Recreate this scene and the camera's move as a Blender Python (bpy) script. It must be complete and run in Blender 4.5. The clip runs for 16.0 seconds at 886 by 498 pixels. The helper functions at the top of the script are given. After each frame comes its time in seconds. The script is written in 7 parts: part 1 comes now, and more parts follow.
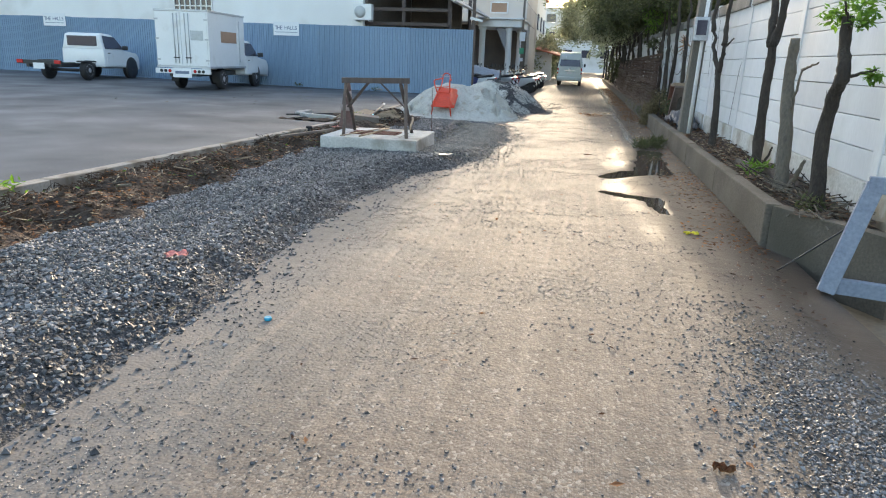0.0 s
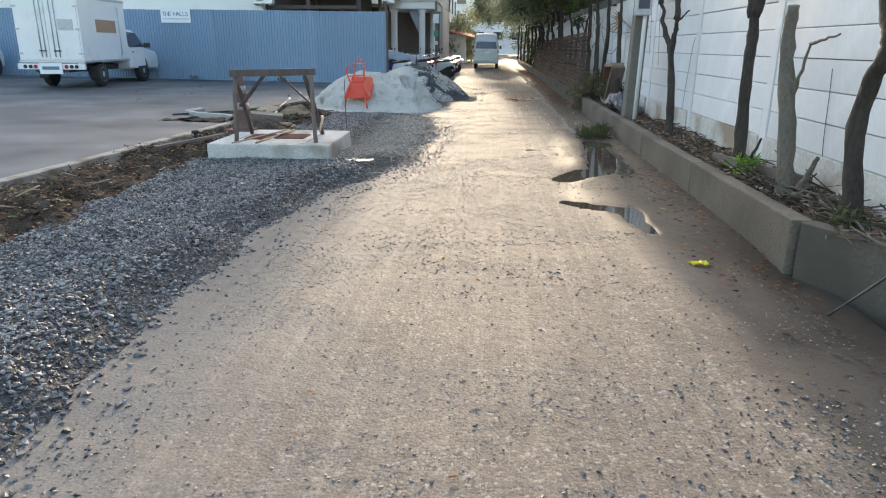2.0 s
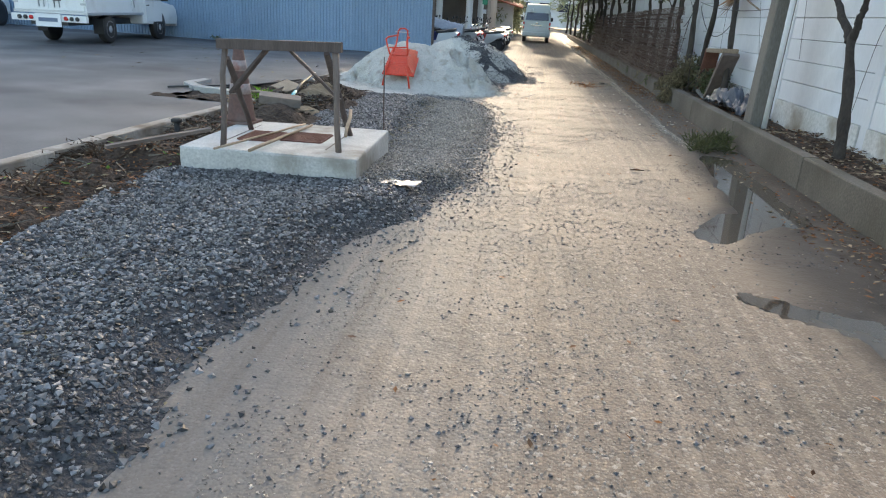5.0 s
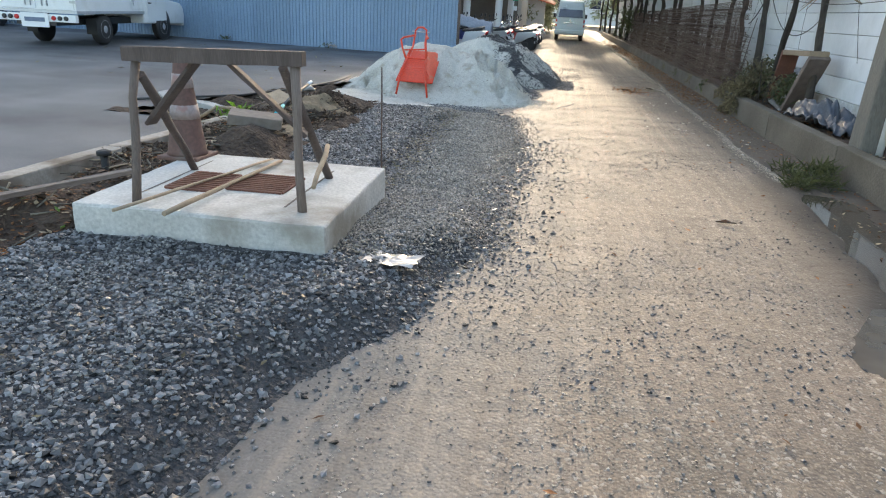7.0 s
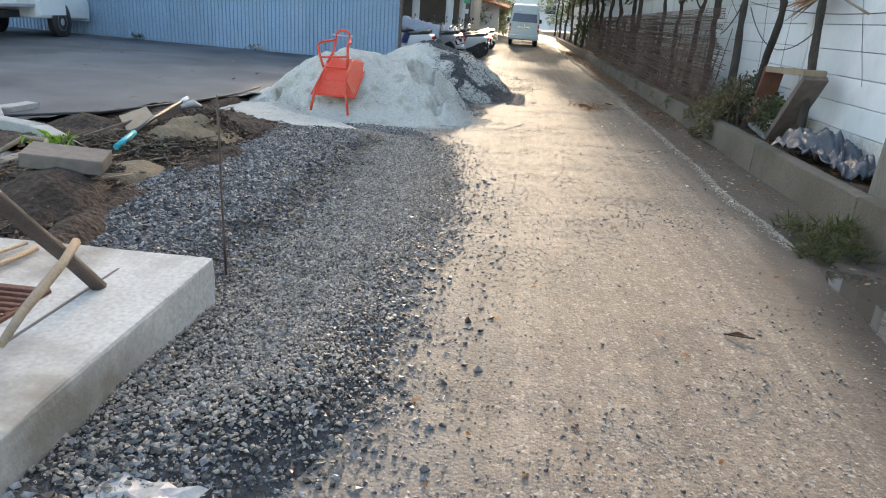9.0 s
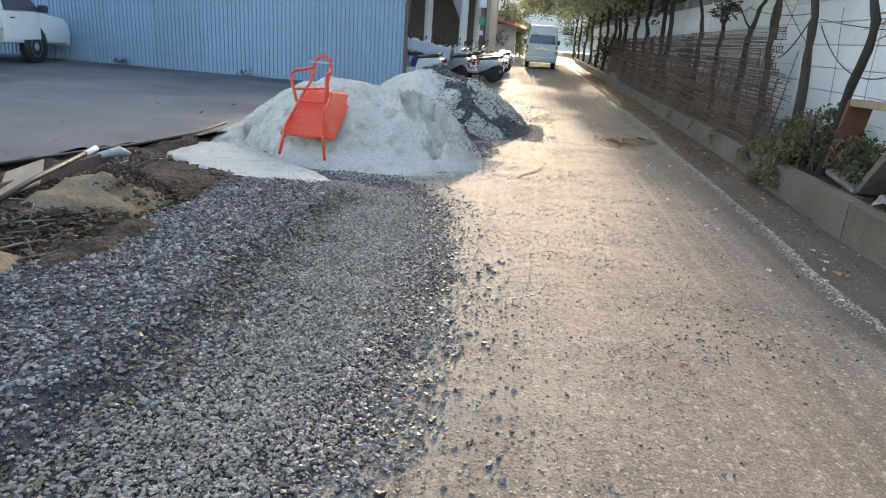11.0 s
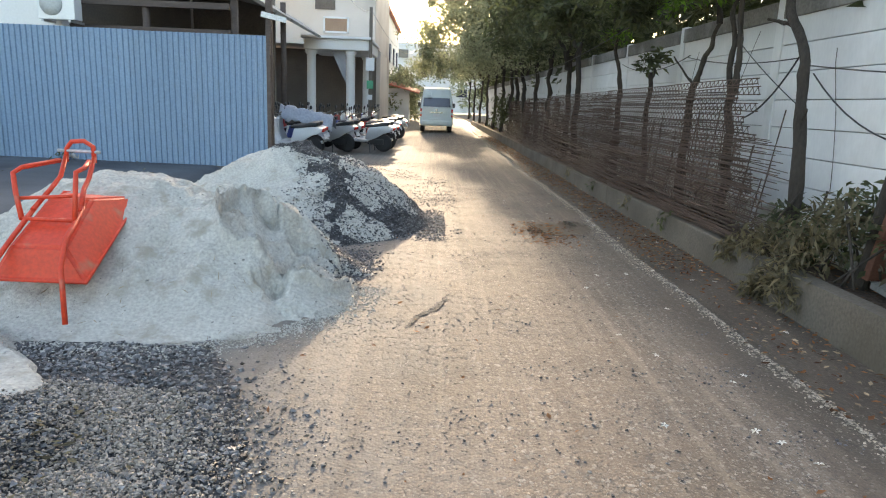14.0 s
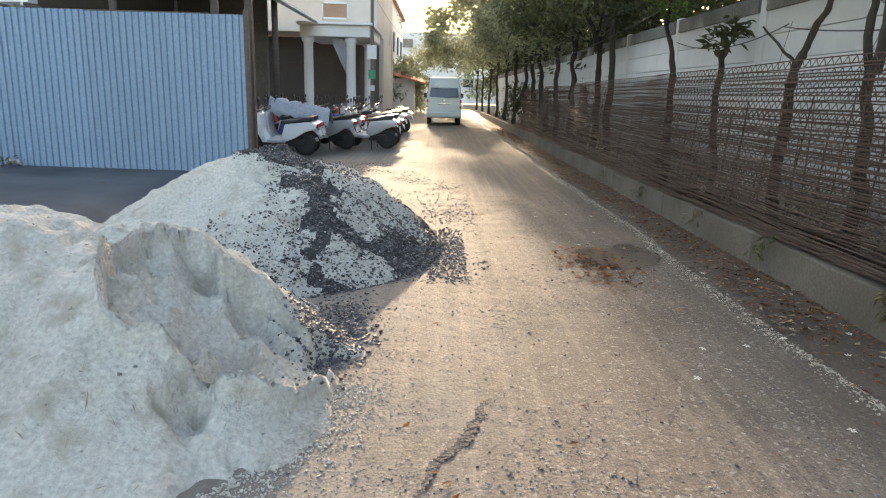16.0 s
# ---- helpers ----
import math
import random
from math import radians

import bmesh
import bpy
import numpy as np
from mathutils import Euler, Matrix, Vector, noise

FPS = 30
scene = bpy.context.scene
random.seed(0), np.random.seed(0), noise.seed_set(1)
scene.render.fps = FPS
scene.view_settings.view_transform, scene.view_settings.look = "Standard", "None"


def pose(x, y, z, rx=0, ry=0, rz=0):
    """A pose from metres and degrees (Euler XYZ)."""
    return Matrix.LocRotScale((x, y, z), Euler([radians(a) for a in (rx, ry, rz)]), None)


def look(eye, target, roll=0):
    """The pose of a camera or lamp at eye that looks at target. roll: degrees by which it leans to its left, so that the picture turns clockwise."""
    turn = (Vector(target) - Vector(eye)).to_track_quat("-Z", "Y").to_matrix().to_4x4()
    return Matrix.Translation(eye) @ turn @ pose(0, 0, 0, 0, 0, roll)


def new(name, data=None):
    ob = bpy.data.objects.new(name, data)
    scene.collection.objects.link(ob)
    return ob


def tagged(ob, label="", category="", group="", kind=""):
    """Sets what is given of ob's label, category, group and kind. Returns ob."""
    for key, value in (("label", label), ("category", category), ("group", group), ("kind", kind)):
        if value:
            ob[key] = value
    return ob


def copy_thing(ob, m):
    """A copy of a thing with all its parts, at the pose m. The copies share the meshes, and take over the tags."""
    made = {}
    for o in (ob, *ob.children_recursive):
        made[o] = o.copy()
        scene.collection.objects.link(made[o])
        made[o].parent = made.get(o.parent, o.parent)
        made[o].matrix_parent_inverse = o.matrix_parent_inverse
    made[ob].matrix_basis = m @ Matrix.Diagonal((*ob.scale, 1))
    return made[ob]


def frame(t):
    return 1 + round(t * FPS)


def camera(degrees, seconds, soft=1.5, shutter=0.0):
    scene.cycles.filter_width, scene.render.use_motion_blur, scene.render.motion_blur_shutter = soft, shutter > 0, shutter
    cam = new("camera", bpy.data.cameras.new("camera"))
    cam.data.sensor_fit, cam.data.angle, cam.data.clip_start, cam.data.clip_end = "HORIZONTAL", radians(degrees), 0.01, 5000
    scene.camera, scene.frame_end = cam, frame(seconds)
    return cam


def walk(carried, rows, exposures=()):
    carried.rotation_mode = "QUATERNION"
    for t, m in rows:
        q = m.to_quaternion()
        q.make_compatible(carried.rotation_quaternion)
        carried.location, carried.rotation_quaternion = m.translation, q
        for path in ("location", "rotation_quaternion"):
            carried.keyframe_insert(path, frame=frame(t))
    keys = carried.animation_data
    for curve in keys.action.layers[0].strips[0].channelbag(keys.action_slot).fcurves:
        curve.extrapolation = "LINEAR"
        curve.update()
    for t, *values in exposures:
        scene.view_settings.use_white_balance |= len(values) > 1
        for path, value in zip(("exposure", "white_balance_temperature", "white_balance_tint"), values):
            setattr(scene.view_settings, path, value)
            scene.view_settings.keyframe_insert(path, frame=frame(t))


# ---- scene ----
cam = camera(67.8, 16.0, soft=1.1)
PATH = [
    (0, (-0.04, 0.13, 1.479), (-0.416, 2.017, 0.931), 1.2),
    (0.5, (-0.169, 0.577, 1.481), (-0.463, 2.483, 0.953), 2.0),
    (1, (-0.21, 1.045, 1.471), (-0.438, 2.948, 0.899), 0.7),
    (1.5, (-0.346, 1.419, 1.477), (-0.6, 3.319, 0.906), 1.7),
    (2, (-0.412, 1.857, 1.469), (-0.557, 3.764, 0.881), -0.4),
    (2.3, (-0.448, 2.173, 1.473), (-0.654, 4.065, 0.857), 1.5),
    (2.5, (-0.487, 2.269, 1.47), (-0.751, 4.149, 0.843), 1.5),
    (3, (-0.597, 2.671, 1.483), (-0.777, 4.563, 0.859), 2.1),
    (3.5, (-0.653, 3.197, 1.464), (-0.88, 5.073, 0.81), 1.4),
    (4, (-0.813, 3.65, 1.467), (-1.048, 5.53, 0.826), 3.2),
    (4.2, (-0.882, 3.814, 1.489), (-1.068, 5.697, 0.84), 2.1),
    (6.3, (-1.184, 5.815, 1.444), (-1.479, 7.658, 0.726), 3.0),
    (6.5, (-1.214, 5.985, 1.454), (-1.455, 7.831, 0.721), 2.3),
    (7, (-1.2, 6.462, 1.458), (-1.503, 8.318, 0.777), 2.1),
    (7.5, (-1.222, 6.927, 1.432), (-1.575, 8.785, 0.783), 2.5),
    (8, (-1.124, 7.432, 1.435), (-1.355, 9.298, 0.753), 1.9),
    (8.5, (-1.097, 7.912, 1.434), (-1.292, 9.786, 0.763), 3.8),
    (8.7, (-1.099, 8.108, 1.461), (-1.268, 9.984, 0.789), 3.5),
    (10.8, (-1.077, 10.12, 1.475), (-1.343, 12.002, 0.852), 2.4),
    (11, (-1.108, 10.283, 1.481), (-1.339, 12.172, 0.864), 3.1),
    (11.5, (-1.068, 10.801, 1.487), (-1.158, 12.729, 0.965), 1.8),
    (12, (-1.052, 11.28, 1.48), (-1.163, 13.228, 1.042), 3.4),
    (12.5, (-1.056, 11.772, 1.497), (-1.09, 13.728, 1.085), 3.2),
    (13, (-1.018, 12.328, 1.49), (-1.048, 14.277, 1.045), 3.0),
    (13.5, (-1.049, 12.744, 1.514), (-1.026, 14.698, 1.086), 3.4),
    (14, (-1.067, 13.309, 1.497), (-1.031, 15.262, 1.065), 1.4),
    (14.5, (-1.113, 13.82, 1.481), (-1.164, 15.772, 1.048), 2.4),
    (15, (-1.119, 14.321, 1.486), (-1.11, 16.271, 1.042), 0.9),
    (15.5, (-1.145, 14.858, 1.461), (-1.188, 16.804, 1.001), 2.8),
    (16, (-1.157, 15.376, 1.484), (-1.142, 17.323, 1.025), 0.6),
]
LEVEL = pose(0, 0, 0, 0, -0.9, 0)
walk(cam, [(t, LEVEL @ look(eye, target, roll)) for t, eye, target, roll in PATH], exposures=[(0.0, 2.08, 6850, 10), (4.0, 2.06, 6800, 10), (6.5, 2.2, 6950, 10), (9.0, 2.3, 7050, 11), (12.0, 2.38, 7100, 12), (16.0, 2.44, 7750, 13)])

# ---------------------------------------------------------------- light
SUN_EL, SUN_AZ = 13.0, 3.0     # degrees above the horizon, degrees left of +y
world = bpy.data.worlds.new("world")
scene.world = world
world.use_nodes = True
wn, wl = world.node_tree.nodes, world.node_tree.links
sky = wn.new("ShaderNodeTexSky")
sky.sky_type = "NISHITA"
sky.sun_disc = False
sky.sun_elevation = radians(SUN_EL)
sky.sun_rotation = radians(-SUN_AZ)
sky.air_density, sky.dust_density, sky.ozone_density = 1.0, 2.5, 1.0
wn["Background"].inputs["Strength"].default_value = 0.15
wl.new(sky.outputs["Color"], wn["Background"].inputs["Color"])
sun_data = bpy.data.lights.new("sun", "SUN")
sun_data.energy, sun_data.angle, sun_data.color = 1.35, radians(0.8), (1.0, 0.84, 0.64)
sun = new("sun", sun_data)
sun.matrix_world = look((-math.sin(radians(SUN_AZ)) * 60, 60, 60 * math.tan(radians(SUN_EL))), (0, 0, 0))

# ---------------------------------------------------------------- helpers
rnd = random.Random(7)
nrng = np.random.default_rng(11)


def part(name, bm, material, parent=None, label=""):
    me = bpy.data.meshes.new(name)
    bm.to_mesh(me)
    bm.free()
    me.materials.append(material)
    ob = new(name, me)
    ob.parent = parent
    if label:
        ob["label"] = label
    return ob


def again(ob, name, m, parent=None):
    """One more object on the same mesh."""
    o = new(name, ob.data)
    o.parent = parent
    o.matrix_basis = m
    return o


def thing(name, label, category, x=0, y=0, z=0, rz=0, group="", kind=""):
    e = new(name)
    e.empty_display_size = 0.2
    e.matrix_world = pose(x, y, z, 0, 0, rz)
    return tagged(e, label, category, group, kind)


def raw(name, verts, faces, material, parent=None, smooth=False):
    me = bpy.data.meshes.new(name)
    me.from_pydata([tuple(v) for v in verts], [], faces)
    me.materials.append(material)
    if smooth:
        for p in me.polygons:
            p.use_smooth = True
    ob = new(name, me)
    ob.parent = parent
    return ob


def box(bm, c, s, rot=(0, 0, 0), bevel=0.0):
    m = pose(c[0], c[1], c[2], *rot) @ Matrix.Diagonal((s[0], s[1], s[2], 1))
    g = bmesh.ops.create_cube(bm, size=1, matrix=m)
    if bevel:
        edges = {e for v in g["verts"] for e in v.link_edges}
        bmesh.ops.bevel(bm, geom=list(edges), offset=bevel, segments=2, affect="EDGES", profile=0.6)
    return bm


def bx(c, s, rot=(0, 0, 0), bevel=0.0):
    return box(bmesh.new(), c, s, rot, bevel)


def tube(bm, pts, radii, seg=8, wob=0.0, rr=rnd):
    """A swept tube with closed ends."""
    pts = [Vector(p) for p in pts]
    if not isinstance(radii, (list, tuple)):
        radii = [radii] * len(pts)
    rings = []
    for i, p in enumerate(pts):
        d = (pts[min(i + 1, len(pts) - 1)] - pts[max(i - 1, 0)]).normalized()
        u = d.cross(Vector((0.31, 0.95, 0.07) if abs(d.z) > 0.8 else (0, 0, 1))).normalized() if i == 0 else (u - d * u.dot(d)).normalized()
        v = d.cross(u)
        ring = []
        for k in range(seg):
            a = 2 * math.pi * k / seg + math.pi / seg
            r = radii[i] * (1 + wob * (rr.random() - 0.5))
            ring.append(bm.verts.new(p + u * math.cos(a) * r + v * math.sin(a) * r))
        rings.append(ring)
    for a, b in zip(rings, rings[1:]):
        for k in range(seg):
            f = bm.faces.new((a[k], a[(k + 1) % seg], b[(k + 1) % seg], b[k]))
            f.smooth = seg > 4
    bm.faces.new(rings[0][::-1])
    bm.faces.new(rings[-1])
    bmesh.ops.recalc_face_normals(bm, faces=[f for f in bm.faces])
    return bm


def lathe(bm, profile, seg=24, m=None):
    """Profile (r, z) turned round z."""
    m = m or Matrix()
    rings = [[bm.verts.new(m @ Vector((r * math.cos(2 * math.pi * k / seg), r * math.sin(2 * math.pi * k / seg), z))) for k in range(seg)] for r, z in profile]
    for a, b in zip(rings, rings[1:]):
        for k in range(seg):
            bm.faces.new((a[k], a[(k + 1) % seg], b[(k + 1) % seg], b[k])).smooth = True
    bm.faces.new(rings[0][::-1])
    bm.faces.new(rings[-1])
    bmesh.ops.recalc_face_normals(bm, faces=list(bm.faces))
    return bm


def prism(bm, poly, w, m=None, bevel=0.0):
    """A side outline in (y, z), extruded along x over the width w."""
    m = m or Matrix()
    a = [bm.verts.new(m @ Vector((-w / 2, y, z))) for y, z in poly]
    b = [bm.verts.new(m @ Vector((w / 2, y, z))) for y, z in poly]
    fs = [bm.faces.new(a), bm.faces.new(b[::-1])]
    for i in range(len(poly)):
        j = (i + 1) % len(poly)
        fs.append(bm.faces.new((a[i], b[i], b[j], a[j])))
    bmesh.ops.recalc_face_normals(bm, faces=fs)
    if bevel:
        bmesh.ops.bevel(bm, geom=list({e for f in fs for e in f.edges}), offset=bevel, segments=3, affect="EDGES", profile=0.5)
    return bm


def smoothed(ob):
    for p in ob.data.polygons:
        p.use_smooth = True
    return ob


# value noise for terrain, on arrays
GRID = nrng.random((64, 64))


def vnoise(x, y, s=1.0):
    x, y = np.asarray(x) / s, np.asarray(y) / s
    i, j = np.floor(x).astype(int), np.floor(y).astype(int)
    fx, fy = x - i, y - j
    fx, fy = fx * fx * (3 - 2 * fx), fy * fy * (3 - 2 * fy)
    g = lambda a, b: GRID[a % 64, b % 64]
    return (g(i, j) * (1 - fx) + g(i + 1, j) * fx) * (1 - fy) + (g(i, j + 1) * (1 - fx) + g(i + 1, j + 1) * fx) * fy - 0.5


def fbm(x, y, s, n=4):
    return sum(vnoise(np.asarray(x) + 17.3 * k, np.asarray(y) + 9.1 * k, s / 2 ** k) / 2 ** k for k in range(n))


def step(a, b, x):
    t = np.clip((np.asarray(x) - a) / (b - a), 0, 1)
    return t * t * (3 - 2 * t)


def sheet(name, xs, ys, zf, material, keep=None, parent=None):
    """A height field over the grid xs x ys; keep(x, y) tells which cells stay."""
    X, Y = np.meshgrid(xs, ys)
    Z = zf(X, Y)
    nx, ny = len(xs), len(ys)
    verts = np.stack([X.ravel(), Y.ravel(), Z.ravel()], 1)
    i = (np.arange(ny - 1)[:, None] * nx + np.arange(nx - 1)[None, :]).ravel()
    faces = np.stack([i, i + 1, i + nx + 1, i + nx], 1)
    if keep is not None:
        cx = verts[faces, 0].mean(1)
        cy = verts[faces, 1].mean(1)
        faces = faces[keep(cx, cy)]
        used = np.unique(faces)
        remap = np.zeros(len(verts), int)
        remap[used] = np.arange(len(used))
        verts, faces = verts[used], remap[faces]
    return raw(name, verts.tolist(), faces.tolist(), material, parent, True)


# ---------------------------------------------------------------- materials
def mat(name, c1, c2, scale=4.0, rough=0.8, bump=0.2, fine=40.0, metal=0.0, stretch=(1, 1, 1), spots=None, island=0.0, objrand=0.0,
        rough2=None, bump_dist=0.01, spec=0.5, spot_scale=None, spot_at=(0.55, 0.7), fine_mix=0.35, coat=0.0):
    """Two-scale procedural surface: c1/c2 by broad noise, a finer grain over it, optional spots of a third colour."""
    m = bpy.data.materials.new(name)
    m.use_nodes = True
    nt = m.node_tree
    N, L = nt.nodes, nt.links
    bsdf = N["Principled BSDF"]
    tc = N.new("ShaderNodeTexCoord")
    mp = N.new("ShaderNodeMapping")
    mp.inputs["Scale"].default_value = stretch
    L.new(tc.outputs["Object"], mp.inputs["Vector"])

    def noise(sc, det=5.0, vec=None):
        n = N.new("ShaderNodeTexNoise")
        n.inputs["Scale"].default_value = sc
        n.inputs["Detail"].default_value = det
        L.new(vec or mp.outputs["Vector"], n.inputs["Vector"])
        return n.outputs["Fac"]

    def ramp(fac, a, b):
        r = N.new("ShaderNodeMapRange")
        r.inputs["From Min"].default_value, r.inputs["From Max"].default_value = a, b
        L.new(fac, r.inputs["Value"])
        return r.outputs["Result"]

    def mix(fac, a, b, mode="MIX"):
        x = N.new("ShaderNodeMix")
        x.data_type, x.blend_type = "RGBA", mode
        for sock, v in ((x.inputs[0], fac), (x.inputs[6], a), (x.inputs[7], b)):
            if isinstance(v, bpy.types.NodeSocket):
                L.new(v, sock)
            elif isinstance(v, tuple):
                sock.default_value = (*v, 1)
            else:
                sock.default_value = v
        return x.outputs[2]

    big, small = noise(scale), noise(fine, 3.0)
    col = mix(ramp(big, 0.3, 0.7), c1, c2)
    g = mix(ramp(small, 0.25, 0.75), tuple(0.6 * c for c in c1), tuple(min(1, 1.35 * c) for c in c2))
    col = mix(fine_mix, col, g)
    if spots:
        col = mix(ramp(noise(spot_scale or scale * 0.6, 6.0, tc.outputs["Object"]), *spot_at), col, spots)
    if island or objrand:
        src = N.new("ShaderNodeNewGeometry").outputs["Random Per Island"] if island else N.new("ShaderNodeObjectInfo").outputs["Random"]
        amt = island or objrand
        r = N.new("ShaderNodeMapRange")
        r.inputs["To Min"].default_value, r.inputs["To Max"].default_value = 1 - amt, 1 + amt
        L.new(src, r.inputs["Value"])
        h = N.new("ShaderNodeHueSaturation")
        L.new(r.outputs["Result"], h.inputs["Value"])
        L.new(col, h.inputs["Color"])
        col = h.outputs["Color"]
    L.new(col, bsdf.inputs["Base Color"])
    if rough2 is not None:
        r = N.new("ShaderNodeMapRange")
        r.inputs["From Min"].default_value, r.inputs["From Max"].default_value = 0.35, 0.65
        r.inputs["To Min"].default_value, r.inputs["To Max"].default_value = rough, rough2
        L.new(noise(scale * 1.7, 4.0), r.inputs["Value"])
        L.new(r.outputs["Result"], bsdf.inputs["Roughness"])
    else:
        bsdf.inputs["Roughness"].default_value = rough
    bsdf.inputs["Metallic"].default_value = metal
    bsdf.inputs["Specular IOR Level"].default_value = spec
    bsdf.inputs["Coat Weight"].default_value = coat
    if bump:
        b = N.new("ShaderNodeBump")
        b.inputs["Strength"].default_value, b.inputs["Distance"].default_value = bump, bump_dist
        a = N.new("ShaderNodeMath")
        a.operation = "ADD"
        L.new(big, a.inputs[0])
        L.new(small, a.inputs[1])
        L.new(a.outputs[0], b.inputs["Height"])
        L.new(b.outputs["Normal"], bsdf.inputs["Normal"])
    return m


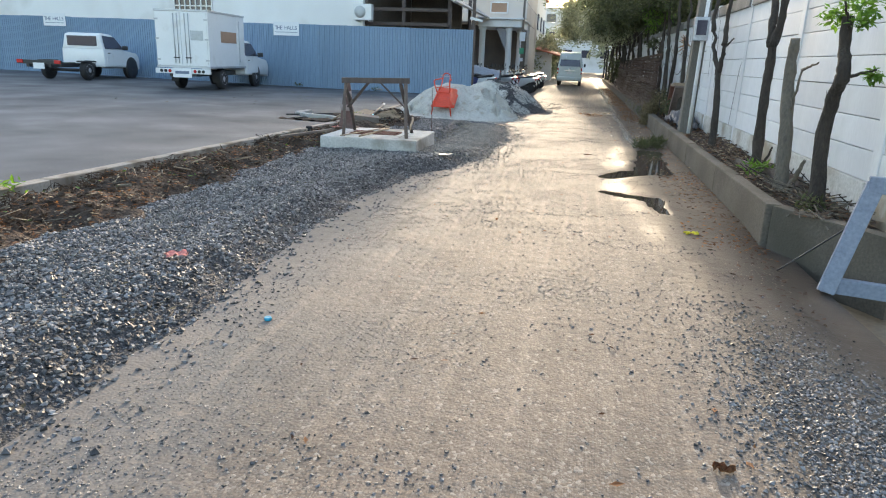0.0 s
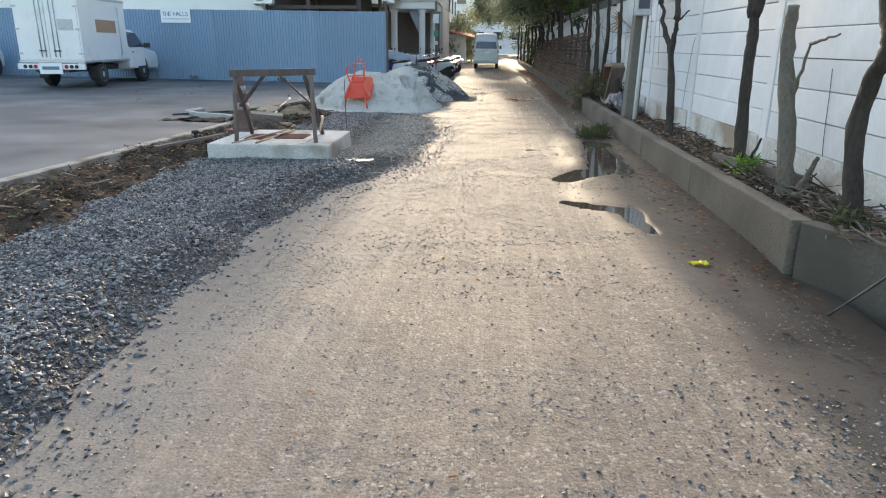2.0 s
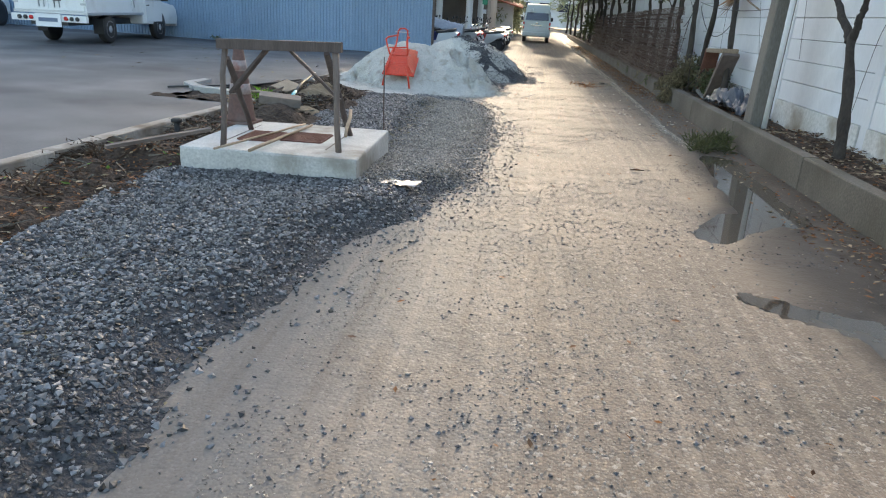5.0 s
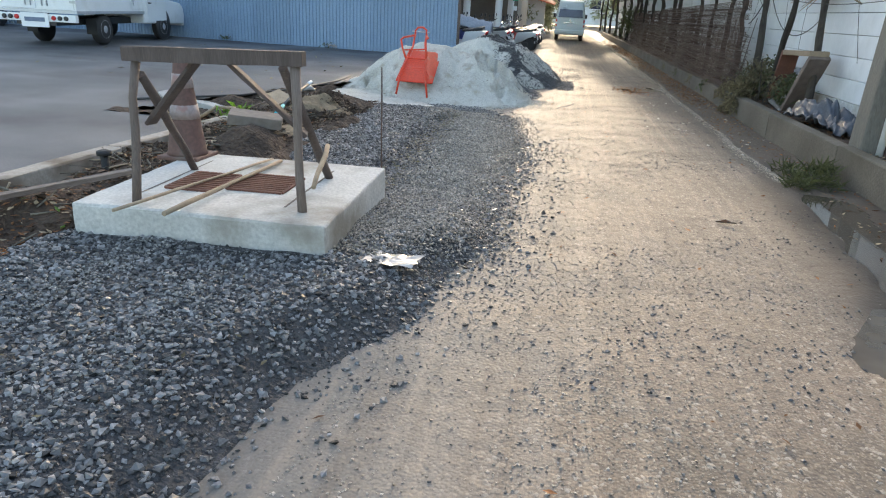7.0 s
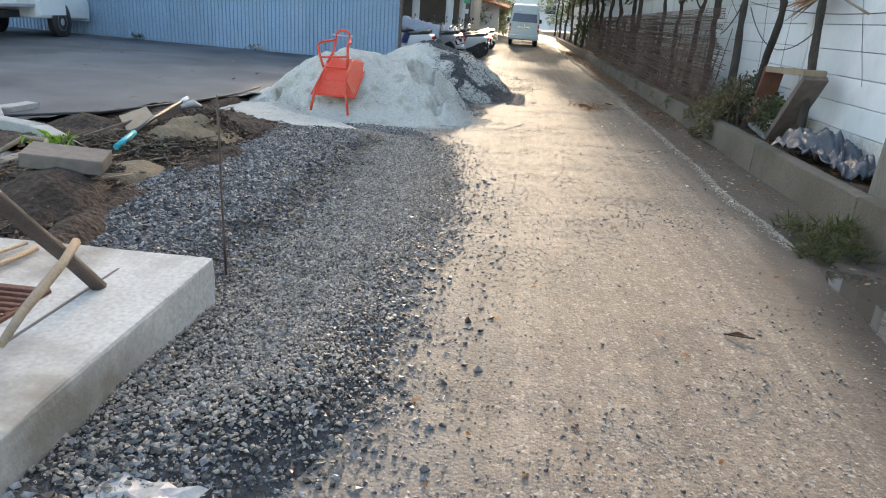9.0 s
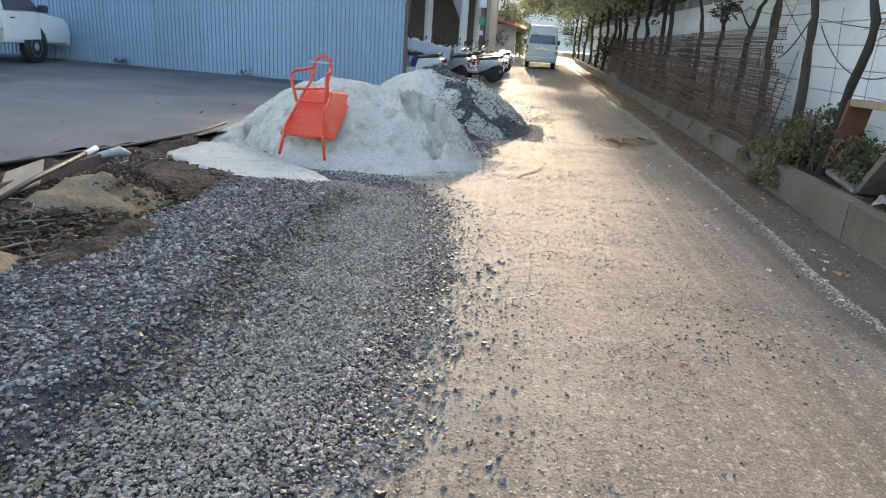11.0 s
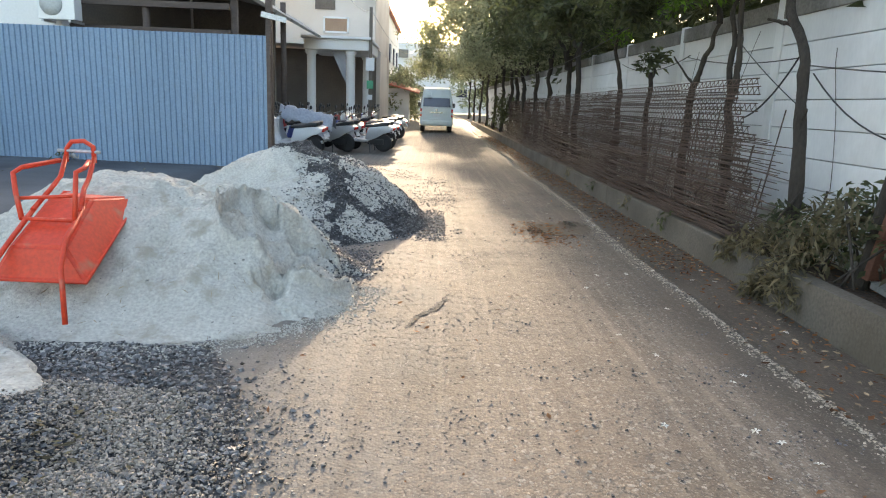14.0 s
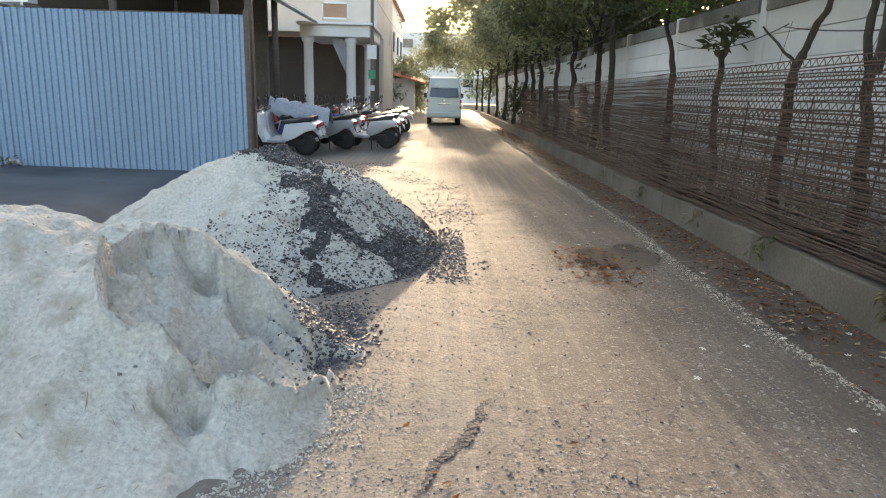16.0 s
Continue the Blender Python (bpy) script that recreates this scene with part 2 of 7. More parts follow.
M = {
    "ground": mat("bare_earth", (0.17, 0.14, 0.10), (0.25, 0.2, 0.15), 0.5, 0.9, 0.6, 30),
    "asphalt": mat("old_asphalt", (0.064, 0.067, 0.073), (0.108, 0.11, 0.115), 0.35, 0.75, 0.35, 60, rough2=0.5, spots=(0.055, 0.055, 0.06), spot_scale=0.5, spot_at=(0.5, 0.62)),
    "gravel_bed": mat("crushed_stone_bed", (0.028, 0.029, 0.034), (0.075, 0.073, 0.073), 14, 0.85, 1.0, 45, bump_dist=0.03, fine_mix=0.6),
    "stone": mat("crushed_stone", (0.05, 0.052, 0.058), (0.195, 0.19, 0.186), 9, 0.7, 0.3, 60, island=0.95, rough2=0.45),
    "pebble": mat("road_pebble", (0.18, 0.155, 0.13), (0.38, 0.33, 0.28), 9, 0.8, 0.3, 60, island=0.5),
    "soil": mat("dark_soil", (0.03, 0.019, 0.013), (0.085, 0.055, 0.036), 5, 0.95, 1.0, 26, bump_dist=0.05, fine_mix=0.6),
    "clay": mat("yellow_clay", (0.15, 0.11, 0.068), (0.26, 0.19, 0.118), 4, 0.95, 0.8, 30, bump_dist=0.02),
    "concrete": mat("weathered_concrete", (0.30, 0.295, 0.28), (0.42, 0.41, 0.385), 3, 0.88, 0.3, 50, spots=(0.2, 0.185, 0.16), spot_scale=1.6),
    "slab": mat("stained_pale_concrete", (0.42, 0.412, 0.388), (0.60, 0.582, 0.546), 2.2, 0.88, 0.4, 50, spots=(0.27, 0.24, 0.20), spot_scale=1.9, spot_at=(0.52, 0.7)),
    "pole": mat("dirty_pole_concrete", (0.13, 0.118, 0.10), (0.22, 0.2, 0.17), 2.0, 0.9, 0.4, 40, stretch=(2, 2, 0.4), spots=(0.09, 0.08, 0.065), spot_scale=1.2),
    "tarp": mat("blue_grey_plastic_sheet", (0.035, 0.042, 0.056), (0.07, 0.082, 0.105), 5, 0.4, 0.4, 30),
    "stone_dark": mat("black_crushed_stone", (0.04, 0.042, 0.05), (0.135, 0.134, 0.138), 9, 0.6, 0.3, 60, island=0.7),
    "track": mat("earthy_chips", (0.17, 0.148, 0.12), (0.33, 0.29, 0.24), 9, 0.8, 0.3, 60, island=0.5),
    "ridge": mat("pale_grit", (0.28, 0.24, 0.19), (0.46, 0.4, 0.33), 9, 0.8, 0.3, 60, island=0.5),
    "curb": mat("stained_concrete_kerb", (0.098, 0.083, 0.066), (0.17, 0.147, 0.119), 2.5, 0.9, 0.5, 40, spots=(0.085, 0.074, 0.055), spot_scale=1.1, spot_at=(0.45, 0.65)),
    "wall": mat("white_painted_concrete", (0.71, 0.72, 0.735), (0.83, 0.835, 0.84), 1.2, 0.8, 0.12, 35, stretch=(1, 1, 0.35), spots=(0.50, 0.50, 0.48), spot_scale=0.9, spot_at=(0.58, 0.8), objrand=0.05, fine_mix=0.1),
    "wall_base": mat("flaking_limewash", (0.55, 0.53, 0.48), (0.70, 0.69, 0.66), 2, 0.9, 0.5, 30, spots=(0.33, 0.27, 0.2), spot_scale=1.3, spot_at=(0.48, 0.62)),
    "cap": mat("mouldy_concrete", (0.13, 0.125, 0.115), (0.28, 0.27, 0.255), 2, 0.9, 0.4, 30, spots=(0.5, 0.49, 0.47), spot_scale=1.0, spot_at=(0.55, 0.7)),
    "fence": mat("blue_painted_steel", (0.185, 0.28, 0.395), (0.215, 0.315, 0.435), 0.6, 0.5, 0.05, 25, spots=(0.22, 0.28, 0.35), spot_scale=0.5, objrand=0.06, rough2=0.4),
    "bark": mat("dark_bark", (0.028, 0.022, 0.018), (0.07, 0.057, 0.046), 9, 0.95, 1.0, 50, stretch=(1, 1, 0.3), bump_dist=0.02, objrand=0.2),
    "bark_grey": mat("grey_bark", (0.11, 0.095, 0.075), (0.19, 0.165, 0.13), 9, 0.95, 1.0, 50, stretch=(1, 1, 0.3), bump_dist=0.02),
    "leaf": mat("green_leaf", (0.045, 0.054, 0.026), (0.088, 0.1, 0.046), 2, 0.5, 0.0, 20, island=0.4),
    # green leaf with distance haze and glare mixed into the colour
    "leaf_far": mat("haze_paled_leaf", (0.16, 0.172, 0.11), (0.27, 0.28, 0.18), 1, 0.6, 0.0, 20, island=0.4),
    # fresh green of tufts and weeds; paints sunlight on the wall sprays
    "leaf_bright": mat("fresh_and_sunlit_leaf", (0.075, 0.16, 0.022), (0.13, 0.23, 0.04), 2, 0.5, 0.0, 20, island=0.35),
    "leaf_dry": mat("wilted_leaf", (0.095, 0.083, 0.05), (0.175, 0.152, 0.095), 3, 0.8, 0.0, 20, island=0.45),
    "litter": mat("fallen_leaf", (0.085, 0.038, 0.018), (0.23, 0.115, 0.055), 3, 0.85, 0.0, 20, island=0.75),
    "litter_pale": mat("pale_dry_leaf", (0.20, 0.145, 0.085), (0.36, 0.28, 0.18), 3, 0.8, 0.0, 20, island=0.5),
    "frond": mat("dry_palm_frond", (0.28, 0.13, 0.06), (0.42, 0.22, 0.11), 3, 0.7, 0.1, 30),
    "petal": mat("white_blossom", (0.75, 0.72, 0.6), (0.85, 0.83, 0.75), 9, 0.6, 0.0, 20),
    "wood": mat("weathered_timber", (0.11, 0.082, 0.07), (0.2, 0.155, 0.13), 3, 0.85, 0.5, 40, stretch=(4, 4, 0.4), objrand=0.25),
    "wood_dark": mat("dark_timber", (0.072, 0.053, 0.046), (0.125, 0.095, 0.082), 3, 0.85, 0.5, 40, stretch=(0.4, 4, 4), objrand=0.1),
    "wood_pale": mat("pale_timber", (0.24, 0.175, 0.115), (0.38, 0.29, 0.2), 3, 0.8, 0.3, 40, stretch=(4, 4, 0.5), objrand=0.2),
    "rust": mat("rusty_iron", (0.12, 0.05, 0.035), (0.2, 0.085, 0.055), 8, 0.85, 0.4, 60),
    "rebar": mat("rusty_rebar", (0.055, 0.036, 0.03), (0.125, 0.076, 0.055), 6, 0.6, 0.3, 60, objrand=0.35),
    "orange": mat("orange_paint", (0.66, 0.048, 0.017), (0.76, 0.066, 0.022), 3, 0.45, 0.1, 40, spots=(0.5, 0.17, 0.1), spot_scale=4, spot_at=(0.62, 0.75)),
    "cone": mat("dirty_cone_plastic", (0.10, 0.055, 0.045), (0.155, 0.082, 0.066), 3, 0.7, 0.1, 40, spots=(0.16, 0.12, 0.1), spot_scale=3),
    "cone_band": mat("dirty_reflective_band", (0.26, 0.2, 0.185), (0.36, 0.29, 0.27), 8, 0.6, 0.1, 40, spots=(0.3, 0.13, 0.1), spot_scale=9),
    "black": mat("black_rubber", (0.018, 0.018, 0.02), (0.035, 0.034, 0.034), 4, 0.75, 0.2, 60),
    "black_plastic": mat("black_plastic", (0.02, 0.02, 0.022), (0.035, 0.035, 0.037), 4, 0.45, 0.05, 60),
    # dark brown; on inner walls it paints indoor shade, lifted for haze
    "dark": mat("dark_brown_and_shade", (0.13, 0.108, 0.092), (0.2, 0.168, 0.142), 1, 0.9, 0.1, 20),
    "white_paint": mat("white_car_paint", (0.74, 0.755, 0.76), (0.80, 0.81, 0.81), 1.5, 0.3, 0.02, 30, coat=0.4, spots=(0.62, 0.61, 0.58), spot_scale=2, spot_at=(0.6, 0.8), fine_mix=0.1),
    "van_paint": mat("pale_car_paint", (0.66, 0.735, 0.74), (0.71, 0.77, 0.77), 1.5, 0.32, 0.02, 30, coat=0.4, fine_mix=0.1),
    "glass_dark": mat("tinted_glass", (0.05, 0.05, 0.075), (0.07, 0.07, 0.10), 1, 0.08, 0.0, 30, spec=0.8),
    "steel": mat("galvanised_steel", (0.42, 0.43, 0.45), (0.55, 0.56, 0.58), 5, 0.45, 0.1, 40, metal=0.7),
    "chrome": mat("chrome", (0.6, 0.6, 0.62), (0.7, 0.7, 0.72), 5, 0.2, 0.0, 40, metal=1.0),
    "blue_steel": mat("blue_grey_steel", (0.17, 0.21, 0.29), (0.24, 0.29, 0.38), 5, 0.45, 0.1, 40),
    "red": mat("red_lens", (0.5, 0.02, 0.02), (0.6, 0.03, 0.03), 5, 0.25, 0.0, 40),
    "plaster": mat("white_plaster", (0.78, 0.775, 0.76), (0.87, 0.865, 0.85), 0.6, 0.85, 0.1, 20, spots=(0.6, 0.58, 0.54), spot_scale=0.3, fine_mix=0.1),
    "old_plaster": mat("old_plaster", (0.62, 0.55, 0.49), (0.74, 0.68, 0.62), 0.6, 0.9, 0.1, 20, spots=(0.46, 0.39, 0.33), spot_scale=0.4, fine_mix=0.1),
    "sign": mat("white_sign", (0.76, 0.77, 0.78), (0.8, 0.81, 0.82), 2, 0.5, 0.0, 20, fine_mix=0.1),
    "sign_ink": mat("blue_grey_ink", (0.13, 0.17, 0.25), (0.16, 0.2, 0.28), 2, 0.6, 0.0, 20),
    "brown_band": mat("tan_decal", (0.33, 0.2, 0.13), (0.4, 0.25, 0.16), 2, 0.5, 0.0, 20),
    "grey_band": mat("grey_decal", (0.45, 0.47, 0.47), (0.52, 0.54, 0.54), 2, 0.5, 0.0, 20),
    "yellow": mat("yellow_plastic", (0.75, 0.6, 0.02), (0.85, 0.7, 0.04), 8, 0.5, 0.1, 20),
    "blue_cap": mat("blue_plastic", (0.01, 0.25, 0.42), (0.02, 0.32, 0.5), 8, 0.4, 0.0, 20),
    "pink": mat("faded_red_paper", (0.62, 0.2, 0.17), (0.7, 0.27, 0.22), 8, 0.7, 0.1, 20),
    "plastic": mat("clear_plastic_sheet", (0.30, 0.285, 0.27), (0.45, 0.43, 0.41), 12, 0.25, 0.5, 30),
    "water": mat("puddle_water", (0.06, 0.05, 0.04), (0.09, 0.075, 0.06), 1.5, 0.04, 0.03, 6, bump_dist=0.002),
    "red_roof": mat("red_awning", (0.55, 0.16, 0.1), (0.62, 0.2, 0.13), 2, 0.6, 0.1, 20),
    "green_sign": mat("green_sign", (0.05, 0.3, 0.16), (0.06, 0.35, 0.2), 2, 0.5, 0.0, 20),
    "silver": mat("silver_paint", (0.5, 0.51, 0.53), (0.58, 0.59, 0.61), 3, 0.3, 0.02, 30, metal=0.3, coat=0.3, fine_mix=0.1),
    "dark_paint": mat("dark_paint", (0.04, 0.042, 0.05), (0.06, 0.06, 0.07), 3, 0.3, 0.02, 30, coat=0.4),
    "red_paint": mat("red_paint", (0.45, 0.05, 0.05), (0.52, 0.07, 0.06), 3, 0.3, 0.02, 30, coat=0.4),
    "blue_paint": mat("blue_paint", (0.08, 0.1, 0.32), (0.1, 0.13, 0.4), 3, 0.3, 0.02, 30, coat=0.4),
    "cover": mat("grey_rain_cover", (0.27, 0.29, 0.33), (0.36, 0.38, 0.42), 3, 0.6, 0.3, 20),
    "wet": mat("wet_mud", (0.075, 0.06, 0.047), (0.13, 0.105, 0.08), 1.6, 0.5, 0.6, 40, rough2=0.2, stretch=(1, 0.35, 1)),
    "dust_stone": mat("dusty_crushed_stone", (0.13, 0.127, 0.123), (0.28, 0.27, 0.255), 9, 0.85, 0.3, 60, island=0.6),
    "fern": mat("withered_weeds", (0.05, 0.031, 0.02), (0.13, 0.08, 0.05), 3, 0.9, 0.0, 20, island=0.6),
    "lot_kerb": mat("dusty_kerb_concrete", (0.27, 0.24, 0.205), (0.40, 0.365, 0.32), 3, 0.9, 0.4, 40, spots=(0.16, 0.125, 0.095), spot_scale=2.5, spot_at=(0.5, 0.65)),
    "bluetube": mat("cyan_pipe", (0.02, 0.36, 0.42), (0.03, 0.42, 0.5), 3, 0.5, 0, 20),
}


def dirt_material():
    """Sandy lane: long tyre streaks, grit, and a damp darker band along the gutter with an uneven edge."""
    m = mat("packed_dirt", (0.118, 0.093, 0.075), (0.215, 0.173, 0.139), 0.9, 0.9, 0.0, 60, stretch=(3.4, 0.13, 1), fine_mix=0.5, spec=0.4,
            spots=(0.12, 0.099, 0.08), spot_scale=1.1, spot_at=(0.5, 0.68))
    N, L = m.node_tree.nodes, m.node_tree.links
    bsdf = N["Principled BSDF"]
    col = bsdf.inputs["Base Color"].links[0].from_socket
    tc = N.new("ShaderNodeTexCoord")
    vo = N.new("ShaderNodeTexVoronoi")
    vo.inputs["Scale"].default_value = 62
    L.new(tc.outputs["Object"], vo.inputs["Vector"])
    vo2 = N.new("ShaderNodeTexVoronoi")
    vo2.inputs["Scale"].default_value = 150
    L.new(tc.outputs["Object"], vo2.inputs["Vector"])

    def rng(sock, a, b, c=0.0, d=1.0):
        r = N.new("ShaderNodeMapRange")
        for k, v in (("From Min", a), ("From Max", b), ("To Min", c), ("To Max", d)):
            r.inputs[k].default_value = v
        L.new(sock, r.inputs["Value"])
        return r.outputs["Result"]

    def mixc(f, x, y, mode="MIX"):
        n = N.new("ShaderNodeMix")
        n.data_type, n.blend_type = "RGBA", mode
        L.new(f, n.inputs[0])
        for sock, v in ((n.inputs[6], x), (n.inputs[7], y)):
            if isinstance(v, tuple):
                sock.default_value = (*v, 1)
            else:
                L.new(v, sock)
        return n.outputs[2]

    sep = N.new("ShaderNodeSeparateColor")
    L.new(vo.outputs["Color"], sep.inputs[0])
    grit = rng(sep.outputs[0], 0.80, 0.95, 0.0, 0.75)
    pale = rng(sep.outputs[1], 0.88, 0.97, 0.0, 0.6)
    col = mixc(grit, col, (0.085, 0.078, 0.072))
    col = mixc(pale, col, (0.42, 0.39, 0.34))
    sep2 = N.new("ShaderNodeSeparateColor")
    L.new(vo2.outputs["Color"], sep2.inputs[0])
    col = mixc(rng(sep2.outputs[0], 0.55, 1.0, 0, 0.55), col, (0.085, 0.072, 0.06))
    col = mixc(rng(sep2.outputs[1], 0.75, 1.0, 0, 0.45), col, (0.40, 0.36, 0.30))
    # grey stone dust towards the crushed stone, and long dark tyre streaks
    pos = N.new("ShaderNodeSeparateXYZ")
    L.new(tc.outputs["Object"], pos.inputs[0])
    nd = N.new("ShaderNodeTexNoise")
    nd.inputs["Scale"].default_value, nd.inputs["Detail"].default_value = 1.6, 7.0
    L.new(tc.outputs["Object"], nd.inputs["Vector"])
    da = N.new("ShaderNodeMath")
    da.operation = "MULTIPLY_ADD"
    da.inputs[1].default_value = 2.2
    L.new(nd.outputs["Fac"], da.inputs[0])
    L.new(pos.outputs["X"], da.inputs[2])
    col = mixc(rng(da.outputs[0], 0.35, -0.75, 0.0, 0.75), col, (0.19, 0.177, 0.16))
    smap = N.new("ShaderNodeMapping")
    smap.inputs["Scale"].default_value = (9.0, 0.16, 1.0)
    L.new(tc.outputs["Object"], smap.inputs["Vector"])
    ns = N.new("ShaderNodeTexNoise")
    ns.inputs["Scale"].default_value, ns.inputs["Detail"].default_value = 1.3, 6.0
    L.new(smap.outputs["Vector"], ns.inputs["Vector"])
    col = mixc(rng(ns.outputs["Fac"], 0.5, 0.72, 0.0, 0.5), col, (0.12, 0.098, 0.078))
    col = mixc(rng(ns.outputs["Fac"], 0.46, 0.3, 0.0, 0.35), col, (0.33, 0.275, 0.215))
    # damp band
    sx = N.new("ShaderNodeSeparateXYZ")
    L.new(tc.outputs["Object"], sx.inputs[0])
    no = N.new("ShaderNodeTexNoise")
    no.inputs["Scale"].default_value, no.inputs["Detail"].default_value = 0.9, 6.0
    L.new(tc.outputs["Object"], no.inputs["Vector"])
    ad = N.new("ShaderNodeMath")
    ad.operation = "MULTIPLY_ADD"
    ad.inputs[1].default_value = 1.1
    L.new(no.outputs["Fac"], ad.inputs[0])
    L.new(sx.outputs["X"], ad.inputs[2])
    wet = N.new("ShaderNodeMath")
    wet.operation = "MULTIPLY"
    L.new(rng(sx.outputs["Y"], 6.2, 8.2), wet.inputs[0])
    L.new(rng(sx.outputs["Y"], 12.4, 13.6, 0.3, 0.0), wet.inputs[1])
    reach = N.new("ShaderNodeMath")
    L.new(ad.outputs[0], reach.inputs[0])
    L.new(wet.outputs[0], reach.inputs[1])
    dm = N.new("ShaderNodeMath")
    dm.operation = "MULTIPLY"
    L.new(rng(reach.outputs[0], 1.22, 1.52), dm.inputs[0])
    L.new(rng(sx.outputs["Y"], 12.0, 15.5, 1.0, 0.62), dm.inputs[1])
    damp = dm.outputs[0]
    col = mixc(damp, col, mixc(rng(no.outputs["Fac"], 0.4, 0.62), (0.055, 0.044, 0.035), (0.105, 0.084, 0.067)))
    L.new(col, bsdf.inputs["Base Color"])
    L.new(rng(damp, 0, 1, 0.81, 0.5), bsdf.inputs["Roughness"])
    bsdf.inputs["Specular IOR Level"].default_value = 0.3
    b1 = N.new("ShaderNodeBump")
    b1.inputs["Strength"].default_value, b1.inputs["Distance"].default_value = 0.3, 0.007
    L.new(vo.outputs["Distance"], b1.inputs["Height"])
    b1.invert = True
    b2 = N.new("ShaderNodeBump")
    b2.inputs["Strength"].default_value, b2.inputs["Distance"].default_value = 0.4, 0.02
    n2 = N.new("ShaderNodeTexNoise")
    n2.inputs["Scale"].default_value, n2.inputs["Detail"].default_value = 11, 12.0
    L.new(tc.outputs["Object"], n2.inputs["Vector"])
    L.new(n2.outputs["Fac"], b2.inputs["Height"])
    L.new(b1.outputs["Normal"], b2.inputs["Normal"])
    L.new(b2.outputs["Normal"], bsdf.inputs["Normal"])
    return m


M["dirt"] = dirt_material()


def sand_material():
    """Damp builder's sand: small crumbs and pits over a soft mottled tone."""
    m = mat("builder_sand", (0.44, 0.416, 0.366), (0.59, 0.564, 0.506), 2.6, 0.95, 0.0, 45, spots=(0.39, 0.35, 0.287), spot_scale=5, spot_at=(0.55, 0.7), fine_mix=0.45)
    N, L = m.node_tree.nodes, m.node_tree.links
    tc = N.new("ShaderNodeTexCoord")
    last = None
    for sc, det, dist, st in ((9.0, 8.0, 0.04, 0.8), (30.0, 5.0, 0.018, 0.75)):
        n = N.new("ShaderNodeTexNoise")
        n.inputs["Scale"].default_value, n.inputs["Detail"].default_value, n.inputs["Roughness"].default_value = sc, det, 0.62
        L.new(tc.outputs["Object"], n.inputs["Vector"])
        b = N.new("ShaderNodeBump")
        b.inputs["Strength"].default_value, b.inputs["Distance"].default_value = st, dist
        L.new(n.outputs["Fac"], b.inputs["Height"])
        if last:
            L.new(last.outputs["Normal"], b.inputs["Normal"])
        last = b
    L.new(last.outputs["Normal"], N["Principled BSDF"].inputs["Normal"])
    return m


M["sand"] = sand_material()


def let_through(m, amount):
    """Leaves pass some of the light that falls on their far side."""
    N, L = m.node_tree.nodes, m.node_tree.links
    b, out = N["Principled BSDF"], N["Material Output"]
    tr, mx = N.new("ShaderNodeBsdfTranslucent"), N.new("ShaderNodeMixShader")
    gain = N.new("ShaderNodeHueSaturation")
    gain.inputs["Value"].default_value, gain.inputs["Saturation"].default_value = 1.9, 1.1
    L.new(b.inputs["Base Color"].links[0].from_socket, gain.inputs["Color"])
    L.new(gain.outputs["Color"], tr.inputs["Color"])
    mx.inputs[0].default_value = amount
    L.new(b.outputs[0], mx.inputs[1])
    L.new(tr.outputs[0], mx.inputs[2])
    L.new(mx.outputs[0], out.inputs["Surface"])


for nm in ("leaf", "leaf_far", "leaf_bright", "leaf_dry", "litter"):
    let_through(M[nm], 0.42)

# ---------------------------------------------------------------- the ground
def edge_x(y):
    """The edge between the crushed stone and the road."""
    return np.interp(y, [-6, 2, 5, 7, 8.7, 9.4, 10.5, 14, 15.9, 16.9, 17.6], [-2.2, -2.2, -2.22, -2.3, -2.08, -1.77, -1.5, -1.45, -1.75, -2.2, -2.6]) + 0.18 * fbm(np.asarray(y) * 1.0, np.asarray(y) * 0 + 3.3, 0.7, 3)


def kerb_x(y):
    return np.interp(y, [-8, 5.2, 13.4], [-5.6, -5.18, -4.78])


def along(x, y, a, b, w0, w1):
    """Distance from the line a-b over a half-width that goes from w0 to w1."""
    (ax, ay), (bx_, by) = a, b
    t = np.clip(((x - ax) * (bx_ - ax) + (y - ay) * (by - ay)) / ((bx_ - ax) ** 2 + (by - ay) ** 2), 0, 1)
    return np.hypot(x - ax - t * (bx_ - ax), y - ay - t * (by - ay)) / (w0 + (w1 - w0) * t)


def pool_a(x, y):
    return np.minimum(along(x, y, (0.42, 9.5), (0.95, 10.2), 0.12, 0.26), along(x, y, (0.95, 10.1), (1.22, 12.6), 0.24, 0.16)) + 0.9 * fbm(x, np.asarray(y) * 0.6, 0.4, 4) - 1.0


def pool_b(x, y):
    return np.minimum(along(x, y, (0.33, 8.28), (0.82, 7.95), 0.05, 0.15), along(x, y, (0.82, 7.95), (0.92, 7.2), 0.14, 0.05)) + 0.8 * fbm(x, np.asarray(y) * 0.7, 0.3, 4) - 1.0


POOLS = ((pool_a, -0.016), (pool_b, -0.006))


def road_z(x, y):
    z = lane_z(x, y)
    for f, level in POOLS:
        m = 1 - step(-0.25, 0.3, f(x, y))
        z = z * (1 - m) + (level - 0.012) * m
    return z


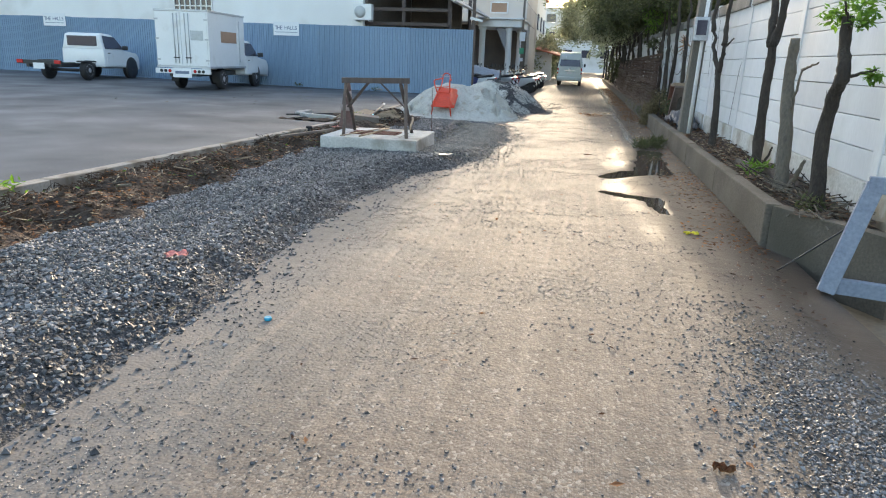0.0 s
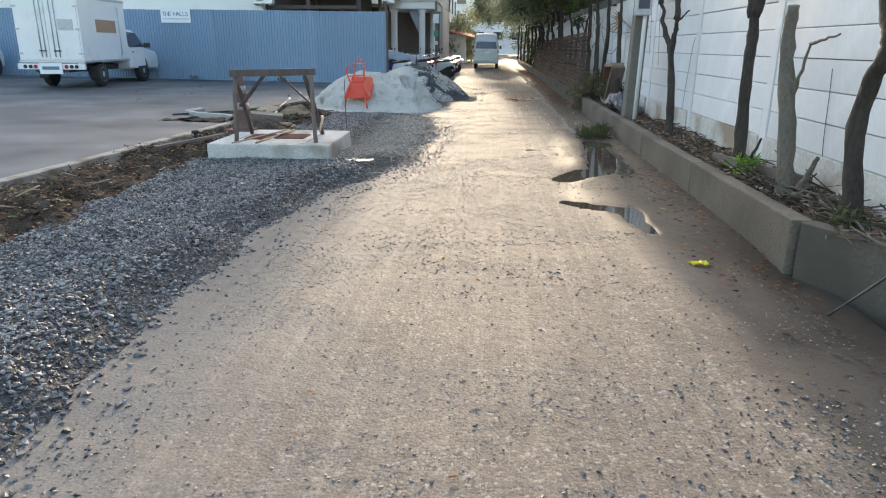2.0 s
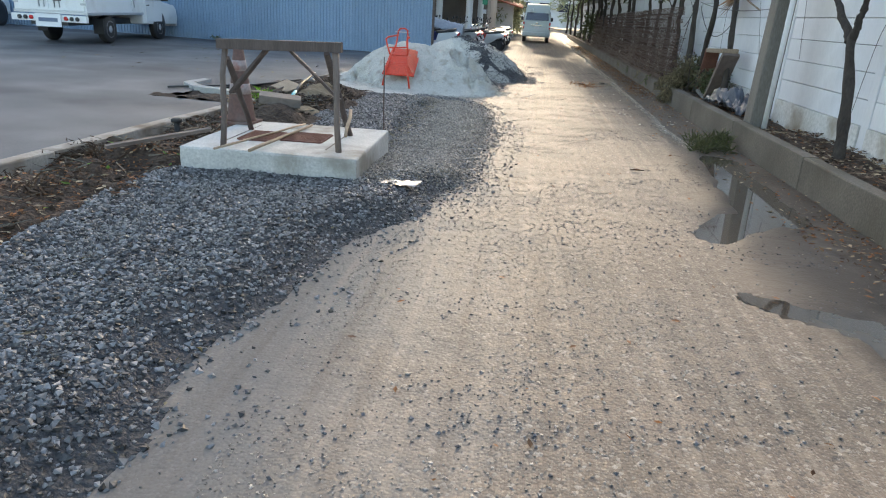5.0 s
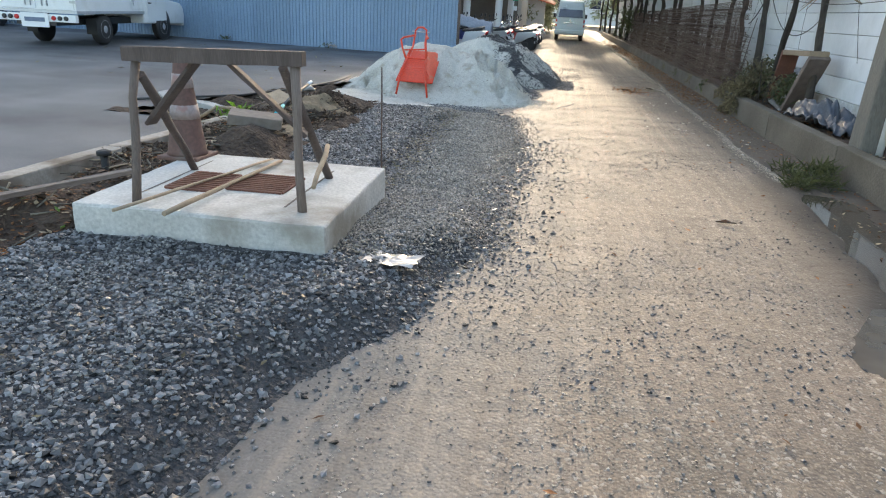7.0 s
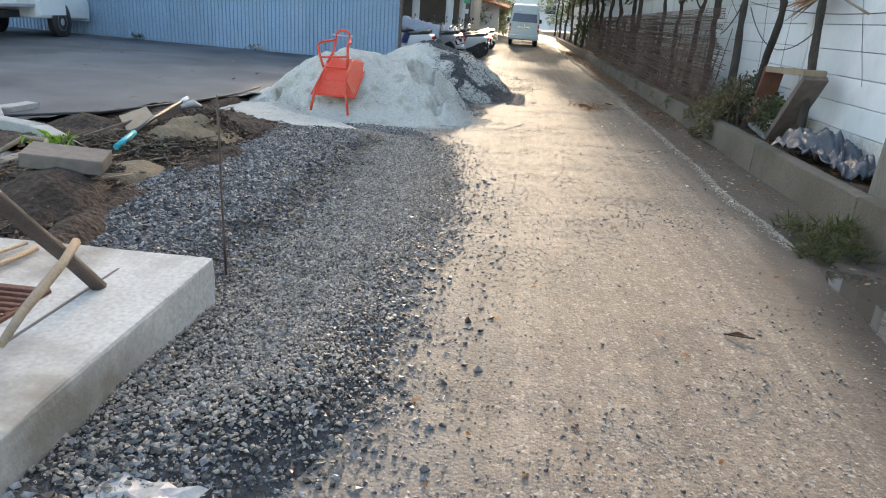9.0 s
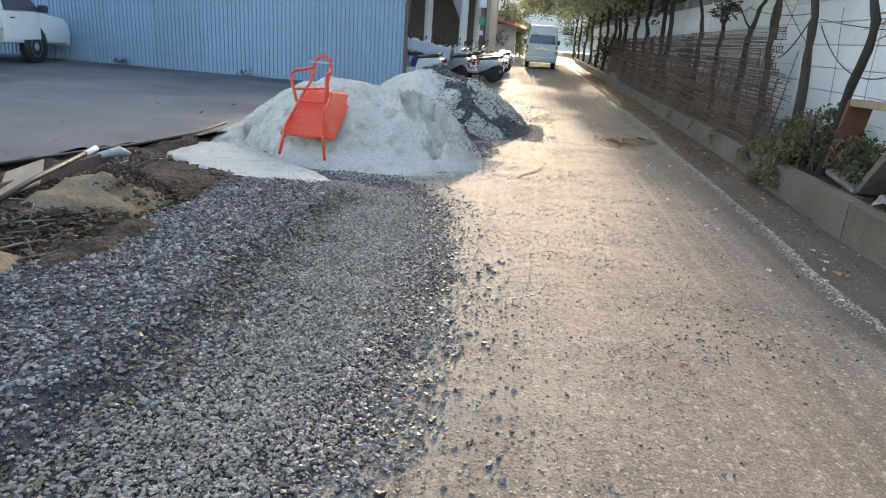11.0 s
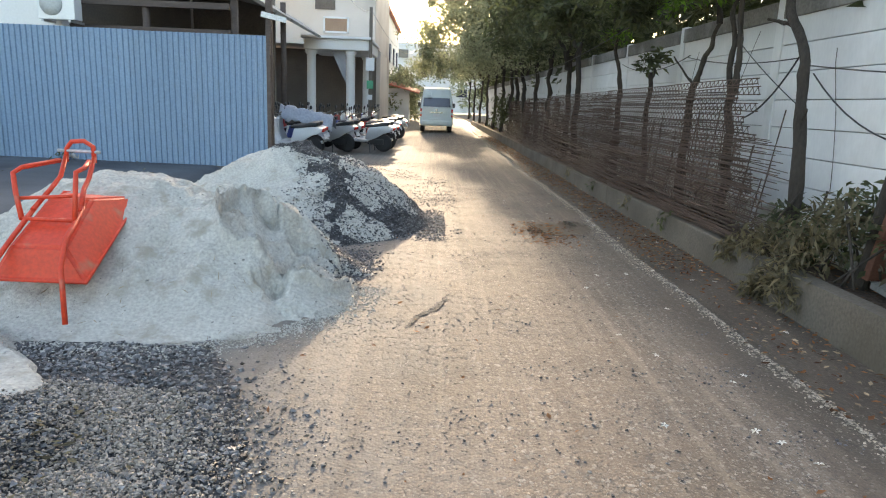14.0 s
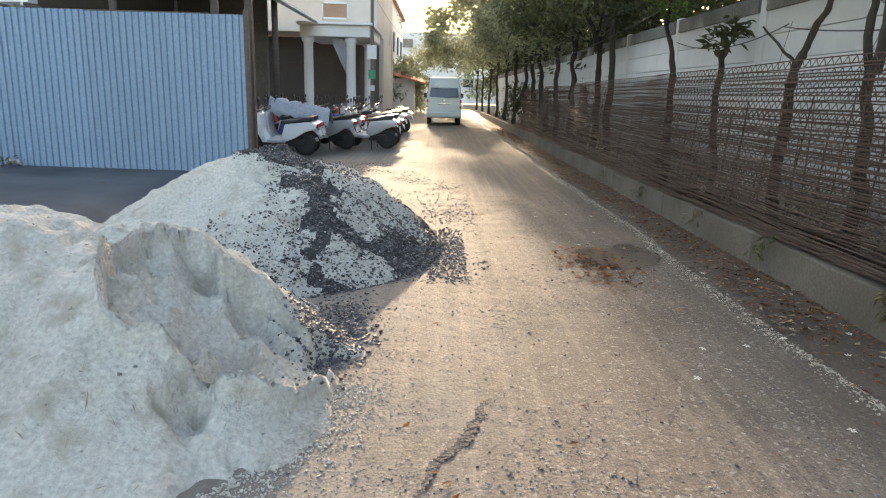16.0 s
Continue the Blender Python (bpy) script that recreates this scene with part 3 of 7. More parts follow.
def lane_z(x, y):
    z = 0.0157 * np.clip(x, -6, 1.2)
    z = z - 0.05 * step(0.75, 1.35, x) * (1 - step(17, 22, y))
    z = z - 0.07 * step(1.3, 1.75, x) * (1 - step(6.0, 7.4, y))
    ruts = 0.012 * (np.exp(-((x + 1.25) / 0.3) ** 2) + np.exp(-((x - 0.35) / 0.3) ** 2))
    wash = 0.010 * vnoise(x * 0.35, np.asarray(y) * 1.0, 0.17) * step(-0.1, 0.25, vnoise(x, y, 1.3))
    return z - ruts + wash + 0.018 * fbm(x, np.asarray(y) * 0.5, 0.9, 4) + 0.02 * step(11.5, 14.0, y) * step(-0.05, 0.05, 0.04 - np.abs(np.asarray(x) - 1.02 - 0.06 * fbm(y, y * 0, 1.5, 2)))


def soil_edge(y):
    """Where the crushed stone ends and the dug soil begins."""
    return np.interp(y, [-6, 9, 11.5, 14, 16.2], [-3.85, -3.8, -3.75, -3.75, -3.9]) + 0.35 * fbm(np.asarray(y) * 1.0, np.asarray(y) * 0 + 8.1, 0.8, 4)


def gravel_z(x, y):
    e = edge_x(y)
    high = 0.125 * (1 - step(10.2, 12.0, y)) + 0.03
    high = high + 0.10 * step(0.0, 1.0, (-2.62 - np.asarray(x) + 0.12 * fbm(y, np.asarray(y) * 0, 0.6, 3)) / 0.22) * step(10.5, 12.5, y)
    high = high * (1 - step(15.8, 16.8, y))
    z = -0.035 * np.ones_like(x) + high * step(0.0, 0.45, e - x)
    z = np.where(e - x < 0, -0.08, z)
    z = z + 0.05 * fbm(x, y, 0.8, 4) * step(0.1, 0.6, e - x)
    return z - 0.3 * step(0.0, 0.35, soil_edge(y) - x)


def soil_z(x, y):
    z = 0.09 + 0.17 * fbm(x, y, 0.5, 5) + 0.05 * np.abs(vnoise(x, y, 0.11)) + 0.06 * np.exp(-((np.asarray(x) + 4.5) / 0.4) ** 2)
    z = z - 0.3 * step(0.0, 0.45, np.asarray(x) - soil_edge(y) - 0.05)
    z = z - 0.22 * (1 - step(0.0, 0.3, np.asarray(x) - (-6.45 + 0.28 * (np.asarray(y) - 14)))) * step(13.2, 13.5, y)
    z = z - 0.03 * (1 - step(0.08, 0.5, np.asarray(x) - kerb_x(y))) * (1 - step(12.6, 13.6, y))
    return z - 0.24 * step(15.9, 16.7, y) * step(-5.1, -4.8, x)


def lot_z(x, y):
    return 0.115 + 0.011 * np.clip(-5.4 - np.asarray(x), 0, 18)


ground = sheet("ground", np.linspace(-300, 300, 61), np.linspace(-120, 480, 61), lambda x, y: -0.35 + 0 * x, M["ground"])
tagged(ground, "bare brown earth reaching the horizon", "ground", kind="structure")
road = sheet("road", np.concatenate([np.arange(-8.0, 0.8, 0.08), np.arange(0.8, 1.25, 0.03), np.arange(1.25, 1.9, 0.08)]), np.concatenate([np.arange(-6, 24, 0.08), np.arange(24, 120.1, 0.8)]), road_z, M["dirt"],
             keep=lambda x, y: (x > -2.9) | (y > 15.5))
tagged(road, "packed sandy dirt lane, damp and rutted by tyres", "road", kind="structure")
gravel = sheet("gravel_bed", np.arange(-5.0, -1.1, 0.05), np.arange(-6, 17.2, 0.05), gravel_z, M["gravel_bed"])
tagged(gravel, "dark grey crushed stone bed beside the lane", "gravel", kind="stuff")
soil = sheet("soil_strip", np.arange(-6.6, -3.0, 0.045), np.arange(-6, 18.6, 0.045), soil_z, M["soil"],
             keep=lambda x, y: ((x > kerb_x(y) - 0.02) & (y < 13.4)) | ((y >= 13.4) & (x > -6.4 + 0.28 * (y - 14))))
tagged(soil, "strip of dark dug-up soil full of roots and litter", "soil", kind="stuff")
lot = sheet("parking_lot", np.concatenate([np.arange(-60, -9, 1.0), np.arange(-9, -4.3, 0.1)]), np.concatenate([np.arange(-10, 13, 1.0), np.arange(13, 27, 0.1)]),
            lambda x, y: lot_z(x, y) + 0.03 * fbm(x, y, 5, 3) - 0.26 * step(-5.35, -4.75, x) * step(18.2, 18.7, y), M["asphalt"],
            keep=lambda x, y: ((y <= 13.4) & (x < -5.3 + 0.2 * (y > 12.5))) | ((y > 13.4) & (y < 18.5) & (x < -6.15 + 0.28 * (y - 14) + 0.15 * vnoise(y * 1.0, x * 0, 0.3))) | ((y >= 18.5) & (x < -4.7)))
tagged(lot, "worn grey asphalt parking lot with damp patches", "asphalt lot", kind="structure")
lot_edge = sheet("parking_lot", np.arange(-5.9, -4.7, 0.1), np.arange(-10, 13.5, 0.1), lambda x, y: 0.112 + 0.0 * x, M["asphalt"], keep=lambda x, y: (x < kerb_x(y) - 0.1) & (x > -5.42))
tagged(lot_edge, "edge of the worn grey asphalt lot along its kerb", "asphalt lot", kind="structure")
subsoil = sheet("soil_strip", np.arange(-7.4, -3.4, 0.2), np.arange(10, 19.2, 0.2), lambda x, y: 0.045 + 0.05 * fbm(x, y, 0.5, 3) - 0.15 * step(15.7, 16.3, y) * step(-5.1, -4.8, x), M["soil"], keep=lambda x, y: (x < soil_edge(y) - 0.2))
tagged(subsoil, "dark earth under the dug-up strip", "soil", kind="stuff")

# ---------------------------------------------------------------- kerbs and planter
def kerb_stone(name, p, q, w, h, z, material, parent):
    d = Vector((q[0] - p[0], q[1] - p[1], 0))
    L = d.length
    b = bx((0, 0, 0), (w, L - 0.012, h), bevel=0.012)
    bmesh.ops.subdivide_edges(b, edges=[e for e in b.edges if e.calc_length() > 0.5], cuts=4)
    for v in b.verts:
        v.co += Vector((rnd.uniform(-1, 1), 0, rnd.uniform(-1, 1))) * 0.004
    o = part(name, b, material, parent)
    o.matrix_basis = pose((p[0] + q[0]) / 2, (p[1] + q[1]) / 2, z, 0, 0, math.degrees(math.atan2(-d.x, d.y)))
    return o


lot_kerb = thing("kerb", "low grey concrete kerb edging the asphalt lot", "kerb", kind="structure")
ys = [-6 + 1.94 * k for k in range(11)]
for a, b in zip(ys, ys[1:]):
    kerb_stone("kerbstone", (kerb_x(a), a), (kerb_x(b), b), 0.15, 0.28, 0.062, M["lot_kerb"], lot_kerb)
pts = [(-5.0, 13.75), (-5.5, 14.15), (-6.1, 14.35), (-6.45, 14.75), (-6.4, 15.3)]
for a, b in zip(pts, pts[1:]):
    kerb_stone("kerbstone", a, b, 0.16, 0.22, 0.085, M["concrete"], lot_kerb)

planter = thing("planter_kerb", "long stained concrete kerb holding the planting bed along the wall", "kerb", kind="structure")
y = 6.5
while y < 62:
    n = 2.45
    kerb_stone("kerb_length", (1.76, y), (1.76, y + n), 0.15, 0.62, 0.0 + rnd.uniform(-0.006, 0.006), M["curb"], planter)
    y += n
kerb_stone("kerb_length", (1.79, 6.5), (2.40, 5.4), 0.15, 0.62, 0.0, M["curb"], planter)
bed = sheet("planting_bed", np.arange(1.80, 2.56, 0.05), np.arange(5.0, 62, 0.1), lambda x, y: 0.25 + 0.07 * fbm(x, y, 0.5, 4), M["soil"],
            keep=lambda x, y: (y > 6.5) | (x > 1.86 + (6.5 - y) * 0.55))
tagged(bed, "dark soil of the narrow planting bed", "soil", kind="structure")

# ---------------------------------------------------------------- white panel wall
wall_east = thing("wall_east", "white painted precast concrete panel wall with mouldy top", "wall", kind="structure")
WALL_X = 2.52
plank = None
Y0, BAY = 3.7, 2.8
for k in range(20):
    ya = Y0 + BAY * k
    b = bx((WALL_X + 0.025, ya, 1.33), (0.10, 0.17, 2.72), bevel=0.012)
    part("post", b, M["wall"], wall_east)
    b = bx((WALL_X + 0.02, ya + BAY / 2, 0.27), (0.12, BAY - 0.19, 0.56), bevel=0.006)
    part("base_panel", b, M["wall_base"], wall_east)
    for j in range(7):
        if plank is None:
            plank = part("panel", bx((0, 0, 0), (0.07, BAY - 0.19, 0.268), bevel=0.008), M["wall"], wall_east)
            plank.matrix_basis = pose(WALL_X + 0.02, ya + BAY / 2, 0.69 + 0.275 * j)
        else:
            again(plank, "panel", pose(WALL_X + 0.02 + rnd.uniform(-0.004, 0.004), ya + BAY / 2, 0.69 + 0.275 * j, 0, rnd.uniform(-0.4, 0.4), 0), wall_east)
    b = bx((WALL_X + 0.01, ya + BAY / 2, 2.56), (0.12, BAY - 0.19, 0.19), bevel=0.015)
    part("capping", b, M["cap"], wall_east)
back = bx((WALL_X + 0.09, Y0 + BAY * 10, 1.3), (0.03, BAY * 20, 2.5))
part("backing", back, M["cap"], wall_east)

# ---------------------------------------------------------------- corrugated fence
FY, FH = 26.25, 2.47
fence = thing("fence", "tall blue corrugated steel hoarding with a rusty foot", "fence", kind="structure")


def corrugated(w, h, pitch=0.105, depth=0.03, teeth=True):
    bm = bmesh.new()
    xs, x = [], -w / 2
    while x < w / 2 - 0.001:
        for fx, d in ((0.0, 0), (0.30, 0), (0.42, 1), (0.88, 1), (1.0, 0)):
            xs.append((min(x + fx * pitch, w / 2), d * depth))
        x += pitch
    for i in range(len(xs) - 1):
        if xs[i + 1][0] - xs[i][0] < 1e-5:
            continue
        vs = [bm.verts.new((xs[j][0], xs[j][1], z)) for j, z in ((i, 0), (i + 1, 0), (i + 1, h), (i, h))]
        bm.faces.new(vs)
    bmesh.ops.remove_doubles(bm, verts=list(bm.verts), dist=1e-4)
    return bm


SW = 1.25
cor = None
for k in range(36):
    x = -4.28 - SW / 2 - SW * k
    zz = 0.12 + 0.004 * k + rnd.uniform(-0.012, 0.012)
    if cor is None:
        cor = part("fence_sheet", corrugated(SW + 0.02, FH), M["fence"], fence)
        cor.matrix_basis = pose(x, FY, zz)
    else:
        again(cor, "fence_sheet", pose(x, FY + rnd.uniform(-0.006, 0.006), zz, rnd.uniform(-0.3, 0.3), rnd.uniform(-0.15, 0.15), rnd.uniform(-0.3, 0.3)), fence)
for z in (0.5, 1.4, 2.3):
    part("fence_rail", bx((-27, FY + 0.07, z), (45.5, 0.04, 0.06)), M["steel"], fence)
b = bx((-4.24, FY + 0.03, 1.38), (0.07, 0.09, 2.55), bevel=0.005)
part("fence_post", b, M["wood_dark"], fence)


def banner(x, z):
    s = thing("sign", "white sheet-metal sign with a row of grey lettering", "sign", x, FY - 0.03, z, group="signs on the fence")
    part("board", bx((0, 0, 0), (1.1, 0.012, 0.52), bevel=0.003), M["sign"], s)
    for i, ch in enumerate("THE HALLS"):
        if ch == " ":
            continue
        cu = bpy.data.curves.new("letter", "FONT")
        cu.body, cu.size, cu.align_x, cu.align_y, cu.extrude = ch, 0.215, "CENTER", "CENTER", 0.002
        tmp = bpy.data.objects.new("letter_curve", cu)
        scene.collection.objects.link(tmp)
        me = bpy.data.meshes.new_from_object(tmp.evaluated_get(bpy.context.evaluated_depsgraph_get()))
        bpy.data.objects.remove(tmp)
        me.materials.clear()
        me.materials.append(M["sign_ink"])
        o = new("letter", me)
        o.parent = s
        o.matrix_basis = pose(-0.42 + 0.105 * i, -0.010, 0.03, 90, 0, 0)
    part("lettering_line", bx((0, -0.009, -0.13), (0.96, 0.006, 0.018)), M["sign_ink"], s)
    return s


banner(-11.9, 2.42)
banner(-22.6, 2.52)

# ---------------------------------------------------------------- buildings on the far side
hall = thing("building", "long white plastered building behind the blue fence", "building", kind="structure")
part("wall", bx((-31.0, 29.6, 4.0), (42.5, 0.3, 8.0)), M["plaster"], hall)
part("wall", bx((-9.9, 34.0, 4.0), (0.3, 8.5, 8.0)), M["plaster"], hall)
part("roof", bx((-31.0, 34.0, 8.1), (43.0, 9.5, 0.25)), M["concrete"], hall)


def grille(parent, x, z, w, h, nx, nz):
    part("window_pane", bx((x, 29.44, z), (w, 0.02, h)), M["glass_dark"], parent)
    bm = bmesh.new()
    for i in range(nx + 1):
        box(bm, (x - w / 2 + w * i / nx, 29.40, z), (0.05, 0.05, h))
    for i in range(nz + 1):
        box(bm, (x, 29.37, z - h / 2 + h * i / nz), (w, 0.04, 0.05))
    return part("window_grille", bm, M["white_paint"], parent)


grille(hall, -17.9, 3.9, 1.9, 1.6, 7, 5)
part("downpipe", tube(bmesh.new(), [(-9.72, 29.35, 0.1), (-9.72, 29.35, 7.6)], 0.05), M["plaster"], hall)

shed = thing("building", "dark open shed with an old roof beside the lane", "building", kind="structure")
# the shed's inside shade is put into these two wall colours
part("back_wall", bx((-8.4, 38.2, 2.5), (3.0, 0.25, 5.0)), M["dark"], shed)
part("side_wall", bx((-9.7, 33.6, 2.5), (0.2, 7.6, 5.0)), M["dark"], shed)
part("floor_slab", bx((-7.8, 33.5, 0.02), (3.8, 8.0, 0.16)), M["concrete"], shed)
rf = bmesh.new()
prof = [(-9.8, 4.95), (-8.4, 4.85), (-7.2, 4.6), (-6.3, 4.25), (-5.7, 3.85)]
for (xa, za), (xb, zb) in zip(prof, prof[1:]):
    d = math.degrees(math.atan2(zb - za, xb - xa))
    box(rf, ((xa + xb) / 2, 35.2, (za + zb) / 2), (math.hypot(xb - xa, zb - za) + 0.02, 11.0, 0.09), rot=(0, -d, 0))
part("roof", rf, M["concrete"], shed)
for xx, yy in ((-6.0, 30.2), (-6.0, 35.5), (-8.0, 29.9)):
    part("post", tube(bmesh.new(), [(xx, yy, 0), (xx, yy, 4.4)], 0.09), M["wood_dark"], shed)
for zz in (2.9, 3.5):
    part("beam", bx((-7.9, 29.8, zz), (3.8, 0.1, 0.14)), M["wood_dark"], shed)

house = thing("building", "two-storey house with a white porch on round columns", "building", kind="structure")
part("upper_storey", bx((-7.4, 49.6, 6.6), (7.0, 9.0, 5.4), bevel=0.02), M["old_plaster"], house)
part("porch_slab", bx((-5.1, 43.1, 3.62), (2.62, 4.3, 0.42), bevel=0.05), M["plaster"], house)
part("porch_cornice", bx((-5.1, 43.05, 3.88), (2.8, 4.5, 0.10), bevel=0.02), M["plaster"], house)
# walls behind the porch are coloured dark for the shade there
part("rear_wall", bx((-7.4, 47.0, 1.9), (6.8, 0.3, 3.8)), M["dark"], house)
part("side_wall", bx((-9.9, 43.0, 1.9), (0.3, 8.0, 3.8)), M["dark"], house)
part("lane_wall", bx((-3.95, 50.2, 1.9), (0.3, 6.4, 3.8)), M["old_plaster"], house)
part("floor_slab", bx((-6.4, 43.5, 0.04), (5.4, 6.6, 0.2), bevel=0.02), M["concrete"], house)
for xx, yy in ((-6.15, 41.3), (-4.55, 41.3), (-4.15, 43.9)):
    col = lathe(bmesh.new(), [(0.24, 0.0), (0.24, 0.18), (0.18, 0.25), (0.18, 3.2), (0.25, 3.3), (0.25, 3.42)], 16)
    o = part("column", col, M["plaster"], house)
    o.matrix_basis = pose(xx, yy, 0)
wf = bmesh.new()
for c, s in (((-5.7, 45.04, 4.47), (1.15, 0.1, 0.08)), ((-5.7, 45.04, 5.1), (1.15, 0.1, 0.08)), ((-6.24, 45.04, 4.78), (0.08, 0.1, 0.7)), ((-5.16, 45.04, 4.78), (0.08, 0.1, 0.7))):
    box(wf, c, s)
part("window_frame", wf, M["plaster"], house)
part("window_pane", bx((-5.7, 45.06, 4.78), (1.05, 0.03, 0.6)), M["brown_band"], house)
for zz in (5.9, 7.4):
    # dark blocks: the dimness of the rooms is painted on these windows
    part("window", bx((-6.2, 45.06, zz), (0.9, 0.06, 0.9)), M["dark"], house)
tri = bmesh.new()
vs = [tri.verts.new(p) for p in ((-5.35, 41.35, 3.4), (-4.75, 41.35, 3.4), (-4.74, 41.36, 2.1), (-5.4, 41.36, 3.4))][:3]
vt = [tri.verts.new(v.co + Vector((0, 0.03, 0))) for v in vs]
tri.faces.new(vs)
tri.faces.new(vt[::-1])
for i in range(3):
    tri.faces.new((vs[i], vt[i], vt[(i + 1) % 3], vs[(i + 1) % 3]))
tarp = part("tarpaulin", tri, M["cover"])
tagged(tarp, "grey tarpaulin hanging from the porch column", "tarpaulin")

kiosk = thing("kiosk", "small white kiosk with a faded red awning", "kiosk", -3.7, 63.0, 0, kind="structure")
part("wall", bx((0, 0, 1.2), (1.6, 2.0, 2.4)), M["plaster"], kiosk)
part("awning", bx((0.5, -0.6, 2.5), (2.2, 2.6, 0.08), rot=(6, 14, 0)), M["red_roof"], kiosk)
far_house = thing("building", "pale far building with rows of windows across the end of the lane", "building", 0, 130, 0, kind="structure")
part("wall", bx((6, 0, 5.5), (46, 8, 11)), M["plaster"], far_house)
fw = part("window", bx((0, 0, 0), (1.6, 0.2, 1.3)), M["glass_dark"], far_house)
fw.matrix_basis = pose(-13, -4.0, 3.2)
for i in range(12):
    for z in (3.2, 6.2, 9.2):
        if (i, z) != (0, 3.2):
            again(fw, "window", pose(-13 + 3.3 * i, -4.0, z), far_house)
left_far = thing("building", "row of pale houses further down the lane", "building", kind="structure")
part("wall", bx((-9.5, 72, 4.2), (9, 26, 8.4)), M["plaster"], left_far)
part("roof", bx((-9.5, 72, 8.5), (9.6, 26.6, 0.25)), M["red_roof"], left_far)
for i in range(5):
    for z in (2.0, 5.4):
        part("window", bx((-4.95, 61.5 + 5 * i, z), (0.14, 1.6, 1.5)), M["glass_dark"], left_far)

# ---------------------------------------------------------------- sand heap, black heap
SCOOPS = np.array([(-2.82 + 0.17 * i + rnd.uniform(-0.06, 0.06), 17.96 + 0.17 * j + rnd.uniform(-0.06, 0.06), rnd.uniform(-0.05, 0.05), rnd.uniform(6.0, 11.0)) for i in range(7) for j in range(7)])


def scooped(x, y):
    """The shovelled floor: bowls that meet in sharp crests, climbing from the lip to the top of the heap."""
    best = np.full(np.shape(x), 9.0)
    for px, py, dh, k in SCOOPS:
        h = 0.04 + 0.57 * min(max((-2.1 - px) / 0.68, 0), 1) + 0.12 * min(max((py - 18.2) / 0.5, 0), 1) + dh
        best = np.minimum(best, h + k * ((x - px) ** 2 + (y - py) ** 2))
    return best


def sand_z(x, y):
    x, y = np.asarray(x, float), np.asarray(y, float)
    a = 0.90 * np.exp(-(((x + 3.55) / np.where(x < -3.55, 1.22, 1.05)) ** 2 * 0.9 + ((y - 18.75) / 1.05) ** 2) ** 1.35)
    b = 0.80 * np.exp(-(((x + 2.75) / 0.80) ** 2 + ((y - 18.75) / 1.0) ** 2) ** 1.3)
    z = np.maximum(a, b)
    low = 0.24 * (1 - step(0.35, 1.0, np.sqrt(((x + 2.1) / 0.46) ** 2 + ((y - 18.35) / 0.62) ** 2)))
    z = np.maximum(z, low)
    nz = 0.2 * fbm(x, y, 0.28, 3)
    d = np.minimum(np.sqrt(((x + 2.14) / 0.40) ** 2 + ((y - 18.50) / 0.42) ** 2), np.sqrt(((x + 2.50) / 0.26) ** 2 + ((y - 18.52) / 0.42) ** 2)) + nz
    bite = 1 - step(0.96, 1.0, d)
    z = z * (1 - bite) + np.minimum(z - 0.08, scooped(x, y) + 0.02 * vnoise(x, y, 0.07)) * bite
    z = z + 0.085 * np.exp(-((d - 1.03) / 0.06) ** 2) * (1 - bite) * (1 - step(18.35, 18.7, y))
    apron = 0.115 * (1 - step(0.7, 1.0, (((x + 4.2) * 0.806 - (y - 16.95) * 0.592) / 1.45) ** 2 + (((x + 4.2) * 0.592 + (y - 16.95) * 0.806) / 0.55) ** 2 + 0.6 * fbm(x, y, 0.5, 3)))
    z = np.maximum(z, apron)
    pits = -0.04 * step(0.08, 0.26, vnoise(x, y, 0.10)) * step(-0.15, 0.15, vnoise(x, y, 0.5)) - 0.03 * step(0.16, 0.34, vnoise(x + 3, y + 1, 0.19))
    lumps = 0.07 * fbm(x, y, 0.5, 4) + 0.045 * vnoise(x, y, 0.13) + 0.034 * vnoise(x, y + 3, 0.065) + 0.03 * np.abs(vnoise(x * 0.5 + y, y * 0.5 - x, 0.2)) + pits
    foot = 1 - step(0.98, 1.2, np.sqrt(((x + 3.1) / np.where(x < -3.1, 1.75, 1.40)) ** 2 + ((y - 18.6) / 1.62) ** 2) + 0.55 * fbm(x, y, 0.45, 4))
    return z * np.where(apron > 0.01, 1, foot) + lumps * step(0.08, 0.38, z) * (1 - 0.6 * bite) - 0.075


sand = sheet("sand_heap", np.arange(-5.6, -1.3, 0.018), np.arange(15.9, 20.6, 0.018), sand_z, M["sand"], keep=lambda x, y: sand_z(x, y) > -0.0735)
tagged(sand, "heap of pale grey builder's sand with shovel marks", "sand heap", kind="stuff")


def heap_z(x, y):
    r = np.sqrt((np.where(x < -2.68, (x + 2.68) / 2.1, (x + 2.68) / 1.62)) ** 2 + (np.where(y < 21.8, (y - 21.8) / 1.9, (y - 21.8) / 1.7)) ** 2)
    z = 1.20 * np.clip(1 - r, 0, 1) ** 0.95 * (1 - 0.14 * np.exp(-(r / 0.25) ** 2))
    return z + (0.14 * fbm(x, y, 0.5, 5) + 0.05 * vnoise(x, y, 0.12) + 0.03 * vnoise(x, y, 0.06) - 0.025 * step(0.1, 0.3, vnoise(x + 2, y, 0.1))) * step(0.03, 0.25, z) - 0.06


def black_field(x, y):
    return x + 2.0 + 1.7 * step(0.74, 0.95, heap_z(x, y)) + 1.7 * fbm(x, y, 0.8, 5) - 0.15 * (y - 22.0)


def black_part(x, y):
    return black_field(x, y) > 0.34


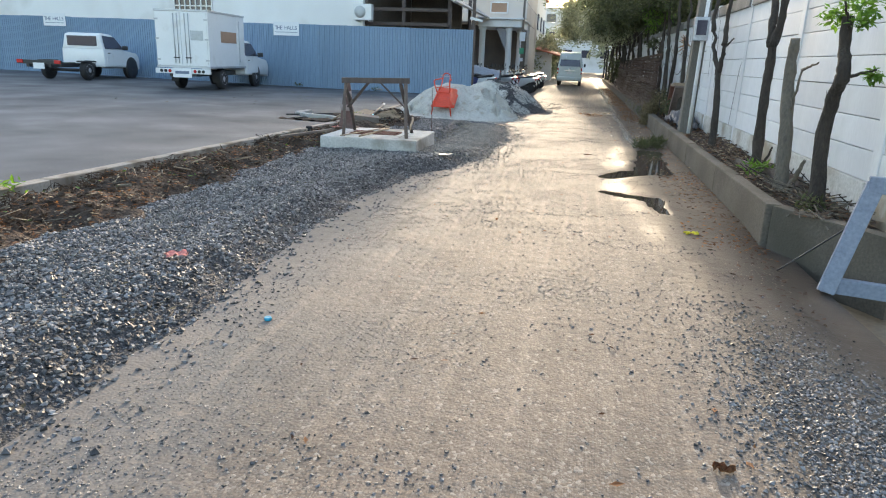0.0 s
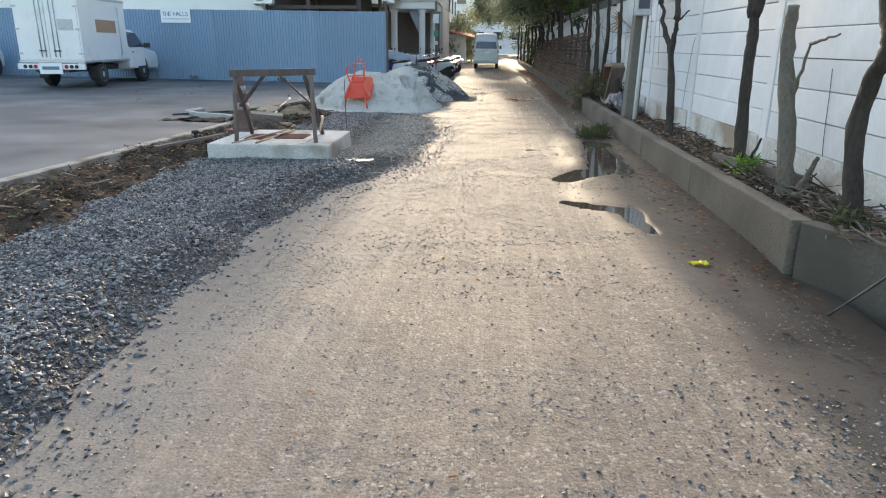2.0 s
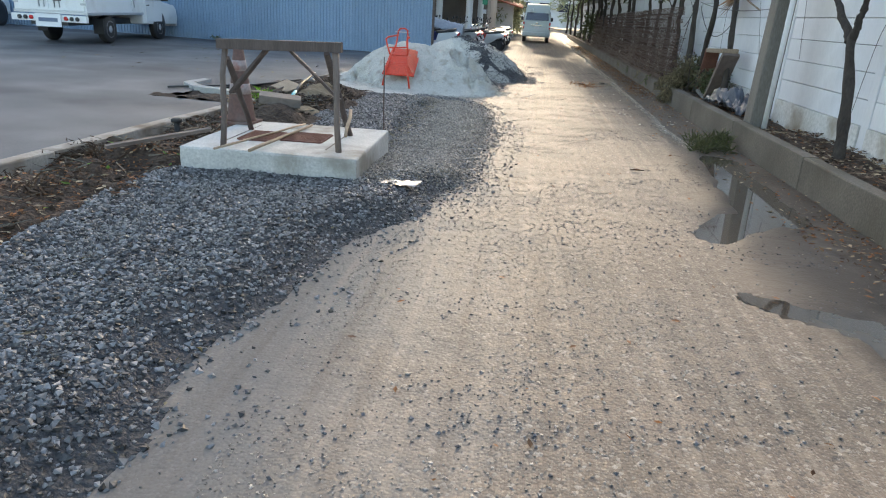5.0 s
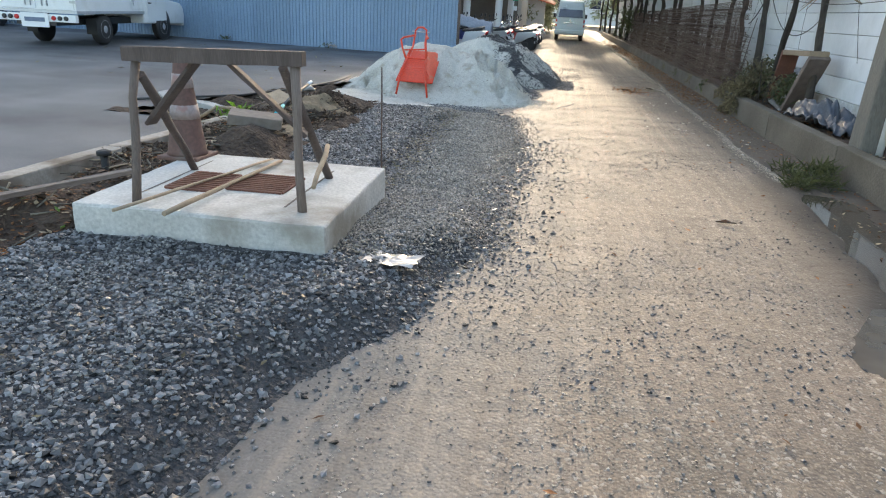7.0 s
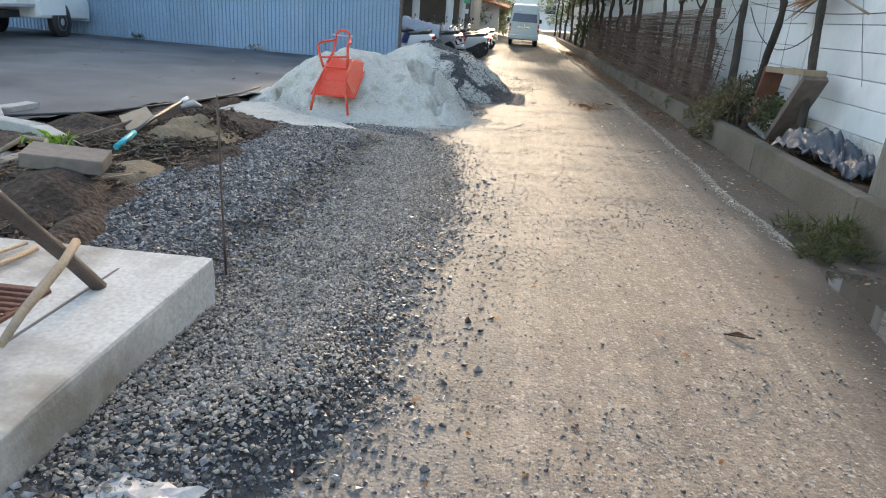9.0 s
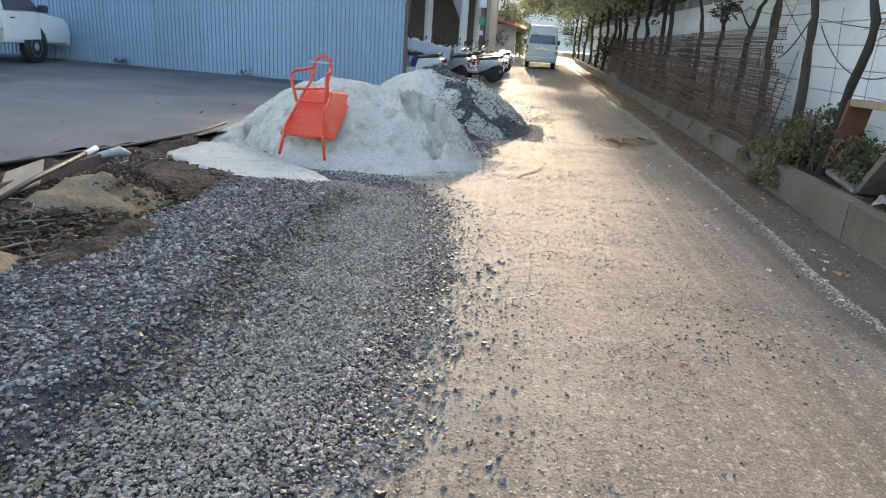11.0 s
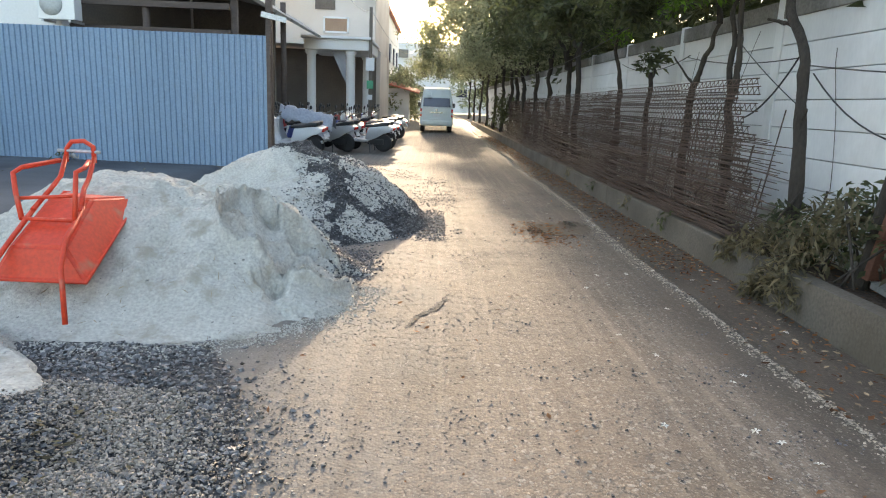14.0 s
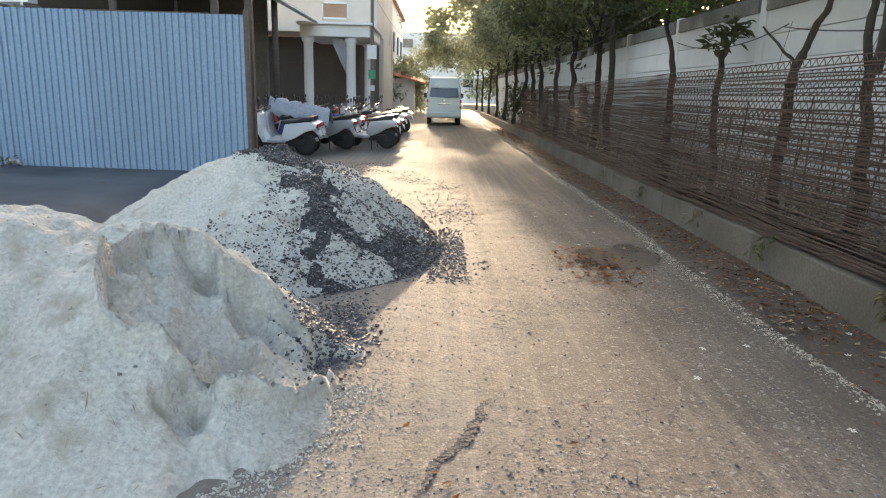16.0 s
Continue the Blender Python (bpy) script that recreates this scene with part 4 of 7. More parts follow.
heap_s = sheet("sand_heap", np.arange(-5.0, -0.9, 0.03), np.arange(19.6, 23.8, 0.03), heap_z, M["sand"], keep=lambda x, y: (heap_z(x, y) > -0.05) & ~black_part(x, y))
tagged(heap_s, "second sand heap partly buried under black stone", "sand heap", kind="stuff")
heap_b = sheet("stone_heap", np.arange(-5.0, -0.9, 0.03), np.arange(19.6, 23.8, 0.03), lambda x, y: heap_z(x, y), M["gravel_bed"], keep=lambda x, y: (heap_z(x, y) > -0.05) & black_part(x, y))
tagged(heap_b, "black crushed stone spilled over the sand heap", "stone heap", kind="stuff")


def stones(name, n, sample, zf, rmin, rmax, material, label, category, flat=0.7, seed=3, kind="stuff"):
    """n small angular stones in one mesh, at the points that sample(rng, n) gives."""
    g = np.random.default_rng(seed)
    P = sample(g, n)
    n = len(P)
    base = np.array([(1, 0, 0), (-1, 0, 0), (0, 1, 0), (0, -1, 0), (0, 0, 1), (0, 0, -1)], float)
    tri = np.array([(0, 2, 4), (2, 1, 4), (1, 3, 4), (3, 0, 4), (2, 0, 5), (1, 2, 5), (3, 1, 5), (0, 3, 5)])
    V = base[None] * (1 + 0.55 * (g.random((n, 6, 3)) - 0.5)) + 0.5 * (g.random((n, 6, 3)) - 0.5)
    r = rmin + (rmax - rmin) * g.random(n) ** 2
    V *= (r[:, None] * (0.75 + 0.5 * g.random((n, 3))))[:, None, :]
    q = g.normal(size=(n, 4))
    q /= np.linalg.norm(q, axis=1)[:, None]
    w, x, y, z = q.T
    R = np.stack([1 - 2 * (y * y + z * z), 2 * (x * y - z * w), 2 * (x * z + y * w), 2 * (x * y + z * w), 1 - 2 * (x * x + z * z), 2 * (y * z - x * w),
                  2 * (x * z - y * w), 2 * (y * z + x * w), 1 - 2 * (x * x + y * y)], 1).reshape(n, 3, 3)
    V = np.einsum("nij,nkj->nki", R, V)
    V[:, :, 2] *= flat
    Z = zf(P[:, 0], P[:, 1])
    V += np.stack([P[:, 0], P[:, 1], Z + r * 0.25], 1)[:, None, :]
    F = tri[None] + 6 * np.arange(n)[:, None, None]
    ob = raw(name, V.reshape(-1, 3).tolist(), F.reshape(-1, 3).tolist(), material)
    return tagged(ob, label, category, kind=kind)


def in_slab(x, y):
    return (np.abs(x + 3.16) < 0.77) & (np.abs(y - 10.42) < 0.75)


def spread_gravel(g, n):
    y = 1.2 + 16.3 * g.random(n) ** 1.08
    e = edge_x(y)
    x = e + 0.35 - 3.0 * g.random(n) ** 1.0
    d = e - x
    keep = (g.random(n) < np.clip(0.25 + d / 0.35, 0.04, 1)) & ~in_slab(x, y) & ((x > soil_edge(y) - 0.12) | (y > 16.2) & (x > -4.6)) & (sand_z(x, y) < -0.05)
    return np.stack([x, y], 1)[keep]


stones("gravel", 150000, spread_gravel, lambda x, y: np.maximum(gravel_z(x, y), road_z(x, y)), 0.006, 0.021, M["stone"], "loose dark grey crushed stones", "gravel")


def spread_heap(g, n):
    x, y = -4.8 + 3.9 * g.random(n), 19.7 + 4.0 * g.random(n)
    keep = (black_field(x, y) > 0.48 - 0.85 * g.random(n) ** 2.2) & (heap_z(x, y) > -0.05)
    far = (np.abs(x + 1.15) < 0.95 * g.random(n) ** 1.5) & (np.abs(y - 21.6) < 1.2 * g.random(n))
    return np.stack([x, y], 1)[keep | far]


stones("gravel", 12000, spread_heap, lambda x, y: np.maximum(heap_z(x, y), road_z(x, y)) + 0.003, 0.006, 0.017, M["stone"], "grey crushed stones among the black ones on the heap", "gravel", seed=6)
stones("gravel", 64000, spread_heap, lambda x, y: np.maximum(heap_z(x, y), road_z(x, y)), 0.006, 0.018, M["stone_dark"], "black crushed stones on the heap", "gravel", seed=5)


def spread_tracks(g, n):
    y = 1.5 + 8.2 * g.random(n)
    x = np.where(g.random(n) < 0.6, -3.36, -2.78) + 0.09 * g.normal(size=n) + 0.16 * fbm(y, y * 0, 1.7, 2)
    keep = ~in_slab(x, y) & (x > soil_edge(y)) & (g.random(n) < 0.55 + 1.2 * vnoise(x, y, 0.5))
    return np.stack([x, y], 1)[keep]


stones("gravel", 15000, spread_tracks, lambda x, y: gravel_z(x, y) + 0.012, 0.003, 0.012, M["dust_stone"], "dusty chips in the wheel tracks on the gravel", "gravel", seed=16)


def spread_gutter(g, n):
    x, y = 1.22 + 0.26 * g.normal(size=n), 2.7 + 0.75 * g.normal(size=n)
    return np.stack([x, y], 1)[(x < 1.72) & (x > 0.5) & (y > 0.8)]


stones("gravel", 12000, spread_gutter, road_z, 0.003, 0.0125, M["stone"], "dark crushed stones spilled beside the gutter", "gravel", seed=17)
stones("gravel", 42000, lambda g, n: (lambda p: p[g.random(n) < np.clip(0.08 + 2.6 * np.clip(fbm(p[:, 0] * 0.5 + 4, p[:, 1] * 1.7, 0.7, 4) - 0.08, 0, 1), 0, 1)])(np.stack([-2.1 + 3.3 * g.random(n), 1.2 + 24 * g.random(n) ** 1.2], 1)), road_z, 0.003, 0.0115, M["stone_dark"], "dark chips trodden into the lane", "gravel", flat=0.6, seed=18)


def spread_road(g, n):
    y = 1.0 + 25 * g.random(n) ** 1.2
    x = -2.0 + 3.6 * g.random(n)
    c = fbm(x, y, 0.9, 3)
    near = np.exp(-(x - edge_x(y)) / 0.5)
    patch = np.exp(-(((x - 1.15) / 0.35) ** 2 + ((y - 3.1) / 0.7) ** 2)) * 3 + np.exp(-(((x + 0.42) / 0.22) ** 2 + ((y - 13.2) / 0.35) ** 2)) * 1.5 + np.exp(-(((x - 0.1) / 0.4) ** 2 + ((y - 14.2) / 0.2) ** 2)) + np.exp(-(((x + 0.5) / 0.35) ** 2 + ((y - 15.4) / 0.12) ** 2)) * 1.2 + np.exp(-(((x + 0.9) / 0.25) ** 2 + ((y - 12.4) / 0.3) ** 2))
    c2 = fbm(x + 9, y * 0.6, 0.7, 4)
    keep = g.random(n) < np.clip(0.03 + 1.6 * np.clip(c - 0.1, 0, 1) + 2.2 * np.clip(c2 - 0.16, 0, 1) + 0.6 * near + patch, 0, 1) * (1 - 0.6 * step(0.2, 0.9, x))
    return np.stack([x, y], 1)[keep]


stones("pebbles", 200000, spread_road, road_z, 0.002, 0.0085, M["pebble"], "small loose pebbles on the dirt lane", "pebbles", flat=0.45, seed=8)
stones("pebbles", 34000, lambda g, n: (lambda y: np.stack([edge_x(y) - 0.62 + 0.26 * g.normal(size=n) + 0.15 * fbm(y, y * 0, 1.2, 2), y], 1))(10.2 + 6.3 * g.random(n)), lambda x, y: np.maximum(gravel_z(x, y), road_z(x, y)) + 0.010, 0.003, 0.012, M["pebble"], "brown grit packed into the crushed stone", "grit", seed=12)
stones("pebbles", 20000, lambda g, n: (lambda y: np.stack([edge_x(y) - 0.62 + 0.3 * g.normal(size=n), y], 1))(9.8 + 6.7 * g.random(n)), lambda x, y: np.maximum(gravel_z(x, y), road_z(x, y)) + 0.010, 0.003, 0.013, M["track"], "pale brown earth and chips trodden into the gravel", "grit", seed=14)
stones("pebbles", 1500, lambda g, n: np.stack([-4.9 + 3.2 * g.random(n), 16.3 + 3.3 * g.random(n)], 1), lambda x, y: np.maximum(sand_z(x, y), road_z(x, y) - 0.02), 0.003, 0.009, M["sand"], "clods on the sand heap", "sand", seed=9)

# ---------------------------------------------------------------- concrete drain chamber with its timber trestle
slab = thing("drain_chamber", "thick pale concrete drain chamber with two rusty grates", "drain chamber", -3.16, 10.42, 0.0, 1.5)
sb = bmesh.new()
box(sb, (0, 0, 0.095), (1.50, 1.46, 0.40), bevel=0.016)
bmesh.ops.subdivide_edges(sb, edges=[e for e in sb.edges if e.calc_length() > 0.3], cuts=6)
for v in sb.verts:
    v.co += Vector((rnd.uniform(-1, 1), rnd.uniform(-1, 1), rnd.uniform(-1, 1))) * 0.003
part("slab", sb, M["slab"], slab)
for cx, cy, w, d in ((-0.27, -0.08, 0.30, 0.42), (0.12, 0.0, 0.36, 0.40)):
    fr = bmesh.new()
    for c, s in (((cx - w / 2, cy, 0.298), (0.025, d, 0.02)), ((cx + w / 2, cy, 0.298), (0.025, d, 0.02)), ((cx, cy - d / 2, 0.298), (w, 0.025, 0.02)), ((cx, cy + d / 2, 0.298), (w, 0.025, 0.02))):
        box(fr, c, s)
    gr = part("grate", fr, M["rust"], slab, "rusty iron grate")
    # thin dark plate on the slab paints the shade below the bars
    part("pit", bx((cx, cy, 0.297), (w - 0.02, d - 0.02, 0.004)), M["dark"], gr)
    for i in range(9):
        part("bar", bx((cx, cy - d / 2 + d * (i + 0.5) / 9, 0.306), (w, 0.017, 0.016), bevel=0.003), M["rust"], gr)
for x0 in (-0.5, 0.42):
    part("lid_joint", bx((x0, 0.02, 0.2965), (0.012, 0.95, 0.003)), M["dark"], slab)

trestle = thing("timber_trestle", "rough trestle of old planks and branches standing on the drain chamber", "trestle")
def stick(name, parent, p, q, r, material, wob=0.25, seg=7, n=5):
    p, q = Vector(p), Vector(q)
    pts = [p.lerp(q, i / (n - 1)) + Vector((rnd.uniform(-1, 1), rnd.uniform(-1, 1), 0)) * r * 0.35 for i in range(n)]
    return part(name, tube(bmesh.new(), pts, [r * rnd.uniform(0.85, 1.1) for _ in pts], seg, wob), material, parent)


def plank(name, parent, p, q, w, t, material, roll=0.0):
    p, q = Vector(p), Vector(q)
    b = bx((0, 0, 0), (w, t, (q - p).length), bevel=0.004)
    bmesh.ops.subdivide_edges(b, edges=[e for e in b.edges if e.calc_length() > 0.25], cuts=4)
    for v in b.verts:
        v.co += Vector((rnd.uniform(-1, 1), rnd.uniform(-1, 1), 0)) * 0.003
    o = part(name, b, material, parent)
    o.matrix_basis = Matrix.Translation((p + q) / 2) @ (q - p).to_track_quat("Z", "Y").to_matrix().to_4x4() @ pose(0, 0, 0, 0, 0, roll)
    return o


plank("beam", trestle, (-3.62, 9.92, 1.115), (-2.58, 9.95, 1.145), 0.08, 0.07, M["wood_dark"], 90)
stick("post", trestle, (-3.56, 9.80, 0.29), (-3.57, 9.92, 1.075), 0.026, M["wood"])
stick("post", trestle, (-2.60, 9.93, 0.29), (-2.63, 9.95, 1.10), 0.028, M["wood"])
stick("rear_leg", trestle, (-3.66, 10.62, 0.29), (-3.57, 9.97, 1.00), 0.028, M["wood_dark"])
stick("rear_leg", trestle, (-2.71, 10.74, 0.29), (-2.72, 10.0, 1.09), 0.03, M["wood_dark"])
plank("brace", trestle, (-3.55, 9.99, 0.72), (-3.22, 9.99, 1.10), 0.10, 0.022, M["wood_dark"], 0)
plank("brace", trestle, (-3.04, 9.99, 1.10), (-2.64, 10.12, 0.70), 0.11, 0.022, M["wood_dark"], 0)
stick("strut", trestle, (-2.57, 10.02, 0.42), (-2.66, 10.55, 0.56), 0.016, M["wood_pale"])
for nm, p, q, r in (("stick", (-3.50, 9.50, 0.335), (-3.27, 11.05, 0.315), 0.010), ("stick", (-3.22, 9.52, 0.34), (-3.18, 11.0, 0.318), 0.014)):
    tagged(stick(nm, None, p, q, r, M["wood_pale"], n=7), "long thin bamboo stick lying across the drain chamber", "stick")
tagged(plank("plank", None, (-3.95, 10.35, 0.32), (-4.5, 9.6, 0.25), 0.06, 0.03, M["wood"]), "weathered plank lying against the drain chamber", "plank")

cone = thing("traffic_cone", "dirty faded orange traffic cone with pale bands", "traffic cone", -3.91, 10.97, 0.285)
part("body", lathe(bmesh.new(), [(0.15, 0.03), (0.138, 0.06), (0.105, 0.30), (0.074, 0.54), (0.042, 0.78), (0.034, 0.80)], 24), M["cone"], cone)
part("band", lathe(bmesh.new(), [(0.108, 0.30), (0.095, 0.40)], 24), M["cone_band"], cone, "scuffed white reflective band")
part("band", lathe(bmesh.new(), [(0.0795, 0.52), (0.0665, 0.62)], 24), M["cone_band"], cone, "scuffed white reflective band")
part("base", bx((0, 0, 0.02), (0.32, 0.32, 0.03), bevel=0.01), M["cone"], cone)

# ---------------------------------------------------------------- wheelbarrow
barrow = thing("wheelbarrow", "bright orange wheelbarrow turned over against the sand heap", "wheelbarrow")
O, U, Vv = Vector((-3.58, 17.41, 0.27)), Vector((0.998, 0.03, -0.02)).normalized(), Vector((0.0, 0.91, 0.42)).normalized()
Nn = U.cross(Vv).normalized()
Lb = lambda u, v, n: O + U * u + Vv * v + Nn * n
tr = bmesh.new()
rim_o = [tr.verts.new(Lb(*p)) for p in ((-0.30, 0, 0), (0.30, 0, 0), (0.27, 1.03, 0), (-0.30, 1.03, 0))]
rim_i = [tr.verts.new(Lb(*p)) for p in ((-0.29, 0.02, 0.012), (0.29, 0.02, 0.012), (0.25, 1.01, 0.012), (-0.28, 1.01, 0.012))]
pan = [tr.verts.new(Lb(*p)) for p in ((-0.19, 0.14, 0.17), (0.15, 0.14, 0.17), (0.12, 0.66, 0.21), (-0.17, 0.66, 0.21))]
for a, b in ((rim_o, rim_i), (rim_i, pan)):
    for i in range(4):
        tr.faces.new((a[i], a[(i + 1) % 4], b[(i + 1) % 4], b[i]))
tr.faces.new(pan)
bmesh.ops.recalc_face_normals(tr, faces=list(tr.faces))
bmesh.ops.bevel(tr, geom=[e for e in tr.edges if e.verts[0] in pan or e.verts[1] in pan], offset=0.02, segments=3, affect="EDGES")
tray = part("tray", tr, M["orange"], barrow)
mod = tray.modifiers.new("thickness", "SOLIDIFY")
mod.thickness = 0.006
part("rim", tube(bmesh.new(), [Lb(-0.30, 0, 0), Lb(0.30, 0, 0), Lb(0.27, 1.03, 0), Lb(-0.30, 1.03, 0), Lb(-0.30, 0, 0)], 0.012, 6), M["orange"], barrow)
R = 0.017
part("handle", tube(bmesh.new(), [Lb(0.27, -0.28, -0.10), Lb(0.19, -0.02, 0.14), Lb(0.14, 0.2, 0.2), Lb(0.13, 0.5, 0.235)], R), M["orange"], barrow)
part("handle", tube(bmesh.new(), [Lb(-0.25, -0.25, -0.10), Lb(-0.22, -0.02, 0.14), Lb(-0.19, 0.2, 0.2), Lb(-0.18, 0.5, 0.235)], R), M["orange"], barrow)
part("frame_tube", tube(bmesh.new(), [Lb(0.13, 0.45, 0.235), Lb(0.06, 0.68, 0.26), Lb(0.02, 0.86, 0.25), Lb(0.02, 1.0, 0.34)], R), M["orange"], barrow)
part("frame_tube", tube(bmesh.new(), [Lb(-0.18, 0.45, 0.235), Lb(-0.16, 0.68, 0.26), Lb(-0.18, 0.86, 0.25), Lb(-0.18, 1.0, 0.34)], R), M["orange"], barrow)
part("nose_guard", tube(bmesh.new(), [Lb(-0.18, 0.98, 0.30), Lb(-0.18, 1.03, 0.38), Lb(-0.14, 1.05, 0.43), Lb(-0.05, 1.05, 0.44), Lb(0.01, 1.04, 0.40), Lb(0.02, 0.98, 0.30)], R), M["orange"], barrow)
part("axle", tube(bmesh.new(), [Lb(-0.24, 1.02, 0.37), Lb(0.06, 1.02, 0.37)], 0.012), M["steel"], barrow, "bare steel axle")
part("leg", tube(bmesh.new(), [Lb(-0.21, 0.36, 0.22), Lb(-0.30, 0.52, 0.32), Lb(-0.34, 0.62, 0.41), Lb(-0.31, 0.68, 0.42), Lb(-0.17, 0.9, 0.36)], R), M["orange"], barrow)
part("leg", tube(bmesh.new(), [Lb(0.13, 0.36, 0.22), Lb(0.10, 0.52, 0.36), Lb(0.08, 0.62, 0.44), Lb(0.11, 0.68, 0.44), Lb(0.03, 0.9, 0.36)], R), M["orange"], barrow)
part("crossbar", tube(bmesh.new(), [Lb(-0.27, 0.5, 0.29), Lb(0.10, 0.5, 0.33)], 0.013), M["orange"], barrow)
part("crossbar", tube(bmesh.new(), [Lb(-0.2, 0.36, 0.225), Lb(0.13, 0.36, 0.225)], 0.013), M["orange"], barrow)

def scar(g, n):
    t = g.random(n)
    x = -2.75 + 0.95 * t + 0.16 * g.normal(size=n)
    y = 18.75 - 0.75 * t + 0.24 * g.normal(size=n)
    return np.stack([x, y], 1)


def sand_foot(g, n):
    a = -2.9 + 2.9 * g.random(n)
    r = 1.0 + 0.10 * np.abs(g.normal(size=n)) - 0.03
    return np.stack([-3.1 + 1.46 * r * np.cos(a), 18.6 + 1.52 * r * np.sin(a)], 1)


stones("sand_clods", 6000, sand_foot, lambda x, y: np.maximum(sand_z(x, y), np.maximum(road_z(x, y), gravel_z(x, y))), 0.003, 0.011, M["sand"], "sand crumbs scattered at the foot of the heap", "sand clods", seed=36)
stones("sand_clods", 500, scar, sand_z, 0.005, 0.014, M["sand"], "broken clods of damp sand in the shovelled hollow", "sand clods", seed=31)
stones("sand_clods", 5000, lambda g, n: np.stack([-4.6 + 2.9 * g.random(n), 17.0 + 3.0 * g.random(n)], 1), lambda x, y: sand_z(x, y) - 0.002, 0.003, 0.009, M["sand"], "crumbs of sand on the heap", "sand clods", seed=32)
stones("sand_clods", 4000, lambda g, n: np.stack([-4.6 + 2.9 * g.random(n), 19.9 + 3.2 * g.random(n)], 1), lambda x, y: heap_z(x, y) - 0.002, 0.004, 0.011, M["sand"], "crumbs of sand on the second heap", "sand clods", seed=33)
stones("gravel", 11000, lambda g, n: (lambda p: p[g.random(n) < np.clip(0.35 + 1.6 * fbm(p[:, 0], p[:, 1], 0.9, 4) - 0.35 * (p[:, 0] + 1.9), 0, 1)])(np.stack([-3.4 + 2.7 * g.random(n), 20.5 + 9.5 * g.random(n)], 1)), road_z, 0.005, 0.016, M["stone_dark"], "dark stones strewn over the lane behind the heap", "gravel", seed=35)
stones("gravel", 2600, lambda g, n: np.stack([-1.80 + 0.10 * g.normal(size=n), 19.25 + 0.32 * g.normal(size=n)], 1), lambda x, y: np.maximum(sand_z(x, y), road_z(x, y)), 0.005, 0.018, M["stone_dark"], "black stones spilled at the foot of the sand", "gravel", seed=34)
stones("grit_ridge", 15000, lambda g, n: (lambda y: np.stack([1.02 + 0.10 * fbm(y, y * 0, 1.5, 3) + 0.035 * g.normal(size=n), y], 1))(13.2 + 27 * g.random(n) ** 1.2), road_z, 0.003, 0.012, M["ridge"], "thin pale ridge of grit along the gutter", "grit", flat=0.45, seed=21)
stones("clods", 2600, lambda g, n: np.stack([-5.1 + 1.4 * g.random(n), 2.5 + 14 * g.random(n)], 1), soil_z, 0.008, 0.04, M["soil"], "loose clods of dark soil", "clods", seed=22)

def spread_soil(g, n):
    y = 10.9 + 5.4 * g.random(n)
    return np.stack([soil_edge(y) - 0.05 - 1.15 * g.random(n), y], 1)


stones("clods", 3000, spread_soil, soil_z, 0.01, 0.05, M["soil"], "loose dark clods in the dug-up strip", "clods", seed=41)
stones("clods", 2200, spread_soil, soil_z, 0.006, 0.03, M["clay"], "brown clay crumbs in the dug-up strip", "clods", seed=42)
stones("gravel", 1500, spread_soil, soil_z, 0.006, 0.02, M["stone"], "stray grey stones in the dug-up strip", "gravel", seed=43)
stones("clods", 130, lambda g, n: np.stack([-4.6 + 2.7 * g.random(n), 17.2 + 2.0 * g.random(n)], 1), sand_z, 0.004, 0.011, M["cap"], "dark crumbs lying on the sand heap", "clods", seed=51)


# ---------------------------------------------------------------- vehicles
def wheel(parent, x, y, r=0.33, w=0.2, name="wheel", rim=None):
    """A wheel on an axle along x, with its tyre and rim."""
    t = lathe(bmesh.new(), [(r * 0.62, -w / 2), (r * 0.93, -w / 2), (r, -w * 0.33), (r, w * 0.33), (r * 0.93, w / 2), (r * 0.62, w / 2)], 28, Matrix.Rotation(radians(90), 4, "Y"))
    ty = part(name, t, M["black"], parent, "black rubber tyre")
    ty.matrix_basis = pose(x, y, r)
    s = 1 if x > 0 else -1
    rm = lathe(bmesh.new(), [(r * 0.63, -0.02), (r * 0.60, 0.012), (r * 0.36, -0.01), (r * 0.2, 0.02), (r * 0.05, 0.025)], 20, Matrix.Rotation(radians(90 * s), 4, "Y"))
    o = part("rim", rm, rim or M["steel"], ty, "steel rim")
    o.matrix_basis = pose(s * w * 0.45, 0, 0)
    return ty


def panel(name, parent, pts, t, material, label=""):
    """A thin plate over a convex outline of 3D points, thickened along its normal."""
    bm = bmesh.new()
    vs = [bm.verts.new(p) for p in pts]
    f = bm.faces.new(vs)
    f.normal_update()
    n = f.normal.copy()
    vb = [bm.verts.new(v.co + n * t) for v in vs]
    bm.faces.new(vb)
    for i in range(len(vs)):
        j = (i + 1) % len(vs)
        bm.faces.new((vs[i], vs[j], vb[j], vb[i]))
    bmesh.ops.recalc_face_normals(bm, faces=list(bm.faces))
    return part(name, bm, material, parent, label)


def tapered(poly, w0, w1, z0, z1, bevel):
    """A side outline (y, z) as a body whose width goes from w0 at z0 to w1 at z1."""
    bm = prism(bmesh.new(), poly, 1.0)
    for v in bm.verts:
        k = min(max((v.co.z - z0) / (z1 - z0), 0), 1)
        v.co.x *= w0 + (w1 - w0) * k
    bmesh.ops.bevel(bm, geom=list(bm.edges), offset=bevel, segments=3, affect="EDGES", profile=0.55)
    for f in bm.faces:
        f.smooth = True
    return bm


